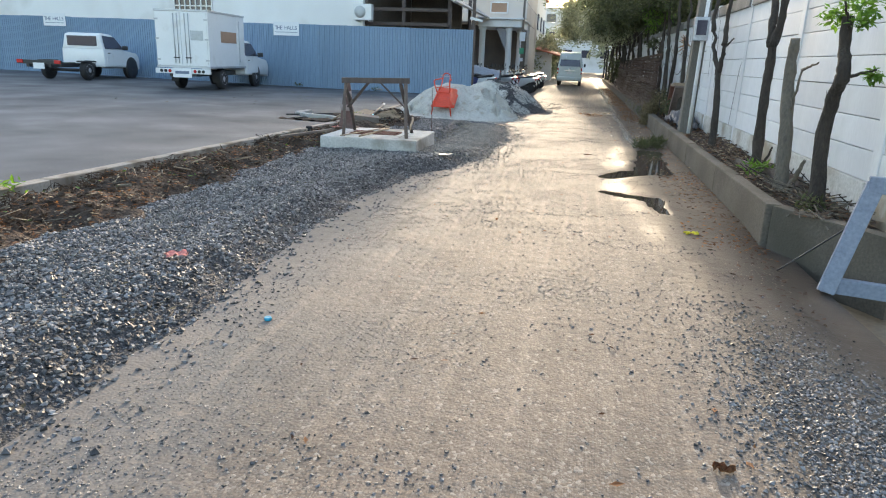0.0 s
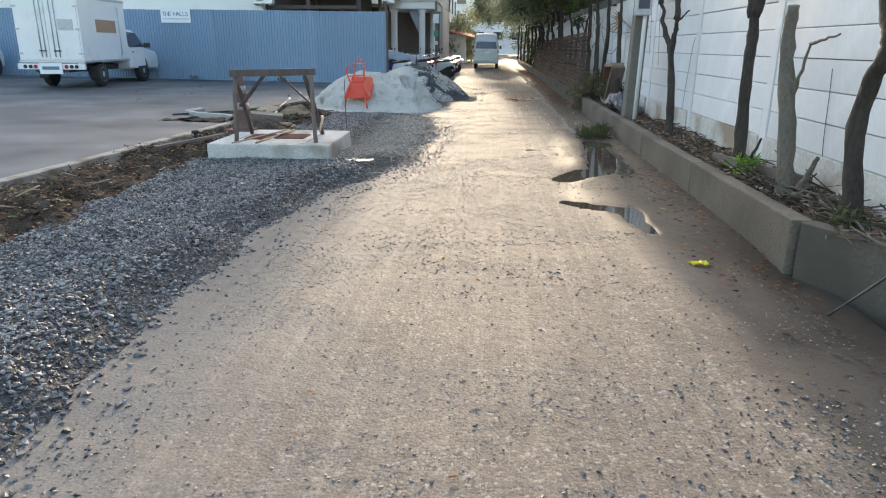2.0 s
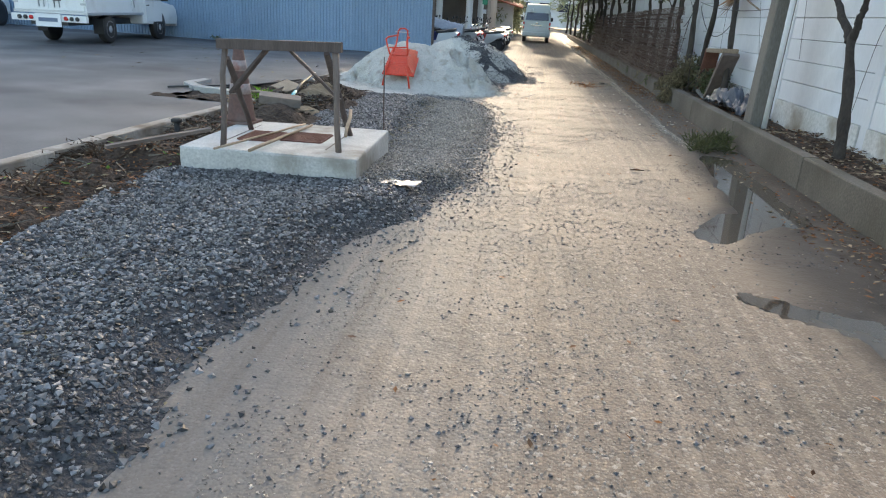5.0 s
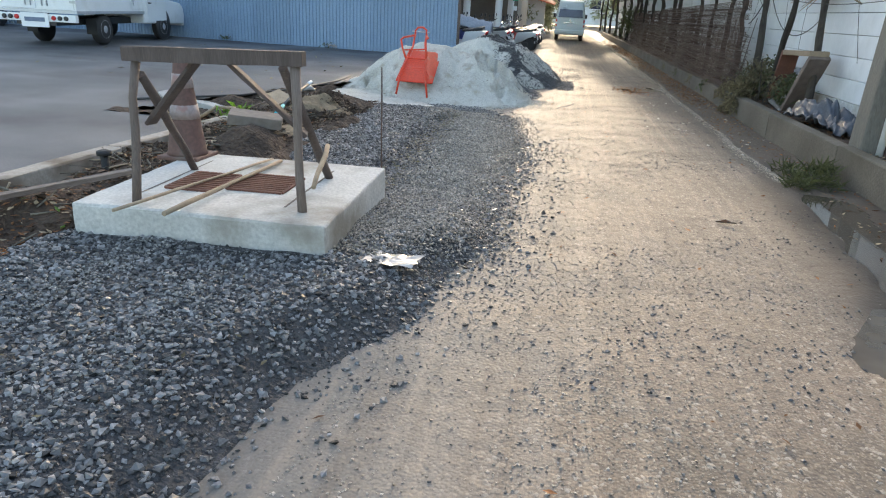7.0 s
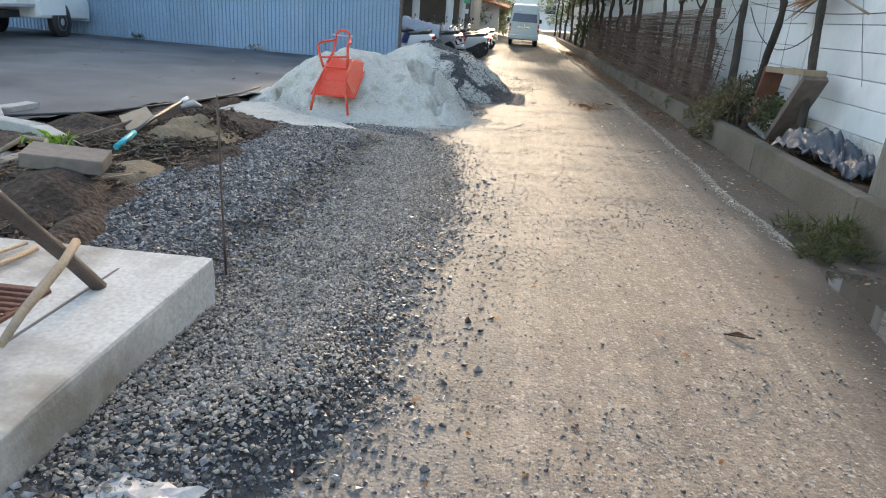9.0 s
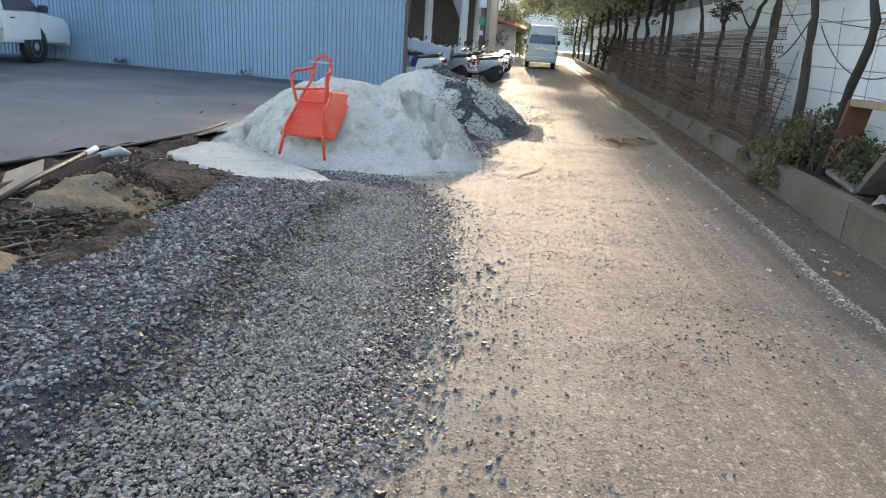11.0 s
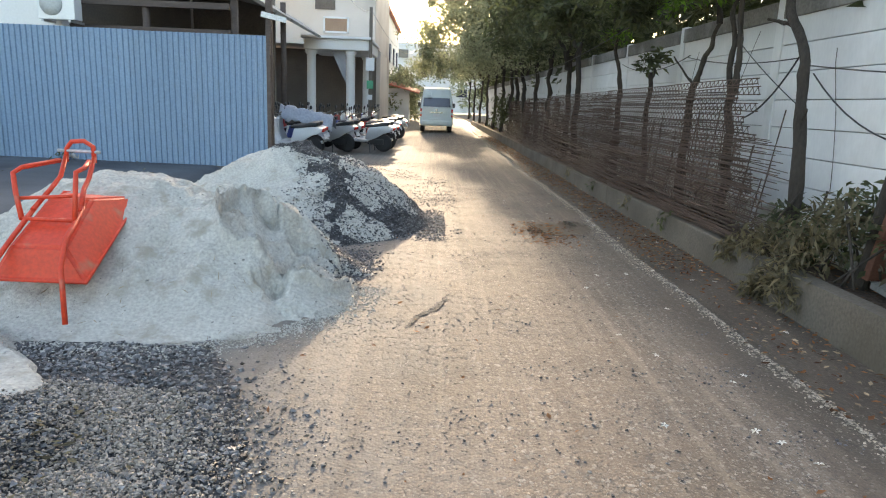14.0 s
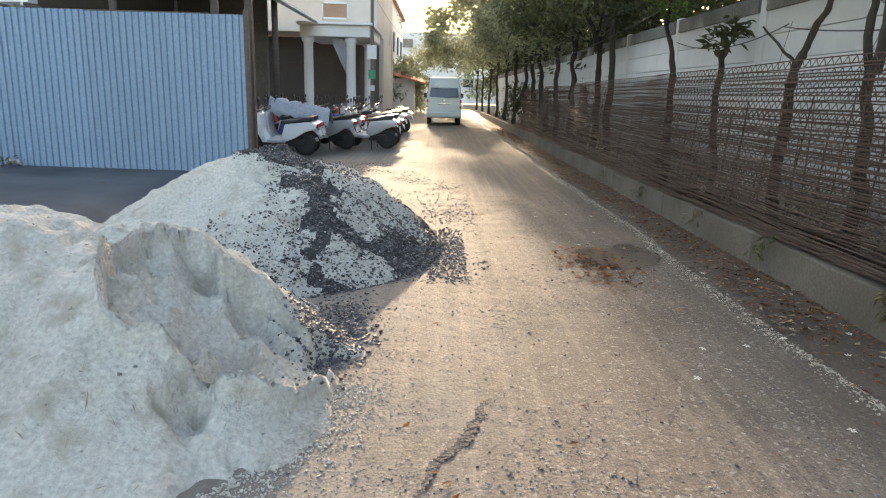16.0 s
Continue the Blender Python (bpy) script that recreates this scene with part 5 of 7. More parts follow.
def cab(parent, paint, y0):
    """Single cab with bonnet, heading +y from its back wall at y0."""
    low = [(y0, 0.45), (y0 + 2.45, 0.40), (y0 + 2.55, 0.62), (y0 + 2.5, 0.86), (y0 + 2.35, 0.98), (y0 + 1.35, 1.10), (y0, 1.12)]
    part("cab_body", tapered(low, 1.70, 1.66, 0.4, 1.1, 0.05), paint, parent)
    up = [(y0, 1.08), (y0 + 1.5, 1.08), (y0 + 1.28, 1.28), (y0 + 0.85, 1.66), (y0 + 0.2, 1.70), (y0 + 0.02, 1.64)]
    part("cab_roof", tapered(up, 1.64, 1.34, 1.08, 1.7, 0.05), paint, parent)
    part("rear_window", bx((0, y0 - 0.004, 1.40), (1.16, 0.03, 0.36), bevel=0.012), M["glass_dark"], parent, "dark tinted rear window")
    for s in (-1, 1):
        panel("side_window", parent, [(s * 0.815, y0 + 0.12, 1.12), (s * 0.815, y0 + 1.36, 1.12), (s * 0.72, y0 + 0.92, 1.56), (s * 0.70, y0 + 0.18, 1.60)], 0.03 * s, M["glass_dark"], "dark tinted side window")
        d = part("door", bx((s * 0.852, y0 + 0.72, 0.80), (0.02, 1.12, 0.58), bevel=0.009), paint, parent)
        part("door_handle", bx((s * 0.866, y0 + 0.3, 0.97), (0.025, 0.16, 0.03), bevel=0.006), M["black_plastic"], d)
        part("wing_mirror", bx((s * 0.98, y0 + 1.25, 1.18), (0.22, 0.08, 0.16), bevel=0.03), M["black_plastic"], parent)
        part("wheel_arch", lathe(bmesh.new(), [(0.43, -0.02), (0.43, 0.02), (0.3, 0.02)], 24, pose(s * 0.835, y0 + (1.07 if y0 > 1.5 else 1.88), 0.40, 0, 90)), M["black_plastic"], parent)
    part("bumper", bx((0, y0 + 2.5, 0.46), (1.62, 0.14, 0.24), bevel=0.04), paint, parent)


LZ = lambda x, y: float(lot_z(x, y))
truck = thing("box_truck", "white pickup truck with a square cargo box facing the fence", "truck", -12.95, 21.5, LZ(-13.0, 21.5), 7)
bxs = 0.84
part("cargo_box", bx((0, 0.32, 1.60), (1.76, 3.1, 1.78), bevel=0.012), M["white_paint"], truck)
for z in (0.735, 2.475):
    part("box_rail", bx((0, 0.32, z), (1.80, 3.14, 0.07), bevel=0.01), M["steel"], truck)
for s in (-1, 1):
    d = part("rear_door", bx((s * 0.435, -1.242, 1.60), (0.80, 0.03, 1.62), bevel=0.008), M["white_paint"], truck)
    for dx in (0.17, 0.33):
        part("lock_rod", tube(bmesh.new(), [(s * dx * 0.75, -1.272, 0.85), (s * dx * 0.75, -1.272, 2.38)], 0.014), M["steel"], d)
    for z in (0.95, 1.6, 2.2):
        part("hinge", bx((s * 0.82, -1.265, z), (0.12, 0.02, 0.05)), M["steel"], d)
    part("lock_handle", bx((s * 0.2, -1.28, 1.02), (0.2, 0.02, 0.03)), M["black_plastic"], d)
part("decal", bx((0.884, 0.42, 1.72), (0.006, 1.35, 0.36)), M["brown_band"], truck, "faded tan decal")
part("decal", bx((0.5, -1.262, 1.72), (0.42, 0.004, 0.3)), M["grey_band"], truck, "faded grey decal")
sd = part("side_door", bx((0.888, 1.5, 1.58), (0.02, 0.6, 1.55), bevel=0.006), M["white_paint"], truck)
part("lock_rod", tube(bmesh.new(), [(0.91, 1.3, 0.9), (0.91, 1.3, 2.3)], 0.012), M["steel"], sd)
part("chassis", bx((0, 0.6, 0.52), (0.9, 3.9, 0.16)), M["black_plastic"], truck)
tb = part("tail_bumper", bx((0, -1.30, 0.60), (1.82, 0.12, 0.16), bevel=0.01), M["white_paint"], truck)
for s in (-1, 1):
    for i in range(3):
        part("tail_lamp", lathe(bmesh.new(), [(0.05, 0), (0.05, 0.02), (0.03, 0.03)], 12, pose(s * (0.42 + 0.14 * i), -1.365, 0.60, 90)), M["red"] if i < 1 else M["black_plastic"], tb, "round tail lamp")
npl = part("number_plate", bx((0, -1.39, 0.55), (0.62, 0.02, 0.30)), M["sign"], truck, "white number plate")
part("plate_bar", bx((0, -1.402, 0.56), (0.46, 0.006, 0.09)), M["sign_ink"], npl)
cab(truck, M["white_paint"], 1.98)
for x, y in ((-0.72, 0), (0.72, 0), (-0.76, 3.05), (0.76, 3.05)):
    wheel(truck, x, y, 0.35)
part("mudflap", bx((0.72, -0.42, 0.42), (0.26, 0.02, 0.36)), M["black"], truck)
part("mudflap", bx((-0.72, -0.42, 0.42), (0.26, 0.02, 0.36)), M["black"], truck)

pick = thing("pickup_truck", "white single-cab pickup with a bare chassis and no bed", "pickup truck", -18.7, 22.1, LZ(-18.7, 22), 7)
cab(pick, M["white_paint"], 1.02)
part("chassis_rail", bx((-0.4, 0.0, 0.52), (0.1, 3.2, 0.14)), M["black_plastic"], pick)
part("chassis_rail", bx((0.4, 0.0, 0.52), (0.1, 3.2, 0.14)), M["black_plastic"], pick)
for y in (-1.3, -0.5, 0.6):
    part("cross_member", bx((0, y, 0.52), (0.9, 0.08, 0.1)), M["black_plastic"], pick)
part("axle", tube(bmesh.new(), [(-0.7, 0, 0.34), (0.7, 0, 0.34)], 0.06), M["black_plastic"], pick)
lb = part("lamp_bar", bx((0, -1.55, 0.62), (1.6, 0.06, 0.14), bevel=0.01), M["black_plastic"], pick)
for s in (-1, 1):
    part("tail_lamp", bx((s * 0.68, -1.59, 0.64), (0.22, 0.04, 0.12), bevel=0.01), M["red"], lb, "red tail lamp")
    part("mudguard", bx((s * 0.74, 0, 0.66), (0.24, 0.86, 0.06), bevel=0.02), M["black_plastic"], pick)
part("number_plate", bx((0, -1.6, 0.5), (0.4, 0.02, 0.2)), M["sign"], pick, "white number plate")
for x, y in ((-0.74, 0), (0.74, 0), (-0.74, 2.9), (0.74, 2.9)):
    wheel(pick, x, y, 0.35)

van = thing("van", "pale high-roofed passenger van with dark rear window driving off", "van", -0.95, 47.6, float(road_z(-0.9, 47)))
prof = [(-0.02, 0.34), (4.75, 0.34), (4.85, 0.62), (4.6, 1.05), (3.95, 1.85), (3.5, 2.2), (2.6, 2.28), (0.5, 2.26), (0.2, 2.18), (0.02, 1.1), (-0.04, 0.7)]
part("body", tapered(prof, 1.70, 1.36, 1.0, 2.28, 0.09), M["van_paint"], van)
panel("rear_window", van, [(-0.70, 0.035, 1.30), (0.70, 0.035, 1.30), (0.63, 0.19, 1.88), (-0.63, 0.19, 1.88)], 0.025, M["glass_dark"], "dark tinted rear window")
gate = panel("tailgate", van, [(-0.72, 0.0, 0.62), (0.72, 0.0, 0.62), (0.74, 0.02, 1.22), (-0.74, 0.02, 1.22)], 0.02, M["van_paint"])
part("chrome_strip", bx((0, -0.045, 1.02), (0.66, 0.03, 0.05), bevel=0.008), M["chrome"], gate, "chrome strip")
part("emblem", lathe(bmesh.new(), [(0.06, 0), (0.06, 0.012), (0.04, 0.02)], 16, pose(0, -0.02, 1.13, 90)), M["chrome"], gate, "plain chrome badge")
vp = part("number_plate", bx((0, -0.04, 0.88), (0.34, 0.015, 0.16)), M["sign"], gate, "white number plate")
part("brake_light", bx((0, 0.20, 1.98), (0.26, 0.04, 0.045), bevel=0.008), M["red"], van, "red high brake light")
part("rear_bumper", bx((0, -0.05, 0.50), (1.70, 0.18, 0.24), bevel=0.05), M["van_paint"], van)
for s in (-1, 1):
    tl = part("tail_lamp", bx((s * 0.79, 0.02, 0.98), (0.10, 0.1, 0.46), bevel=0.02), M["chrome"], van, "tall tail lamp cluster")
    part("lens", bx((s * 0.79, -0.035, 1.12), (0.085, 0.02, 0.15)), M["red"], tl, "red lens")
    for k, mm in ((0, "steel"), (1, "red")):
        part("lens", bx((s * 0.79, -0.035, 0.97 - 0.11 * k), (0.085, 0.02, 0.08)), M[mm], tl)
    for a, b in ((0.45, 1.75), (1.85, 3.1), (3.2, 3.85)):
        panel("side_window", van, [(s * 0.842, a, 1.25), (s * 0.842, b, 1.25), (s * 0.745, b - 0.05, 1.82), (s * 0.745, a, 1.82)], 0.02 * s, M["glass_dark"], "dark side window")
    part("wing_mirror", bx((s * 0.98, 3.85, 1.38), (0.14, 0.12, 0.24), bevel=0.03), M["black_plastic"], van)
mr = part("rear_mirror", bx((-0.38, -0.06, 1.84), (0.2, 0.1, 0.12), bevel=0.03), M["van_paint"], van)
part("mirror_arm", tube(bmesh.new(), [(-0.30, 0.0, 1.95), (-0.30, -0.06, 1.86)], 0.03), M["van_paint"], mr)
for x, y in ((-0.72, 0.95), (0.72, 0.95), (-0.72, 3.75), (0.72, 3.75)):
    wheel(van, x, y, 0.32)


def scooter(x, y, rz, paint, panelc, label, name="motor_scooter"):
    """Heading +y from its rear axle."""
    s = thing(name, label, "motor scooter", 0, 0, 0, group="parked scooters")
    for yy, nm in ((0, "rear_wheel"), (1.27, "front_wheel")):
        t = lathe(bmesh.new(), [(0.17, -0.05), (0.24, -0.05), (0.27, 0), (0.24, 0.05), (0.17, 0.05)], 20, Matrix.Rotation(radians(90), 4, "Y"))
        w = part(nm, t, M["black"], s, "black tyre")
        w.matrix_basis = pose(0, yy, 0.27)
        sp = bmesh.new()
        for k in range(5):
            box(sp, (0, 0, 0), (0.03, 0.035, 0.36), rot=(36 * k, 0, 0))
        part("rim", sp, M["silver"], w)
    tail = [(-0.28, 0.62), (-0.34, 0.74), (-0.10, 0.80), (0.42, 0.72), (0.52, 0.42), (0.42, 0.33), (0.18, 0.42), (-0.05, 0.56)]
    part("rear_body", tapered(tail, 0.30, 0.24, 0.35, 0.8, 0.03), paint, s)
    part("engine", bx((0.02, 0.22, 0.30), (0.2, 0.5, 0.18), bevel=0.04), M["black_plastic"], s)
    part("floorboard", bx((0, 0.66, 0.34), (0.30, 0.46, 0.09), bevel=0.03), panelc, s)
    shield = [(0.84, 0.32), (0.94, 0.30), (1.08, 0.55), (1.10, 0.86), (1.02, 0.98), (0.96, 0.92), (0.95, 0.60)]
    part("front_shield", tapered(shield, 0.38, 0.28, 0.3, 0.95, 0.025), paint, s)
    part("seat", tapered([(-0.2, 0.79), (0.5, 0.72), (0.52, 0.79), (0.2, 0.82), (0.0, 0.88), (-0.22, 0.90)], 0.28, 0.24, 0.72, 0.9, 0.03), M["black_plastic"], s)
    part("fork", tube(bmesh.new(), [(0.0, 1.24, 0.30), (0.0, 1.06, 0.75), (0.0, 1.0, 1.0)], 0.035), M["steel"], s)
    part("front_mudguard", tapered([(1.02, 0.42), (1.1, 0.54), (1.3, 0.60), (1.5, 0.50), (1.3, 0.55), (1.1, 0.48)], 0.13, 0.13, 0.4, 0.6, 0.008), paint, s)
    hb = part("handlebar", tube(bmesh.new(), [(-0.33, 0.90, 1.06), (-0.12, 0.98, 1.02), (0.12, 0.98, 1.02), (0.33, 0.90, 1.06)], 0.018), M["black_plastic"], s)
    for k in (-1, 1):
        part("mirror", lathe(bmesh.new(), [(0.055, 0), (0.055, 0.02), (0.02, 0.03)], 12, pose(k * 0.28, 0.93, 1.26, 90)), M["black_plastic"], hb)
        part("mirror_stem", tube(bmesh.new(), [(k * 0.22, 0.94, 1.05), (k * 0.28, 0.94, 1.24)], 0.007), M["black_plastic"], hb)
    part("headlight", bx((0, 1.05, 0.98), (0.2, 0.08, 0.12), bevel=0.03), M["chrome"], s)
    part("tail_light", bx((0, -0.33, 0.70), (0.2, 0.05, 0.08), bevel=0.01), M["red"], s, "red tail light")
    part("number_plate", bx((0, -0.37, 0.54), (0.18, 0.01, 0.12), rot=(-15, 0, 0)), M["sign"], s)
    part("exhaust", tube(bmesh.new(), [(0.14, 0.35, 0.25), (0.15, 0.0, 0.28), (0.15, -0.25, 0.36)], 0.045), M["steel"], s)
    part("stand", tube(bmesh.new(), [(-0.1, 0.4, 0.3), (-0.2, 0.36, 0.0)], 0.012), M["black_plastic"], s)
    s.matrix_world = pose(x, y, 0, 0, -7, rz)
    return s


s1 = scooter(-2.55, 33.1, 82, M["silver"], M["silver"], "silver-grey motor scooter parked beside the lane")
s2 = scooter(-4.25, 31.4, 78, M["silver"], M["white_paint"], "silver motor scooter with a red tail light")
s3 = scooter(-4.7, 32.4, 84, M["blue_paint"], M["silver"], "blue and silver motor scooter in the parked row")
s4 = scooter(-2.75, 35.2, 80, M["red_paint"], M["black_plastic"], "dark red motor scooter in the parked row")
s5 = scooter(-5.0, 33.6, 76, M["white_paint"], M["silver"], "white motor scooter in the parked row")
for src, x, y, r in ((s2, -2.5, 34.1, 86), (s1, -2.8, 36.3, 79), (s5, -2.6, 37.6, 84), (s2, -2.7, 38.9, 80), (s1, -2.5, 40.6, 83), (s2, -2.6, 42.4, 80), (s4, -4.9, 35.0, 82), (s3, -4.6, 36.6, 80), (s5, -6.1, 31.8, 70), (s1, -4.4, 34.2, 80), (s2, -4.8, 37.8, 78), (s1, -6.4, 33.2, 74), (s4, -2.9, 44.0, 82), (s5, -4.2, 30.6, 82), (s1, -3.55, 32.5, 70), (s2, -3.5, 33.7, 74), (s1, -3.7, 35.6, 78), (s4, -3.5, 37.0, 76), (s5, -3.6, 39.6, 82)):
    copy_thing(src, pose(x, y, 0, 0, -7, r))
cv = bmesh.new()
bmesh.ops.create_grid(cv, x_segments=16, y_segments=10, size=0.5)
for v in cv.verts:
    u, w = v.co.x * 2, v.co.y * 2
    v.co = Vector((-4.55 + u * 0.72, 31.9 + w * 0.42, 0.78 + 0.36 * (1 - w * w) - 0.14 * u + 0.07 * rnd.uniform(-1, 1)))
cvo = smoothed(part("motorcycle_cover", cv, M["cover"]))
cvo.modifiers.new("thickness", "SOLIDIFY").thickness = 0.01
tagged(cvo, "crumpled grey rain cover over a parked motorcycle", "cover")


# ---------------------------------------------------------------- foliage
def leaf_mesh(name, P, size, material, parent=None, seed=1, droop=0.3, aspect=0.42):
    """One folded leaf at each point of P."""
    g = np.random.default_rng(seed)
    n = len(P)
    d = g.normal(size=(n, 3))
    d[:, 2] = d[:, 2] * 0.6 - droop
    d /= np.linalg.norm(d, axis=1)[:, None]
    up = g.normal(size=(n, 3)) * 0.5 + np.array((0, 0, 1.0))
    s = np.cross(d, up)
    s /= np.linalg.norm(s, axis=1)[:, None] + 1e-9
    nn = np.cross(s, d)
    L = size * (0.6 + 0.8 * g.random(n))[:, None]
    base, tip = P, P + d * L
    mid = P + d * L * 0.45
    a, b = mid + s * L * aspect / 2 + nn * L * 0.08, mid - s * L * aspect / 2 + nn * L * 0.08
    V = np.stack([base, a, tip, b], 1).reshape(-1, 3)
    i = 4 * np.arange(n)[:, None]
    F = np.concatenate([i + np.array([[0, 1, 2]]), i + np.array([[0, 2, 3]])], 0)
    return raw(name, V.tolist(), F.tolist(), material, parent)


def clumps(g, n, centers, r, flat=0.8):
    c = np.asarray(centers, float)
    k = g.integers(0, len(c), n)
    d = g.normal(size=(n, 3))
    d /= np.linalg.norm(d, axis=1)[:, None]
    rr = (g.random(n) ** 0.5)[:, None]
    rad = np.asarray(r, float) * np.ones(len(c))
    return c[k] + d * rr * rad[k][:, None] * np.array((1, 1, flat))


def flowing(pts, n=4):
    """A smooth run of points through pts."""
    pts = [Vector(p) for p in pts]
    ext = [pts[0] * 2 - pts[1]] + pts + [pts[-1] * 2 - pts[-2]]
    out = []
    for a, b, c, d in zip(ext, ext[1:], ext[2:], ext[3:]):
        for i in range(n):
            t = i / n
            out.append(0.5 * (2 * b + (c - a) * t + (2 * a - 5 * b + 4 * c - d) * t * t + (3 * b - a - 3 * c + d) * t ** 3))
    return out + [pts[-1]]


def limb(bm, p, q, r0, r1, n=6, bend=0.055, via=()):
    """A crooked tapering limb with swellings, from p to q, through the points via if given."""
    p, q = Vector(p), Vector(q)
    L = (q - p).length
    pts = [p] + [Vector(v) for v in via] + [q]
    if not via:
        pts = [p.lerp(q, i / (n - 1)) + Vector((rnd.uniform(-1, 1), rnd.uniform(-1, 1), rnd.uniform(-0.4, 0.4))) * bend * L * 0.4 * (0 < i < n - 1) for i in range(n)]
    run = flowing(pts)
    m = len(run) - 1
    rad = [(r0 + (r1 - r0) * i / m) * (1.2 - 0.2 * min(i / m * 7, 1)) * (1 + 0.09 * math.sin(i * 1.9 + L * 3) * rnd.random() + (0.14 if rnd.random() < 0.09 else 0)) for i in range(m + 1)]
    run = [v + Vector((rnd.uniform(-1, 1), rnd.uniform(-1, 1), 0)) * 0.09 * r for v, r in zip(run, rad)]
    tube(bm, run, rad, 10, 0.28)
    return run


def wall_tree(base, top, r, label, forks=(), crown=(), nleaf=0, leaf=0.11, lm="leaf", bark="bark", seed=1, via=()):
    """A crooked tree of the planting bed: trunk from base to top, forks (from, to, radius), crown clumps (x, y, z, r)."""
    t = thing("tree", label, "tree", group="trees along the wall")
    bm = bmesh.new()
    limb(bm, (base[0], base[1], 0.15), top, r * 0.95, r * 0.62, 9, 0.04, via)
    tr_ = part("trunk", bm, M[bark], t)
    for a, b, rr in forks:
        bl = bmesh.new()
        limb(bl, a, b, rr * 0.8, rr * 0.45, 7, 0.07)
        part("limb", bl, M[bark], tr_)
    if crown:
        g = np.random.default_rng(seed)
        P = clumps(g, nleaf, [c[:3] for c in crown], [c[3] for c in crown])
        leaf_mesh("crown", P, leaf, M[lm], t, seed + 1)
    return t


wall_tree((2.12, 6.5), (2.12, 6.66, 1.95), 0.072, "leaning cut trunk with a fresh tuft of leaves", [((2.13, 6.5, 1.45), (2.28, 6.3, 1.52), 0.02), ((2.12, 6.6, 1.85), (2.0, 6.45, 2.05), 0.018)],
          [(2.12, 6.66, 2.04, 0.14), (2.22, 6.5, 2.0, 0.12), (2.03, 6.75, 1.95, 0.11), (2.14, 6.4, 1.9, 0.09), (2.28, 6.32, 1.47, 0.07)], 520, 0.06, "leaf_bright", seed=2,
          via=[(2.12, 6.62, 0.45), (2.12, 6.72, 0.95), (2.11, 6.64, 1.26), (2.10, 6.49, 1.44), (2.11, 6.52, 1.58), (2.12, 6.64, 1.7)])
wall_tree((2.10, 7.65), (2.12, 8.08, 1.82), 0.08, "thick grey sawn-off trunk in the planting bed", [((2.12, 7.82, 1.10), (2.10, 7.6, 1.5), 0.02), ((2.10, 7.6, 1.5), (2.1, 7.15, 1.57), 0.016), ((2.16, 7.5, 0.35), (2.22, 7.4, 0.62), 0.035)], bark="bark_grey", seed=3,
          via=[(2.12, 7.72, 0.4), (2.12, 7.86, 0.85), (2.12, 8.03, 1.3), (2.12, 8.1, 1.6)])
wall_tree((2.12, 8.85), (2.12, 8.97, 1.80), 0.072, "bare dark trunk forking near its top", [((2.12, 8.97, 1.76), (2.10, 9.7, 3.3), 0.06), ((2.12, 8.95, 1.76), (2.14, 8.85, 3.3), 0.058), ((2.14, 8.7, 0.3), (2.2, 8.55, 0.62), 0.022)], seed=4, via=[(2.12, 8.87, 0.5), (2.12, 8.93, 1.1), (2.12, 8.94, 1.5)])
wall_tree((2.10, 11.6), (2.12, 12.05, 1.45), 0.066, "bare dark tree forking into two limbs", [((2.12, 12.05, 1.40), (2.08, 12.75, 2.1), 0.052), ((2.08, 12.75, 2.1), (2.12, 12.9, 3.3), 0.045), ((2.12, 12.05, 1.4), (2.14, 11.95, 1.85), 0.052), ((2.14, 11.95, 1.85), (2.1, 12.2, 3.3), 0.045), ((2.14, 11.95, 1.8), (2.2, 11.6, 1.95), 0.02)], seed=5, via=[(2.12, 11.7, 0.5), (2.12, 11.85, 1.0)])
wall_tree((2.20, 16.5), (2.2, 16.75, 1.95), 0.062, "dark trunk beside the broken crate", [((2.2, 16.72, 1.85), (2.1, 16.5, 2.15), 0.03), ((2.2, 16.75, 1.9), (2.25, 17.1, 3.2), 0.04)], seed=16, via=[(2.2, 16.5, 0.7), (2.2, 16.62, 1.3)])
wall_tree((2.08, 17.98), (2.15, 18.12, 2.6), 0.056, "crooked bare dark trunk beside the wall", [((2.15, 18.1, 2.5), (2.1, 18.3, 3.5), 0.05)], [(2.0, 18.4, 3.5, 0.7), (1.4, 18.8, 3.6, 0.7), (2.2, 19.0, 3.2, 0.5)], 900, 0.13, seed=6, via=[(2.1, 17.9, 0.6), (2.1, 17.83, 1.1), (2.1, 17.6, 1.75), (2.12, 17.85, 2.15)])
wall_tree((2.08, 19.0), (2.12, 19.66, 2.7), 0.06, "bent dark trunk beside the wall", [((2.1, 19.5, 2.3), (2.05, 19.85, 2.38), 0.026), ((2.1, 19.1, 1.45), (2.0, 18.85, 1.55), 0.012), ((2.12, 19.65, 2.55), (2.0, 19.6, 3.5), 0.045)], [(2.1, 19.6, 3.5, 0.8), (1.3, 20.0, 3.5, 0.8), (0.8, 20.6, 3.7, 0.6)], 1300, 0.12, seed=7, via=[(2.1, 19.0, 0.9), (2.1, 19.14, 1.6), (2.1, 19.22, 2.05), (2.1, 19.52, 2.38)])
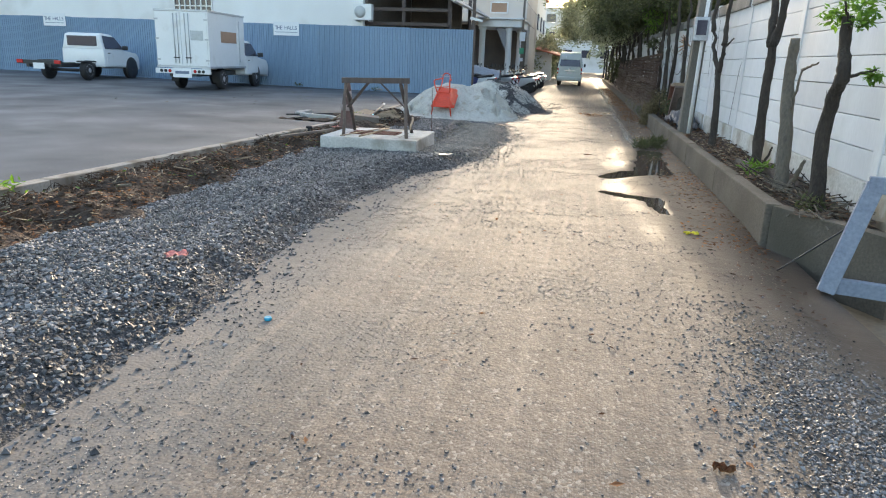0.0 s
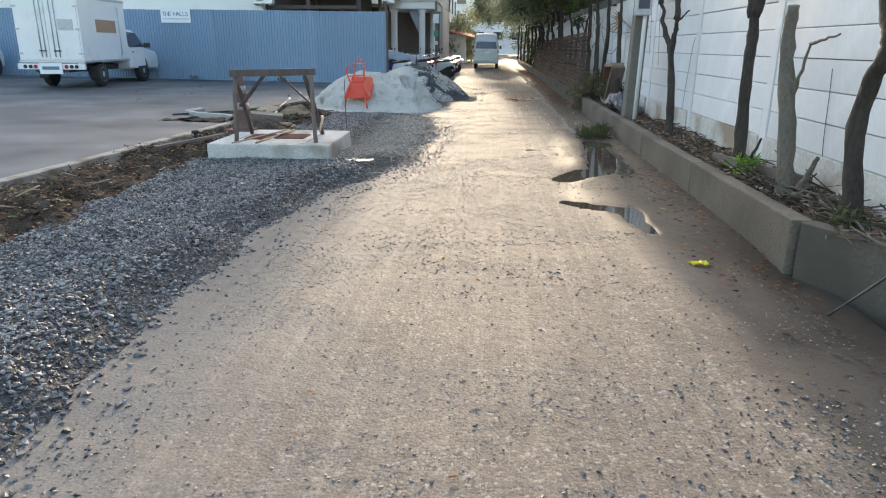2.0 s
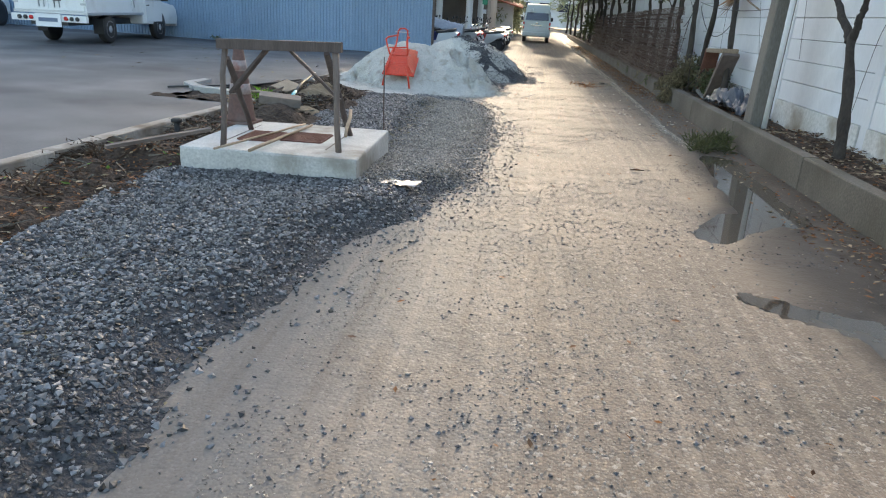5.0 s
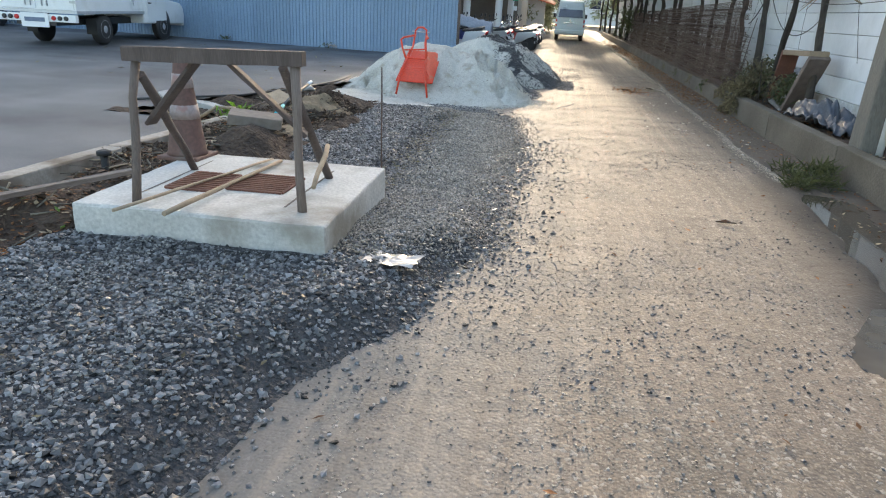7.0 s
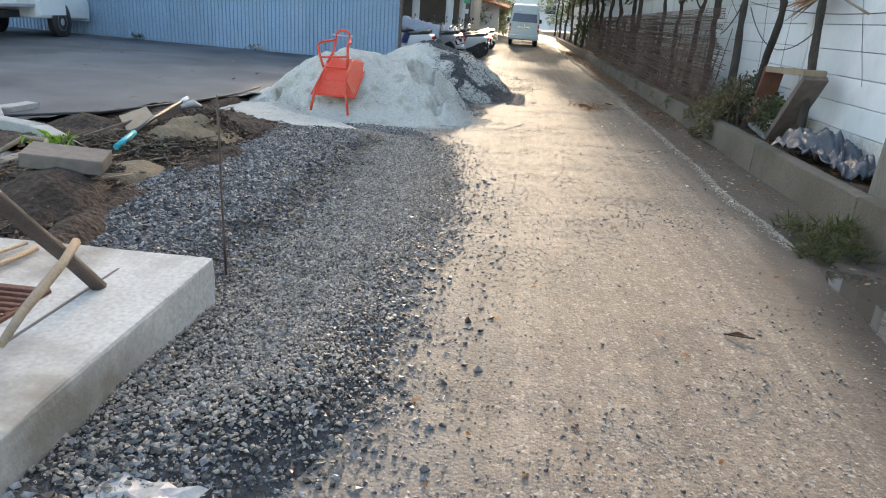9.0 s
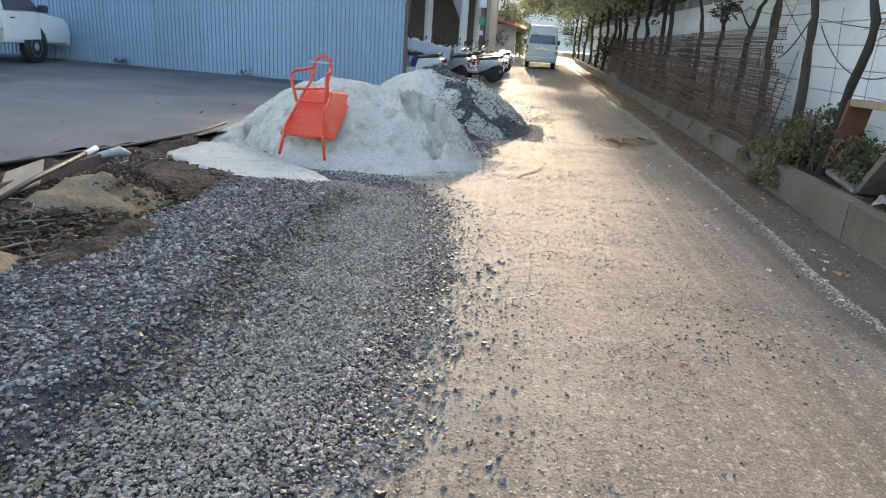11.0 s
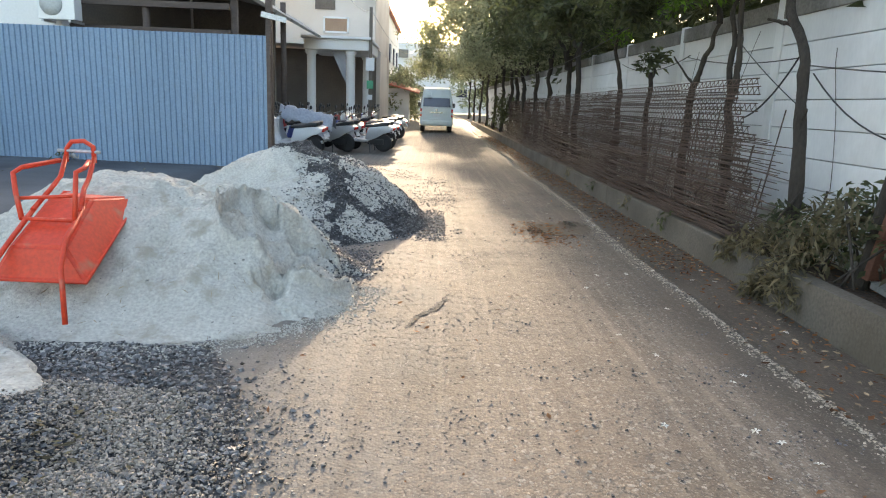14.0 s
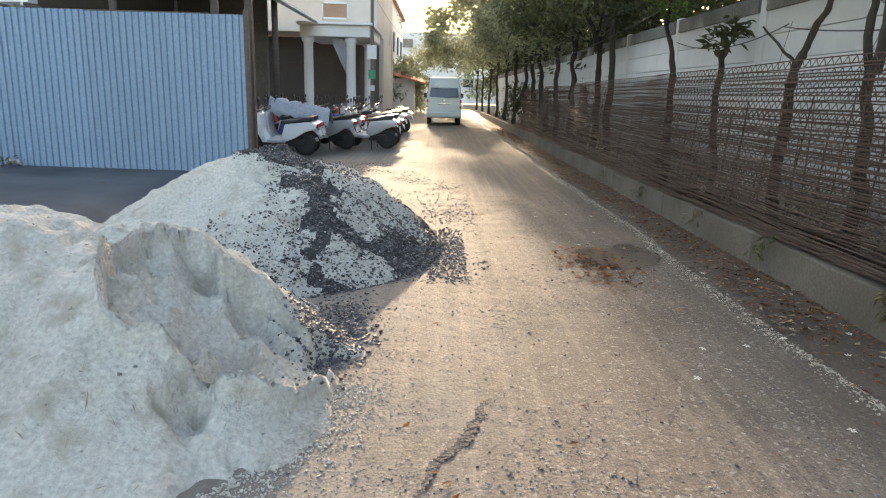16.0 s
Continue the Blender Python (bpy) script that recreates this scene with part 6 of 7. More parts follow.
wall_tree((2.10, 20.4), (2.10, 20.55, 1.75), 0.062, "dark tree forking low behind the steel mesh", [((2.1, 20.5, 1.7), (2.05, 20.45, 3.4), 0.042), ((2.1, 20.55, 1.7), (2.15, 20.9, 3.4), 0.04)], [(2.0, 20.7, 3.4, 0.8), (1.3, 21.2, 3.4, 0.8), (0.6, 21.6, 3.6, 0.7), (1.7, 20.2, 3.0, 0.4)], 1800, 0.13, seed=8)
wall_tree((2.12, 21.8), (2.12, 21.7, 1.85), 0.065, "dark tree with twisted limbs behind the steel mesh", [((2.12, 21.7, 1.8), (2.15, 21.2, 2.5), 0.045), ((2.15, 21.2, 2.5), (2.0, 21.3, 3.5), 0.04), ((2.12, 21.7, 1.8), (2.05, 22.3, 2.2), 0.02)], [(1.9, 22.0, 3.3, 0.8), (1.1, 22.5, 3.3, 0.8), (0.4, 23.0, 3.6, 0.7), (1.4, 22.0, 2.75, 0.3)], 2000, 0.13, seed=9)
wall_tree((2.10, 23.2), (2.12, 23.45, 2.05), 0.05, "short trunk with a few drooping leaves", [((2.12, 23.4, 1.9), (2.1, 23.0, 2.25), 0.02)], [(2.1, 23.1, 2.25, 0.2), (2.05, 23.5, 2.2, 0.2)], 130, 0.14, seed=10)
wall_tree((2.10, 24.9), (2.12, 25.1, 2.0), 0.065, "twisted dark trunk rising into the leaves", [((2.12, 25.0, 1.6), (2.0, 24.6, 1.8), 0.025), ((2.12, 25.1, 1.95), (2.0, 25.5, 3.6), 0.045)], [(1.8, 25.3, 3.3, 0.9), (1.0, 25.8, 3.3, 0.9), (1.6, 24.2, 3.4, 0.8), (0.3, 25.6, 3.7, 0.8), (0.9, 24.2, 2.9, 0.4)], 2800, 0.14, seed=11)
k = 12
for (yy, zt) in ((28.6, 2.9), (29.6, 2.7), (31.8, 2.9), (34.2, 3.0), (36.5, 2.8), (38.6, 3.1), (41.5, 3.2), (45.0, 3.2), (49.0, 3.3), (54.0, 3.4), (60.0, 3.5), (67.0, 3.5), (75.0, 3.5)):
    big = 1.0 + (yy - 28) * 0.02
    cr = [(1.6 + rnd.uniform(-1.3 - 0.035 * (yy - 28), 0.9) * big, yy + rnd.uniform(-1.6, 1.6), zt + 0.6 * big + rnd.uniform(-0.6, 2.4) * big, rnd.uniform(0.3, 0.95) * big) for _ in range(20)]
    # from y 31 onward the crowns take the leaf colour lightened for haze
    wall_tree((2.12, yy), (2.05 + rnd.uniform(-0.15, 0.15), yy + rnd.uniform(-0.3, 0.3), zt), 0.08 + 0.01 * (yy > 36), "dark leafy tree overhanging the lane",
              [((2.05, yy, zt - 0.1), (1.2 + rnd.uniform(-0.5, 0.3), yy + rnd.uniform(-0.8, 0.8), zt + 1.5), 0.055), ((2.05, yy, zt - 0.3), (2.4, yy + rnd.uniform(-0.8, 0.8), zt + 1.6), 0.05)],
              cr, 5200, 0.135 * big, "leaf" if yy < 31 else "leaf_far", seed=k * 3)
    k += 1
g0 = np.random.default_rng(77)
behind = leaf_mesh("foliage", clumps(g0, 62000, np.stack([3.2 + 2.6 * g0.random(420), 16 + 60 * g0.random(420), 2.1 + 4.6 * g0.random(420)], 1), 1.0), 0.3, M["leaf"], seed=78)
tagged(behind, "dense dark foliage behind the white wall", "foliage", kind="stuff")
# sunlight on these sprays is painted by the brighter leaf colour
sprays = leaf_mesh("foliage", clumps(g0, 2600, np.stack([1.7 + 0.5 * g0.random(24), 19.5 + 6 * g0.random(24), 2.75 + 0.5 * g0.random(24)], 1), 0.3, 0.6), 0.085, M["leaf_bright"], seed=83, droop=0.7)
tagged(sprays, "green sprays hanging from the trees over the wall, coloured as if sunlit", "foliage", kind="stuff")
# shrubs and woods at the end: haze is in their leaf colour
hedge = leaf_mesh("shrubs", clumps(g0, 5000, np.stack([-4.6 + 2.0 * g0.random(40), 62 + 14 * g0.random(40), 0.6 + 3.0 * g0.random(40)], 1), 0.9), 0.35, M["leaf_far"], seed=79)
tagged(hedge, "green shrubs at the end of the lane, leaf colour paled for haze", "shrubs", kind="stuff")
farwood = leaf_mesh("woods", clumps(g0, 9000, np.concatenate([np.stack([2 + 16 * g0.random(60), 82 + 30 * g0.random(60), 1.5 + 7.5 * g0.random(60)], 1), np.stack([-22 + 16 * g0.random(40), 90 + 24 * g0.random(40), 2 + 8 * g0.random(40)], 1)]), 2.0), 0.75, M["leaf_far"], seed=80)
tagged(farwood, "trees beyond the end of the lane, leaf colour paled for haze", "woods", kind="stuff")
near_sh = leaf_mesh("shrub", clumps(g0, 900, np.stack([1.7 + 0.6 * g0.random(10), 41.5 + 2.2 * g0.random(10), 0.6 + 1.2 * g0.random(10)], 1), 0.4), 0.16, M["leaf"], seed=81)
tagged(near_sh, "green shrub at the end of the planting bed", "shrub")
weed = leaf_mesh("weeds", clumps(g0, 520, [(1.46, 13.5, 0.1), (1.12, 13.1, 0.01), (1.3, 13.4, 0.03), (1.5, 13.6, 0.06), (1.42, 13.2, 0.03), (1.2, 13.7, 0.02)], 0.15, 0.35), 0.12, M["leaf"], seed=82, droop=-0.7, aspect=0.11)
tagged(weed, "clump of green weeds growing in the wet gutter", "weeds")
for i, (x, y, z, n, mm, lb) in enumerate(((2.0, 8.35, 0.36, 90, "leaf_bright", "small green weeds at the foot of a trunk"), (-4.6, 12.95, 0.3, 60, "leaf_bright", "tuft of bright green grass in the dug soil"), (1.98, 6.4, 0.34, 60, "leaf", "weeds hanging over the kerb"),
                                          (-5.15, 5.1, 0.22, 30, "leaf_bright", "small weed by the kerb"), (-8.2, 26.05, 0.2, 40, "leaf", "weeds at the foot of the fence"), (-11.4, 26.05, 0.24, 60, "leaf", "clump of weeds at the foot of the fence"))):
    o = leaf_mesh("weeds", clumps(g0, n, [(x, y, z), (x + 0.1, y + 0.08, z)], 0.12, 0.7), 0.10, M[mm], seed=90 + i, droop=-0.4, aspect=0.25)
    tagged(o, lb, "weeds")
wilt = thing("cut_branches", "heap of wilted cut branches hanging over the kerb", "branches")
leaf_mesh("leaves", clumps(g0, 2300, [(1.68, 18.6, 0.1), (1.66, 18.3, 0.28), (1.75, 18.9, 0.45), (1.85, 18.2, 0.55), (1.8, 18.5, 0.35), (1.9, 18.0, 0.8), (1.7, 18.1, 0.2), (1.95, 18.7, 0.5), (1.72, 19.2, 0.3), (2.1, 17.4, 0.6)], [0.16, 0.18, 0.22, 0.28, 0.26, 0.25, 0.2, 0.25, 0.18, 0.25]), 0.085, M["leaf_dry"], wilt, seed=101, droop=0.9, aspect=0.3)
leaf_mesh("leaves", clumps(g0, 1500, [(2.25, 17.3, 0.55), (2.15, 19.0, 0.6), (2.15, 17.0, 0.55), (2.2, 17.9, 0.6), (2.1, 18.6, 0.5), (2.25, 18.3, 0.8)], 0.3), 0.09, M["leaf"], wilt, seed=102, droop=0.6, aspect=0.4)
for i in range(12):
    a = Vector((rnd.uniform(1.75, 2.25), rnd.uniform(17.2, 19.4), rnd.uniform(0.3, 0.4)))
    stick("twig", wilt, a, a + Vector((rnd.uniform(-0.3, 0.3), rnd.uniform(-0.5, 0.5), rnd.uniform(0.1, 0.6))), 0.01, M["bark"], seg=5)
for i, yy in enumerate((20.9, 22.4, 24.4, 26.5)):
    o = leaf_mesh("hanging_sprig", clumps(g0, 50, [(1.68, yy, 0.30), (1.66, yy + 0.1, 0.2)], 0.1), 0.07, M["leaf_dry"] if i % 2 else M["leaf"], seed=110 + i, droop=0.9, aspect=0.3)
    tagged(o, "drooping sprig of leaves over the kerb", "sprig")

ferns = leaf_mesh("dead_plants", clumps(g0, 5200, np.stack([-4.95 + 0.75 * g0.random(70), 2.5 + 7.6 * g0.random(70), 0.10 + 0.07 * g0.random(70)], 1), 0.16, 0.4), 0.085, M["fern"], seed=121, droop=0.5, aspect=0.16)
tagged(ferns, "withered brown weeds lying along the kerb of the lot", "dead weeds", kind="stuff")
brush = thing("dead_brush", "tangle of dead twigs and roots in the planting bed", "brush")
for i in range(150):
    a = Vector((rnd.uniform(1.92, 2.4), rnd.uniform(6.1, 9.2), rnd.uniform(0.26, 0.36)))
    b = a + Vector((rnd.uniform(-0.22, 0.22), rnd.uniform(-0.5, 0.5), rnd.uniform(-0.02, 0.10 if i % 9 else 0.3)))
    stick("twig", brush, a, b, rnd.uniform(0.003, 0.009), M["bark_grey"] if i % 3 else M["bark"], seg=4, n=4)
tagged(plank("plank", None, (1.98, 9.2, 0.33), (2.28, 7.6, 0.37), 0.10, 0.035, M["wood"], 90), "grey board lying in the planting bed", "board")

palm = thing("palm_frond", "dry brown palm frond caught on the wall", "palm frond")
stick("stem", palm, (2.38, 16.0, 1.75), (2.25, 16.65, 1.98), 0.014, M["wood_pale"])
for i in range(26):
    k0 = i / 25
    a = Vector((2.25, 16.65 + 0.12 * rnd.random(), 1.98))
    d = Vector((rnd.uniform(-0.14, 0.06), rnd.uniform(0.95, 1.4) * (1 - 0.35 * k0), -0.28 + 0.62 * k0 + rnd.uniform(-0.03, 0.03)))
    w = Vector((0.012, 0.0, 0.022))
    panel("leaflet", palm, [a, a + d * 0.45 + w, a + d + Vector((0, 0, -0.05)), a + d * 0.45 - w], 0.003, M["frond"] if i % 3 else M["wood_pale"])

# ---------------------------------------------------------------- utility pole, meter, cables
pole = thing("utility_pole", "square weathered concrete utility pole beside the wall", "utility pole", 1.99, 13.95, 0)
pb = bx((0, 0, 4.0), (0.24, 0.30, 8.0), bevel=0.02)
for v in pb.verts:
    f = 1 - 0.03 * v.co.z
    v.co.x, v.co.y = v.co.x * f + v.co.z * 0.03, v.co.y * f + v.co.z * 0.03
part("shaft", pb, M["pole"], pole)
part("conduit", tube(bmesh.new(), [(0.05, -0.22, 0.2), (0.08, -0.20, 2.0), (0.22, -0.1, 7.5)], 0.035), M["plaster"], pole, "white plastic conduit")
mb = part("meter_box", bx((0.02, -0.26, 2.18), (0.26, 0.16, 0.42), bevel=0.015), M["steel"], pole, "grey metal meter box")
part("cover_glass", bx((0.02, -0.345, 2.2), (0.18, 0.015, 0.26)), M["glass_dark"], mb)
post2 = thing("utility_pole", "brown concrete pole at the end of the fence", "utility pole", -4.42, 27.1, 0)
part("shaft", bx((0, 0, 4), (0.12, 0.14, 8.2), bevel=0.015), M["wood_dark"], post2)
part("bracket", bx((0.12, -0.12, 3.0), (0.5, 0.03, 0.1), rot=(0, 12, 0)), M["steel"], post2)
sp = thing("sign_post", "post with small boards at the corner of the porch", "sign post", -3.72, 41.0, 0)
part("shaft", bx((0, 0, 2.5), (0.12, 0.12, 5.2)), M["dark"], sp)
part("board", bx((0, -0.1, 2.9), (0.34, 0.03, 0.5)), M["sign"], sp, "white board in a dark frame")
part("board", bx((0, -0.1, 2.1), (0.26, 0.03, 0.32)), M["green_sign"], sp, "green board")
part("board", bx((0, -0.1, 1.6), (0.2, 0.03, 0.2)), M["sign"], sp)


def cable(p, q, sag, r=0.008, n=14, label="thin black cable sagging along the wall"):
    p, q = Vector(p), Vector(q)
    pts = [p.lerp(q, i / n) - Vector((0, 0, sag * 4 * (i / n) * (1 - i / n))) for i in range(n + 1)]
    return tagged(part("cable", tube(bmesh.new(), pts, r, 5), M["black_plastic"]), label, "cable")


cable((2.2, 14.0, 1.8), (2.2, 19.26, 1.93), 0.12, 0.006)
cable((2.15, 19.4, 2.0), (2.15, 22.07, 2.18), 0.06, 0.006)
cable((2.2, 16.6, 1.62), (2.2, 19.2, 1.86), 0.42, 0.007)
cable((2.2, 20.9, 2.35), (2.2, 19.4, 1.6), 0.03, 0.005)
cable((2.2, 19.45, 2.04), (2.18, 20.4, 1.45), 0.10, 0.009)
cable((2.15, 22.0, 2.2), (2.12, 25.0, 2.25), 0.15, 0.006)
cable((1.9, 22.0, 2.9), (1.6, 40.0, 2.6), 0.35, label="cable strung between the trees")
cable((-4.0, 27.1, 5.2), (-3.72, 41.0, 4.9), 0.5, label="overhead cable beside the lane")
cable((-3.72, 41.0, 5.0), (-3.0, 75.0, 6.0), 0.8, label="overhead cable beside the lane")
cable((-4.0, 27.1, 5.0), (2.3, 14.0, 7.0), 0.7, label="overhead cable crossing the lane")

# ---------------------------------------------------------------- lattice girders and bars stacked against the trees
def girder(length, h=0.065):
    """A flat lattice girder: two long bars with a zigzag wire between them, along y from its near end."""
    gd = thing("lattice_girder", "rusty lattice girder with zigzag wire stacked against the trees", "steel girder", group="stacked lattice girders")
    n = int(length / 0.8)
    for z in (0.0, h):
        part("long_bar", tube(bmesh.new(), [(rnd.uniform(-0.012, 0.012), length * i / n, z + rnd.uniform(-0.010, 0.010)) for i in range(n + 1)], 0.0062, 5), M["rebar"], gd)
    zz = bmesh.new()
    k = int(length / 0.055)
    tube(zz, [(0, length * i / k, h * (i % 2)) for i in range(k + 1)], 0.0042, 4)
    part("zigzag_wire", zz, M["rebar"], gd)
    return gd


def loose_bar(length):
    n = 9
    return tagged(part("steel_bar", tube(bmesh.new(), [(rnd.uniform(-0.02, 0.02), length * i / n, rnd.uniform(-0.02, 0.02)) for i in range(n + 1)], 0.0042, 5), M["rebar"]), "long rusty reinforcing bar in the stack beside the kerb", "steel bar", group="stacked steel bars")


gds = [girder(5.6), girder(6.4), girder(6.0)]
bars = [loose_bar(6.2), loose_bar(7.0), loose_bar(5.4), loose_bar(6.6)]
gi = bi = 0
for run in range(4):
    ya = 19.15 + 5.0 * run
    for j in range(25):
        m = pose(1.90 + 0.005 * j, ya + rnd.uniform(-0.1, 0.45) + 0.03 * j, 0.36 + (1.46 - 0.05 * run) * j / 25 + rnd.uniform(-0.02, 0.02), rnd.uniform(-0.5, 0.5), 8, rnd.uniform(-0.4, 0.4))
        if gi < 3:
            gds[gi].matrix_world = m
        else:
            copy_thing(gds[gi % 3], m)
        gi += 1
    for j in range(96):
        k = j / 95
        m = pose(1.74 + 0.22 * k ** 1.4 + rnd.uniform(-0.03, 0.03), ya + rnd.uniform(-0.35, 0.5), 0.33 + 0.95 * k ** 1.7 + rnd.uniform(-0.02, 0.02), rnd.uniform(-1.1, 1.1), 0, rnd.uniform(-0.7, 0.7))
        if bi < 4:
            bars[bi].matrix_world = m
        else:
            copy_thing(bars[bi % 4], m)
        bi += 1
for i in range(110):
    y = 19.3 + 0.18 * i + rnd.uniform(-0.05, 0.05)
    tagged(stick("upright_bar", None, (1.86 + rnd.uniform(0, 0.1), y, 0.3), (1.98 + rnd.uniform(-0.03, 0.08), y + rnd.uniform(-0.12, 0.12), 1.1 + rnd.uniform(-0.35, 0.5)), 0.0065, M["rebar"], seg=5), "short upright rusty bar holding the stack", "steel bar", group="upright bars of the stack")

# ---------------------------------------------------------------- old timber box on the kerb, steel frame, junk
crate = thing("broken_crate", "broken wooden crate with worn red side lying open on the kerb", "crate", 2.04, 17.1, 0.30, 0)


def crate_board(name, p, q, depth, t, material, label=""):
    """A board from p to q, reaching back from the lane by depth."""
    p, q, back = Vector(p), Vector(q), Vector((depth, 0.04, 0.0))
    n = (q - p).cross(back).normalized() * t
    b = bmesh.new()
    lo = [b.verts.new(v) for v in (p, q, q + back, p + back)]
    hi = [b.verts.new(v.co + n) for v in lo]
    b.faces.new(lo)
    b.faces.new(hi[::-1])
    for i in range(4):
        b.faces.new((lo[i], lo[(i + 1) % 4], hi[(i + 1) % 4], hi[i]))
    bmesh.ops.recalc_face_normals(b, faces=list(b.faces))
    bmesh.ops.bevel(b, geom=list(b.edges), offset=0.006, segments=2, affect="EDGES")
    bmesh.ops.subdivide_edges(b, edges=[e for e in b.edges if e.calc_length() > 0.25], cuts=3)
    for v in b.verts:
        v.co += Vector((rnd.uniform(-1, 1), rnd.uniform(-1, 1), rnd.uniform(-1, 1))) * 0.003
    return part(name, b, material, crate, label)


crate_board("top_board", (0.06, 0.62, 0.80), (-0.02, -0.80, 0.85), 0.26, -0.07, M["wood_pale"], "pale weathered plank")
crate_board("side_board", (0.02, 0.74, 0.05), (0.06, 0.60, 0.79), 0.26, 0.06, M["rust"], "board with worn red paint")
crate_board("side_board", (-0.04, -0.14, 0.02), (-0.02, -0.78, 0.79), 0.28, -0.07, M["wood"], "grey weathered board")
crate_board("bottom_board", (0.02, 0.70, 0.06), (-0.04, -0.12, 0.01), 0.26, -0.05, M["cap"], "grey board")
part("back_block", bx((0.22, 0.25, 0.08), (0.16, 0.5, 0.2), bevel=0.01), M["concrete"], crate)
sf = thing("steel_stand", "blue-grey steel frame leaning on the kerb", "steel frame", 1.86, 5.3, -0.08, -14)
for nm, c, s, r in (("bar", (0.10, 0.03, 0.40), (0.12, 0.06, 0.86), (-8, 13, 0)), ("bar", (0.45, 0.0, 0.04), (0.95, 0.06, 0.12), (0, 0, 0)), ("bar", (0.62, 0.08, 0.80), (0.95, 0.06, 0.12), (0, 0, 0)), ("bar", (1.0, 0.03, 0.40), (0.12, 0.06, 0.86), (-8, 13, 0))):
    part(nm, bx(c, s, r, bevel=0.008), M["blue_steel"], sf)
tagged(stick("rod", None, (1.62, 5.75, -0.12), (2.12, 5.75, 0.32), 0.008, M["black_plastic"], seg=5), "thin black rod leaning on the kerb", "rod")

rod = tagged(stick("steel_rod", None, (-2.57, 11.6, -0.02), (-2.60, 11.64, 0.98), 0.007, M["rebar"], seg=5), "thin steel rod standing upright in the gravel", "rod")
stub = thing("pipe_stub", "short rusty pipe stub with a flange by the kerb", "pipe stub", -4.60, 10.95, 0.1)
part("pipe", tube(bmesh.new(), [(0, 0, -0.1), (0, 0, 0.17)], 0.03), M["black"], stub)
part("flange", lathe(bmesh.new(), [(0.055, 0.15), (0.055, 0.18), (0.03, 0.19)], 12), M["black"], stub)

# air conditioner on the white building
ac = thing("air_conditioner", "white outdoor air conditioner unit on brackets", "air conditioner", -9.62, 29.15, 2.95)
part("casing", bx((0, 0, 0.36), (0.82, 0.34, 0.66), bevel=0.02), M["white_paint"], ac)
part("fan_grille", lathe(bmesh.new(), [(0.25, 0), (0.25, 0.02), (0.05, 0.03)], 24, pose(-0.1, -0.17, 0.36, 90)), M["grey_band"], ac)
part("bracket", bx((-0.3, 0.1, 0.0), (0.05, 0.6, 0.05)), M["steel"], ac)
part("bracket", bx((0.3, 0.1, 0.0), (0.05, 0.6, 0.05)), M["steel"], ac)

# ---------------------------------------------------------------- dug soil: mounds, roots, boards, rubbish
def mound(name, x, y, rx, ry, h, material, label, z0=0.05):
    f = lambda X, Y: z0 + h * np.exp(-(((X - x) / rx) ** 2 + ((Y - y) / ry) ** 2) ** 1.2) + 0.12 * h * fbm(X, Y, 0.24, 5) * 4 - 0.06 * step(0.8, 1.8, np.sqrt(((X - x) / rx) ** 2 + ((Y - y) / ry) ** 2))
    o = sheet(name, np.arange(x - 1.7 * rx, x + 1.7 * rx, 0.03), np.arange(y - 1.7 * ry, y + 1.7 * ry, 0.03), f, material, keep=lambda X, Y: ((X - x) / rx) ** 2 + ((Y - y) / ry) ** 2 < 2.6)
    return tagged(o, label, "soil mound", kind="stuff")


mound("soil_mound", -4.25, 14.5, 0.38, 0.5, 0.26, M["clay"], "rounded mound of brown clay")
mound("soil_mound", -4.05, 13.2, 0.22, 0.28, 0.08, M["clay"], "low patch of yellow clay", 0.08)
mound("soil_mound", -4.3, 15.6, 0.5, 0.5, 0.14, M["soil"], "mound of dark dug soil")
mound("soil_mound", -4.05, 12.3, 0.3, 0.35, 0.16, M["soil"], "mound of dark dug soil", 0.12)
tagged(part("concrete_block", bx((-4.1, 12.55, 0.33), (0.5, 0.3, 0.10), rot=(4, 6, 20), bevel=0.01), M["dark"]), "grey concrete slab fragment on the dug soil", "concrete block")
tagged(plank("board", None, (-5.0, 14.9, 0.26), (-4.5, 14.2, 0.26), 0.28, 0.015, M["wood_pale"], 20), "splintered pale plywood sheet on the soil", "board")
pp = thing("pipe", "black pipe with a cyan sleeve sticking out of the soil", "pipe")
part("tube", tube(bmesh.new(), [(-4.3, 13.5, 0.24), (-4.4, 14.2, 0.34), (-4.45, 14.9, 0.42)], 0.02), M["black_plastic"], pp)
part("end_cap", tube(bmesh.new(), [(-4.445, 14.85, 0.414), (-4.455, 15.0, 0.434)], 0.023), M["plaster"], pp, "pale broken end")
part("sleeve", tube(bmesh.new(), [(-4.29, 13.42, 0.23), (-4.345, 13.8, 0.283)], 0.024), M["bluetube"], pp, "cyan plastic sleeve")
tagged(part("hose", tube(bmesh.new(), [(-6.5, 14.2, 0.16), (-5.6, 15.3, 0.15), (-5.2, 16.6, 0.15), (-4.98, 17.6, 0.17), (-4.95, 18.3, 0.2)], 0.016, 6), M["black_plastic"]), "black hose along the edge of the asphalt", "hose")
tagged(plank("board", None, (-4.72, 13.5, 0.2), (-4.86, 15.75, 0.21), 0.09, 0.03, M["wood_dark"], 90), "dark timber strip on the soil", "board")
tagged(part("rag", tube(bmesh.new(), [(-4.86, 15.6, 0.24), (-4.8, 15.8, 0.25), (-4.72, 15.85, 0.22)], [0.03, 0.045, 0.02], 7, 0.5), M["plastic"]), "white plastic scrap on the soil", "scrap")

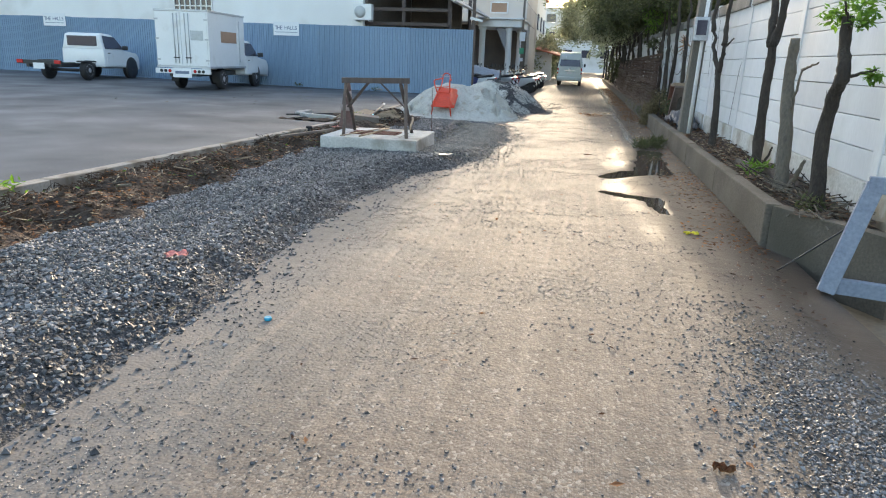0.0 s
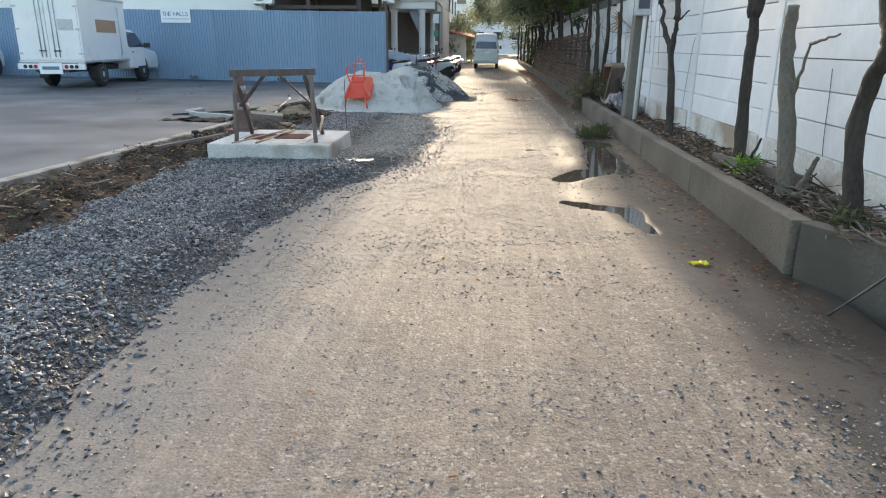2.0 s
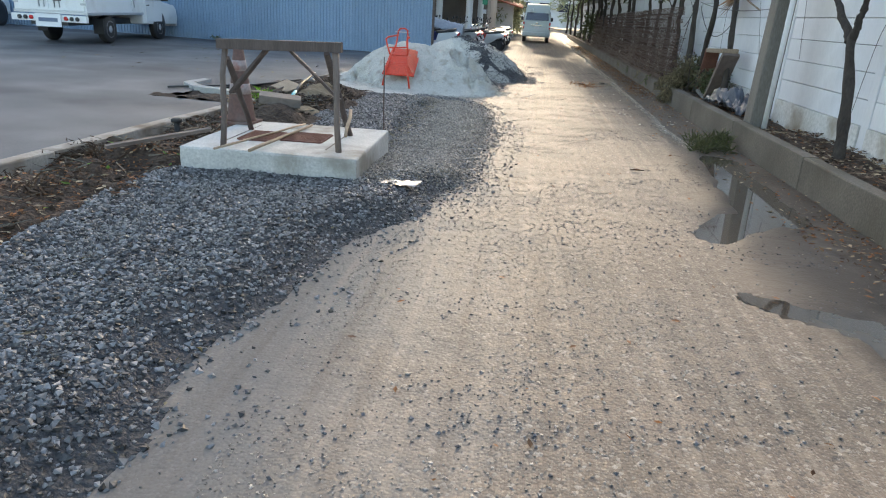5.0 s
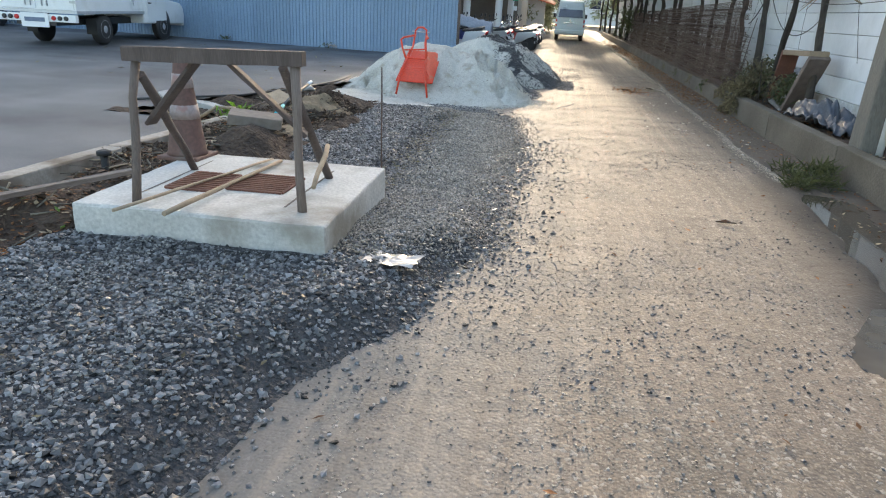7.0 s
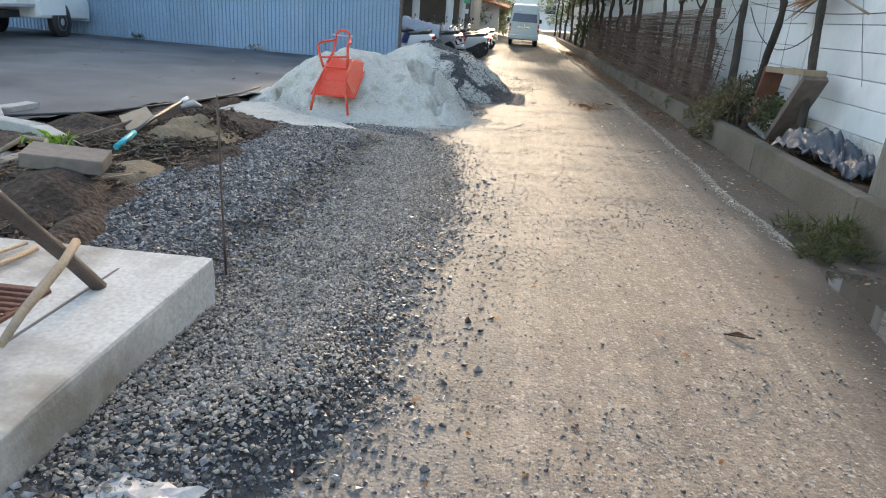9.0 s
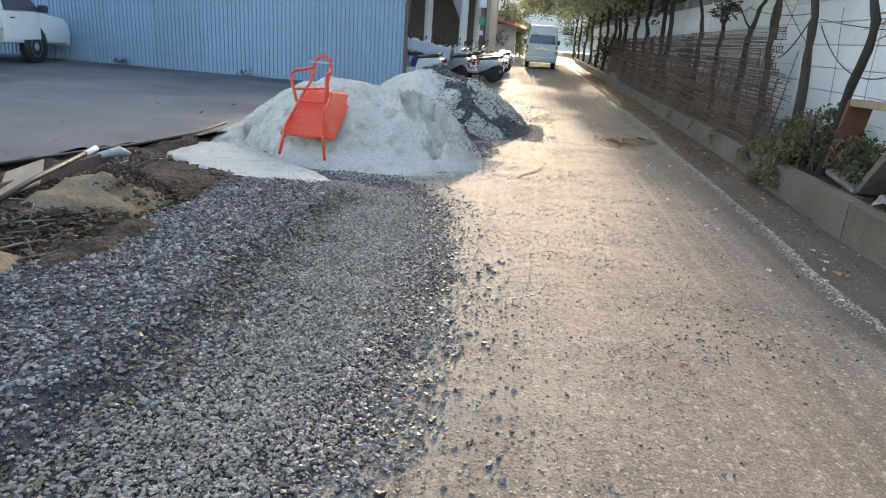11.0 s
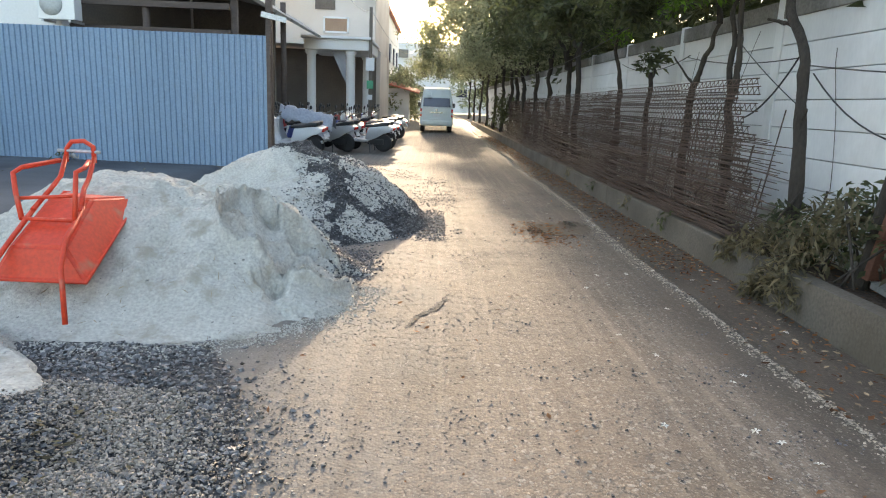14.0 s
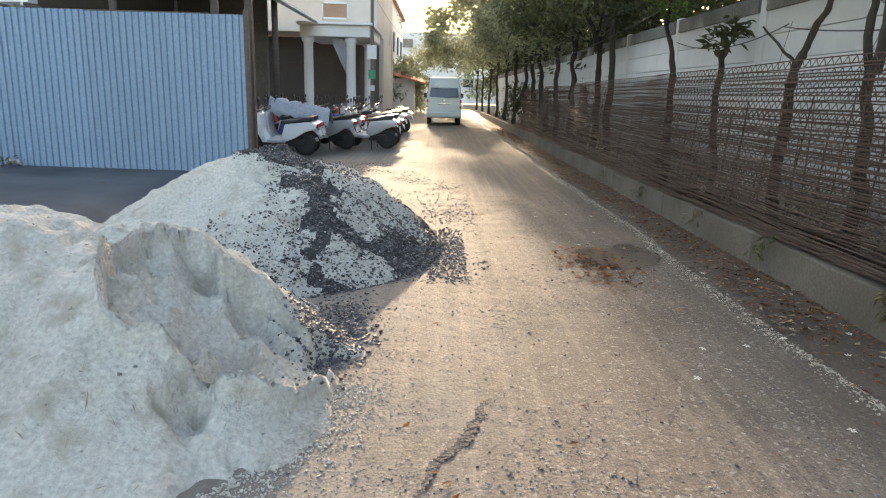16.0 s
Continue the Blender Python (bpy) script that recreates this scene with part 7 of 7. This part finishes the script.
roots = thing("roots", "dead roots, twigs and sticks strewn over the dug soil", "roots", kind="stuff")
for i in range(420):
    y = rnd.uniform(3.0, 10.5) if i % 5 == 0 else rnd.uniform(10.8, 15.9)
    x = rnd.uniform(kerb_x(min(y, 13.4)) + 0.4, -3.95) if y < 9.6 or y > 11.3 else rnd.uniform(kerb_x(y) + 0.15, -4.0)
    if y > 13.4:
        x = rnd.uniform(-5.2, -3.9)
    z = float(soil_z(x, y)) + 0.02
    a = Vector((x, y, z))
    stick("root", roots, a, a + Vector((rnd.uniform(-0.22, 0.22), rnd.uniform(-0.25, 0.25), rnd.uniform(-0.02, 0.07))), rnd.uniform(0.002, 0.008) * (2.0 if i % 17 == 0 else 1), M["bark_grey"] if i % 3 else M["wood_pale"], seg=5, n=4)


def scatter_leaves(name, n, x0, x1, y0, y1, zf, size, material, label, seed, cond=None):
    g = np.random.default_rng(seed)
    x, y = x0 + (x1 - x0) * g.random(n), y0 + (y1 - y0) * g.random(n)
    if cond is not None:
        k = cond(x, y, g)
        x, y = x[k], y[k]
    o = leaf_mesh(name, np.stack([x, y, zf(x, y) + 0.012], 1), size, material, seed=seed, droop=0.0, aspect=0.45)
    v = np.zeros(len(o.data.vertices) * 3)
    o.data.vertices.foreach_get("co", v)
    v = v.reshape(-1, 3)
    base = np.repeat(np.stack([x, y, zf(x, y) + 0.012], 1), 4, 0)
    v[:, 2] = base[:, 2] + (v[:, 2] - base[:, 2]) * 0.4
    v[:, 2] = np.maximum(v[:, 2], zf(v[:, 0], v[:, 1]) + 0.003)
    o.data.vertices.foreach_set("co", v.ravel())
    return tagged(o, label, "leaf litter", kind="stuff")


scatter_leaves("leaf_litter", 15000, 1.0, 1.72, 6, 45, road_z, 0.05, M["litter"], "fallen brown leaves along the gutter", 201, lambda x, y, g: g.random(len(x)) < np.clip((x - 0.95) * 0.25 + 0.8 * np.clip(fbm(x, y, 1.6, 3), 0, 1) + 0.75 * step(18.0, 20.5, y) * step(1.1, 1.3, x), 0, 1))
scatter_leaves("leaf_litter", 1500, -0.1, 0.9, 20.2, 22.3, road_z, 0.06, M["litter"], "brown leaves gathered beside a wet patch", 202, lambda x, y, g: g.random(len(x)) < np.exp(-(((x - 0.25) / 0.3) ** 2 + ((y - 21.0) / 0.6) ** 2)))
scatter_leaves("leaf_litter", 2200, 1.82, 2.45, 6, 40, lambda x, y: 0.27 + 0.07 * fbm(x, y, 0.5, 4), 0.07, M["litter"], "dry leaves covering the planting bed", 203)
scatter_leaves("leaf_litter", 2600, 1.84, 2.45, 6.0, 13.5, lambda x, y: 0.285 + 0.07 * fbm(x, y, 0.5, 4), 0.075, M["fern"], "dark rotting leaves heaped in the planting bed", 216)
scatter_leaves("leaf_litter", 500, 1.84, 2.45, 6.0, 13.5, lambda x, y: 0.30 + 0.07 * fbm(x, y, 0.5, 4), 0.07, M["litter_pale"], "pale dry leaves in the planting bed", 217)
scatter_leaves("leaf_litter", 900, 1.0, 1.68, 4.5, 10.5, road_z, 0.06, M["fern"], "dark wet leaves in the gutter", 218, lambda x, y, g: g.random(len(x)) < np.clip((x - 1.05) * 1.1, 0, 1))
scatter_leaves("leaf_litter", 5200, -5.1, -3.8, 3, 15.8, soil_z, 0.05, M["litter"], "dead leaves on the dug soil", 204)
scatter_leaves("leaf_litter", 2600, -5.0, -3.75, 10.6, 16.0, lambda x, y: soil_z(x, y) + 0.012, 0.075, M["fern"], "dead stalks and rotting leaves in the dug strip", 219)
scatter_leaves("leaf_litter", 130, -5.0, -3.9, 3, 15.5, soil_z, 0.07, M["leaf_bright"], "a few green leaves on the dug soil", 205)
scatter_leaves("leaf_litter", 240, -2.0, 0.9, 2, 26, road_z, 0.045, M["litter"], "scattered fallen leaves on the lane", 206)
scatter_leaves("leaf_litter", 200, -4.2, -2.2, 2, 17, lambda x, y: gravel_z(x, y) + 0.02, 0.04, M["leaf_dry"], "scattered dry leaves on the gravel", 207, lambda x, y, g: ~in_slab(x, y))
scatter_leaves("leaf_litter", 120, -12, -5.6, 15, 26.3, lambda x, y: lot_z(x, y) + 0.02, 0.10, M["leaf_dry"], "scraps and leaves on the asphalt", 208)

scatter_leaves("leaf_litter", 4200, 1.04, 1.70, 8, 45, lambda x, y: road_z(x, y) + 0.006, 0.05, M["litter_pale"], "pale dry leaves along the gutter", 211, lambda x, y, g: g.random(len(x)) < np.clip(0.12 + 1.1 * np.clip(fbm(x, y, 1.6, 3) + 0.1, 0, 1) + 0.35 * (y > 19), 0, 1))
scatter_leaves("leaf_litter", 1500, -5.0, -3.8, 3, 16, soil_z, 0.055, M["litter_pale"], "pale dry leaves and chips on the dug soil", 212)
scatter_leaves("leaf_litter", 260, -2.75, -2.5, 10.8, 16.2, lambda x, y: gravel_z(x, y) + 0.02, 0.05, M["leaf_dry"], "line of brown leaves and twigs on the gravel", 213)
leaf_bits = leaf_mesh("straw", np.stack([-4.5 + 2.7 * g0.random(70), 17.2 + 0.75 * g0.random(70), 0 * g0.random(70)], 1), 0.06, M["litter_pale"], seed=215, droop=0.0, aspect=0.07)
sv = np.zeros(len(leaf_bits.data.vertices) * 3)
leaf_bits.data.vertices.foreach_get("co", sv)
sv = sv.reshape(-1, 3)
sv[:, 2] = sand_z(sv[:, 0], sv[:, 1]) + 0.008 + 0.1 * np.abs(sv[:, 2])
leaf_bits.data.vertices.foreach_set("co", sv.ravel())
tagged(leaf_bits, "bits of straw lying on the sand", "straw", kind="stuff")
# fallen white blossoms
fl = None
gf = random.Random(5)
for i in range(44):
    x, y = gf.uniform(0.0, 1.6), gf.uniform(14.5, 24)
    if fl is None:
        bm = bmesh.new()
        for kk in range(5):
            a = 2 * math.pi * kk / 5
            c, s = math.cos(a), math.sin(a)
            vs = [bm.verts.new((0, 0, 0.004)), bm.verts.new((c * 0.014 - s * 0.006, s * 0.014 + c * 0.006, 0.008)), bm.verts.new((c * 0.025, s * 0.025, 0.005)), bm.verts.new((c * 0.014 + s * 0.006, s * 0.014 - c * 0.006, 0.008))]
            bm.faces.new(vs)
        fl = part("blossom", bm, M["petal"])
        fl.matrix_world = pose(x, y, float(road_z(x, y)) + 0.006)
        tagged(fl, "fallen white five-petalled blossom on the lane", "blossom", group="fallen blossoms")
    else:
        copy_thing(fl, pose(x, y, float(road_z(x, y)) + 0.006, gf.uniform(-15, 15), gf.uniform(-15, 15), gf.uniform(0, 90)))

# ---------------------------------------------------------------- puddles, patch and small litter
def film(name, x0, x1, y0, y1, f, level, label):
    """A level water surface in the hollow where f(x, y) is small."""
    o = sheet(name, np.arange(x0, x1, 0.03), np.arange(y0, y1, 0.03), lambda x, y: level + 0 * x, M["water"], keep=lambda x, y: f(x, y) < 0.45)
    return tagged(o, label, "puddle", kind="structure")


film("puddle", 0.0, 1.68, 8.8, 13.4, pool_a, -0.016, "shallow muddy puddle along the kerb")
film("puddle", 0.0, 1.4, 6.8, 8.8, pool_b, -0.006, "narrow muddy puddle in a rut")
wet2 = sheet("wet_mud", np.arange(-0.1, 1.0, 0.05), np.arange(20.4, 22.3, 0.05), lambda x, y: road_z(x, y) + 0.004, M["wet"],
             keep=lambda x, y: ((x - 0.5) / 0.42) ** 2 + ((y - 21.5) / 0.6) ** 2 + 1.2 * fbm(x, y, 0.5, 3) < 0.8)
tagged(wet2, "dark damp patch in the lane", "mud", kind="structure")
crk = sheet("road_crack", np.arange(-1.35, -0.8, 0.015), np.arange(17.5, 18.5, 0.015), lambda x, y: road_z(x, y) + 0.006 + 0.012 * fbm(x, y, 0.08, 2), M["gravel_bed"],
            keep=lambda x, y: np.abs(x - (-1.19 + 0.38 * (y - 17.65)) - 0.06 * fbm(y, y * 0, 0.2, 3)) < 0.032 * (1 - ((y - 18.0) / 0.42) ** 2))
tagged(crk, "short dark crack in the lane surface", "crack", kind="structure")
def scrap(name, x, y, z, w, d, material, label, cat, h=0.02, rz=0, seed=1):
    r = random.Random(seed)
    bm = bmesh.new()
    bmesh.ops.create_grid(bm, x_segments=7, y_segments=5, size=0.5)
    for v in bm.verts:
        e = 1 - 0.25 * r.random()
        v.co = Vector((v.co.x * w * e, v.co.y * d * e, h * r.random()))
    o = part(name, bm, material)
    o.matrix_world = pose(x, y, z, 0, 0, rz)
    o.modifiers.new("thickness", "SOLIDIFY").thickness = 0.002
    return tagged(o, label, cat)


scrap("wrapper", 1.05, 6.4, float(road_z(1.05, 6.4)) + 0.006, 0.15, 0.07, M["yellow"], "crumpled yellow plastic wrapper on the wet mud", "wrapper", 0.025, 8, 2)
scrap("plastic_sheet", -2.03, 9.8, float(gravel_z(-2.03, 9.8)) + 0.022, 0.34, 0.2, M["plastic"], "torn piece of clear plastic sheet on the gravel", "plastic sheet", 0.016, -6, 3)
scrap("paper", -2.6, 3.9, float(gravel_z(-2.6, 3.9)) + 0.035, 0.15, 0.08, M["pink"], "faded red scrap of paper on the gravel", "paper", 0.03, 40, 4)
scrap("dry_leaf", 0.6, 2.5, float(road_z(0.6, 2.5)) + 0.005, 0.09, 0.04, M["litter"], "curled reddish dry leaf on the lane", "leaf", 0.03, 10, 5)
scrap("plastic_bag", -7.9, 25.95, 0.17, 0.3, 0.2, M["plastic"], "crumpled white plastic bag by the fence", "plastic bag", 0.12, 0, 6)
scrap("paper", -4.35, 11.6, float(soil_z(-4.35, 11.6)) + 0.06, 0.2, 0.05, M["pink"], "red plastic strip on the dug soil", "plastic strip", 0.03, 60, 8)
cap = thing("bottle_cap", "small blue plastic bottle cap on the lane", "bottle cap", -1.73, 3.44, float(road_z(-1.73, 3.44)))
part("disc", lathe(bmesh.new(), [(0.022, 0.0), (0.023, 0.014), (0.019, 0.019), (0.012, 0.016)], 18), M["blue_cap"], cap)
lf = thing("twig", "dry twig with a curled leaf on the lane", "twig", 0.15, 11.6, float(road_z(0.15, 11.6)) + 0.01)
stick("stem", lf, (-0.07, 0.015, 0.0), (0.07, -0.035, 0.015), 0.005, M["bark"], seg=5)
panel("leaf", lf, [(-0.06, 0.0, 0.01), (0.0, 0.02, 0.02), (0.05, 0.0, 0.01), (0.0, -0.02, 0.01)], 0.003, M["litter"])
blk = tagged(part("concrete_block", bx((-2.5, 25.8, 0.08), (0.42, 0.3, 0.2), rot=(0, 8, 25), bevel=0.015), M["concrete"]), "loose grey concrete block beside the stone heap", "concrete block")
def crumpled(x, y, z, w, d, h, rz, k, label):
    """A slack plastic sheet thrown down in folds."""
    u, v = np.meshgrid(np.linspace(-1, 1, 34), np.linspace(-1, 1, 28))
    fold = np.abs(vnoise(u * 2 + k, v * 1.3 + u, 0.55)) * 1.6 + 0.5 * np.abs(vnoise(u - v, v + k, 0.23)) + 0.25 * vnoise(u, v + k, 0.1)
    r = np.clip(1 - (np.abs(u) ** 3 + np.abs(v) ** 3) / 1.6, 0, 1)
    X = u * w / 2 * (1 + 0.3 * vnoise(v + k, u, 0.4))
    Y = v * d / 2 * (1 + 0.3 * vnoise(u, v + k, 0.4))
    Z = h * (0.25 * r + fold * (0.3 + 0.7 * r))
    i = (np.arange(27)[:, None] * 34 + np.arange(33)[None, :]).ravel()
    o = raw("plastic_sheet", np.stack([X.ravel(), Y.ravel(), Z.ravel()], 1).tolist(), np.stack([i, i + 1, i + 35, i + 34], 1).tolist(), M["tarp"], None, True)
    o.matrix_world = pose(x, y, z, 0, 0, rz)
    o.modifiers.new("thickness", "SOLIDIFY").thickness = 0.003
    return tagged(o, label, "plastic sheet")


crumpled(2.14, 15.75, 0.27, 0.5, 1.1, 0.34, 8, 1.0, "crumpled dark blue-grey plastic sheet in the planting bed")
crumpled(2.2, 15.0, 0.27, 0.42, 0.7, 0.2, -12, 4.0, "low fold of dark plastic sheet in the planting bed")
tagged(part("hose", tube(bmesh.new(), [(-4.95, 12.9, 0.2), (-4.75, 13.0, 0.34), (-4.5, 12.9, 0.36), (-4.3, 12.6, 0.3), (-4.32, 12.4, 0.24)], 0.018, 6), M["wood_pale"]), "bent pale hose over the dug soil", "hose")
gv = random.Random(9)
for i, (y, z) in enumerate(((14.6, 2.4), (15.3, 2.6), (16.6, 2.2), (18.3, 2.3), (19.4, 2.1), (20.9, 2.4), (22.6, 2.3), (8.0, 1.3), (12.2, 1.6))):
    pts = [Vector((2.492, y, z))]
    d = Vector((0, gv.uniform(-0.05, 0.12), -0.14))
    for k in range(12):
        d = d + Vector((gv.uniform(-0.02, 0.02), gv.uniform(-0.07, 0.07), gv.uniform(-0.05, 0.06)))
        d.normalize()
        pts.append(pts[-1] + d * 0.11)
        pts[-1].x = min(max(pts[-1].x, 2.485), 2.498)
    tagged(part("vine", tube(bmesh.new(), flowing(pts, 3), 0.0028, 5), M["bark"]), "thin dry vine hanging against the wall", "vine", group="dry vines on the wall")
stones("clods", 700, lambda g, n: np.stack([-4.15 + 0.28 * g.normal(size=n), 14.7 + 0.35 * g.normal(size=n)], 1), lambda x, y: np.maximum(soil_z(x, y), 0.05 + 0.30 * np.exp(-(((x + 4.15) / 0.36) ** 2 + ((y - 14.75) / 0.42) ** 2) ** 1.2)), 0.008, 0.035, M["soil"], "dark clods on the clay mound", "clods", seed=61)
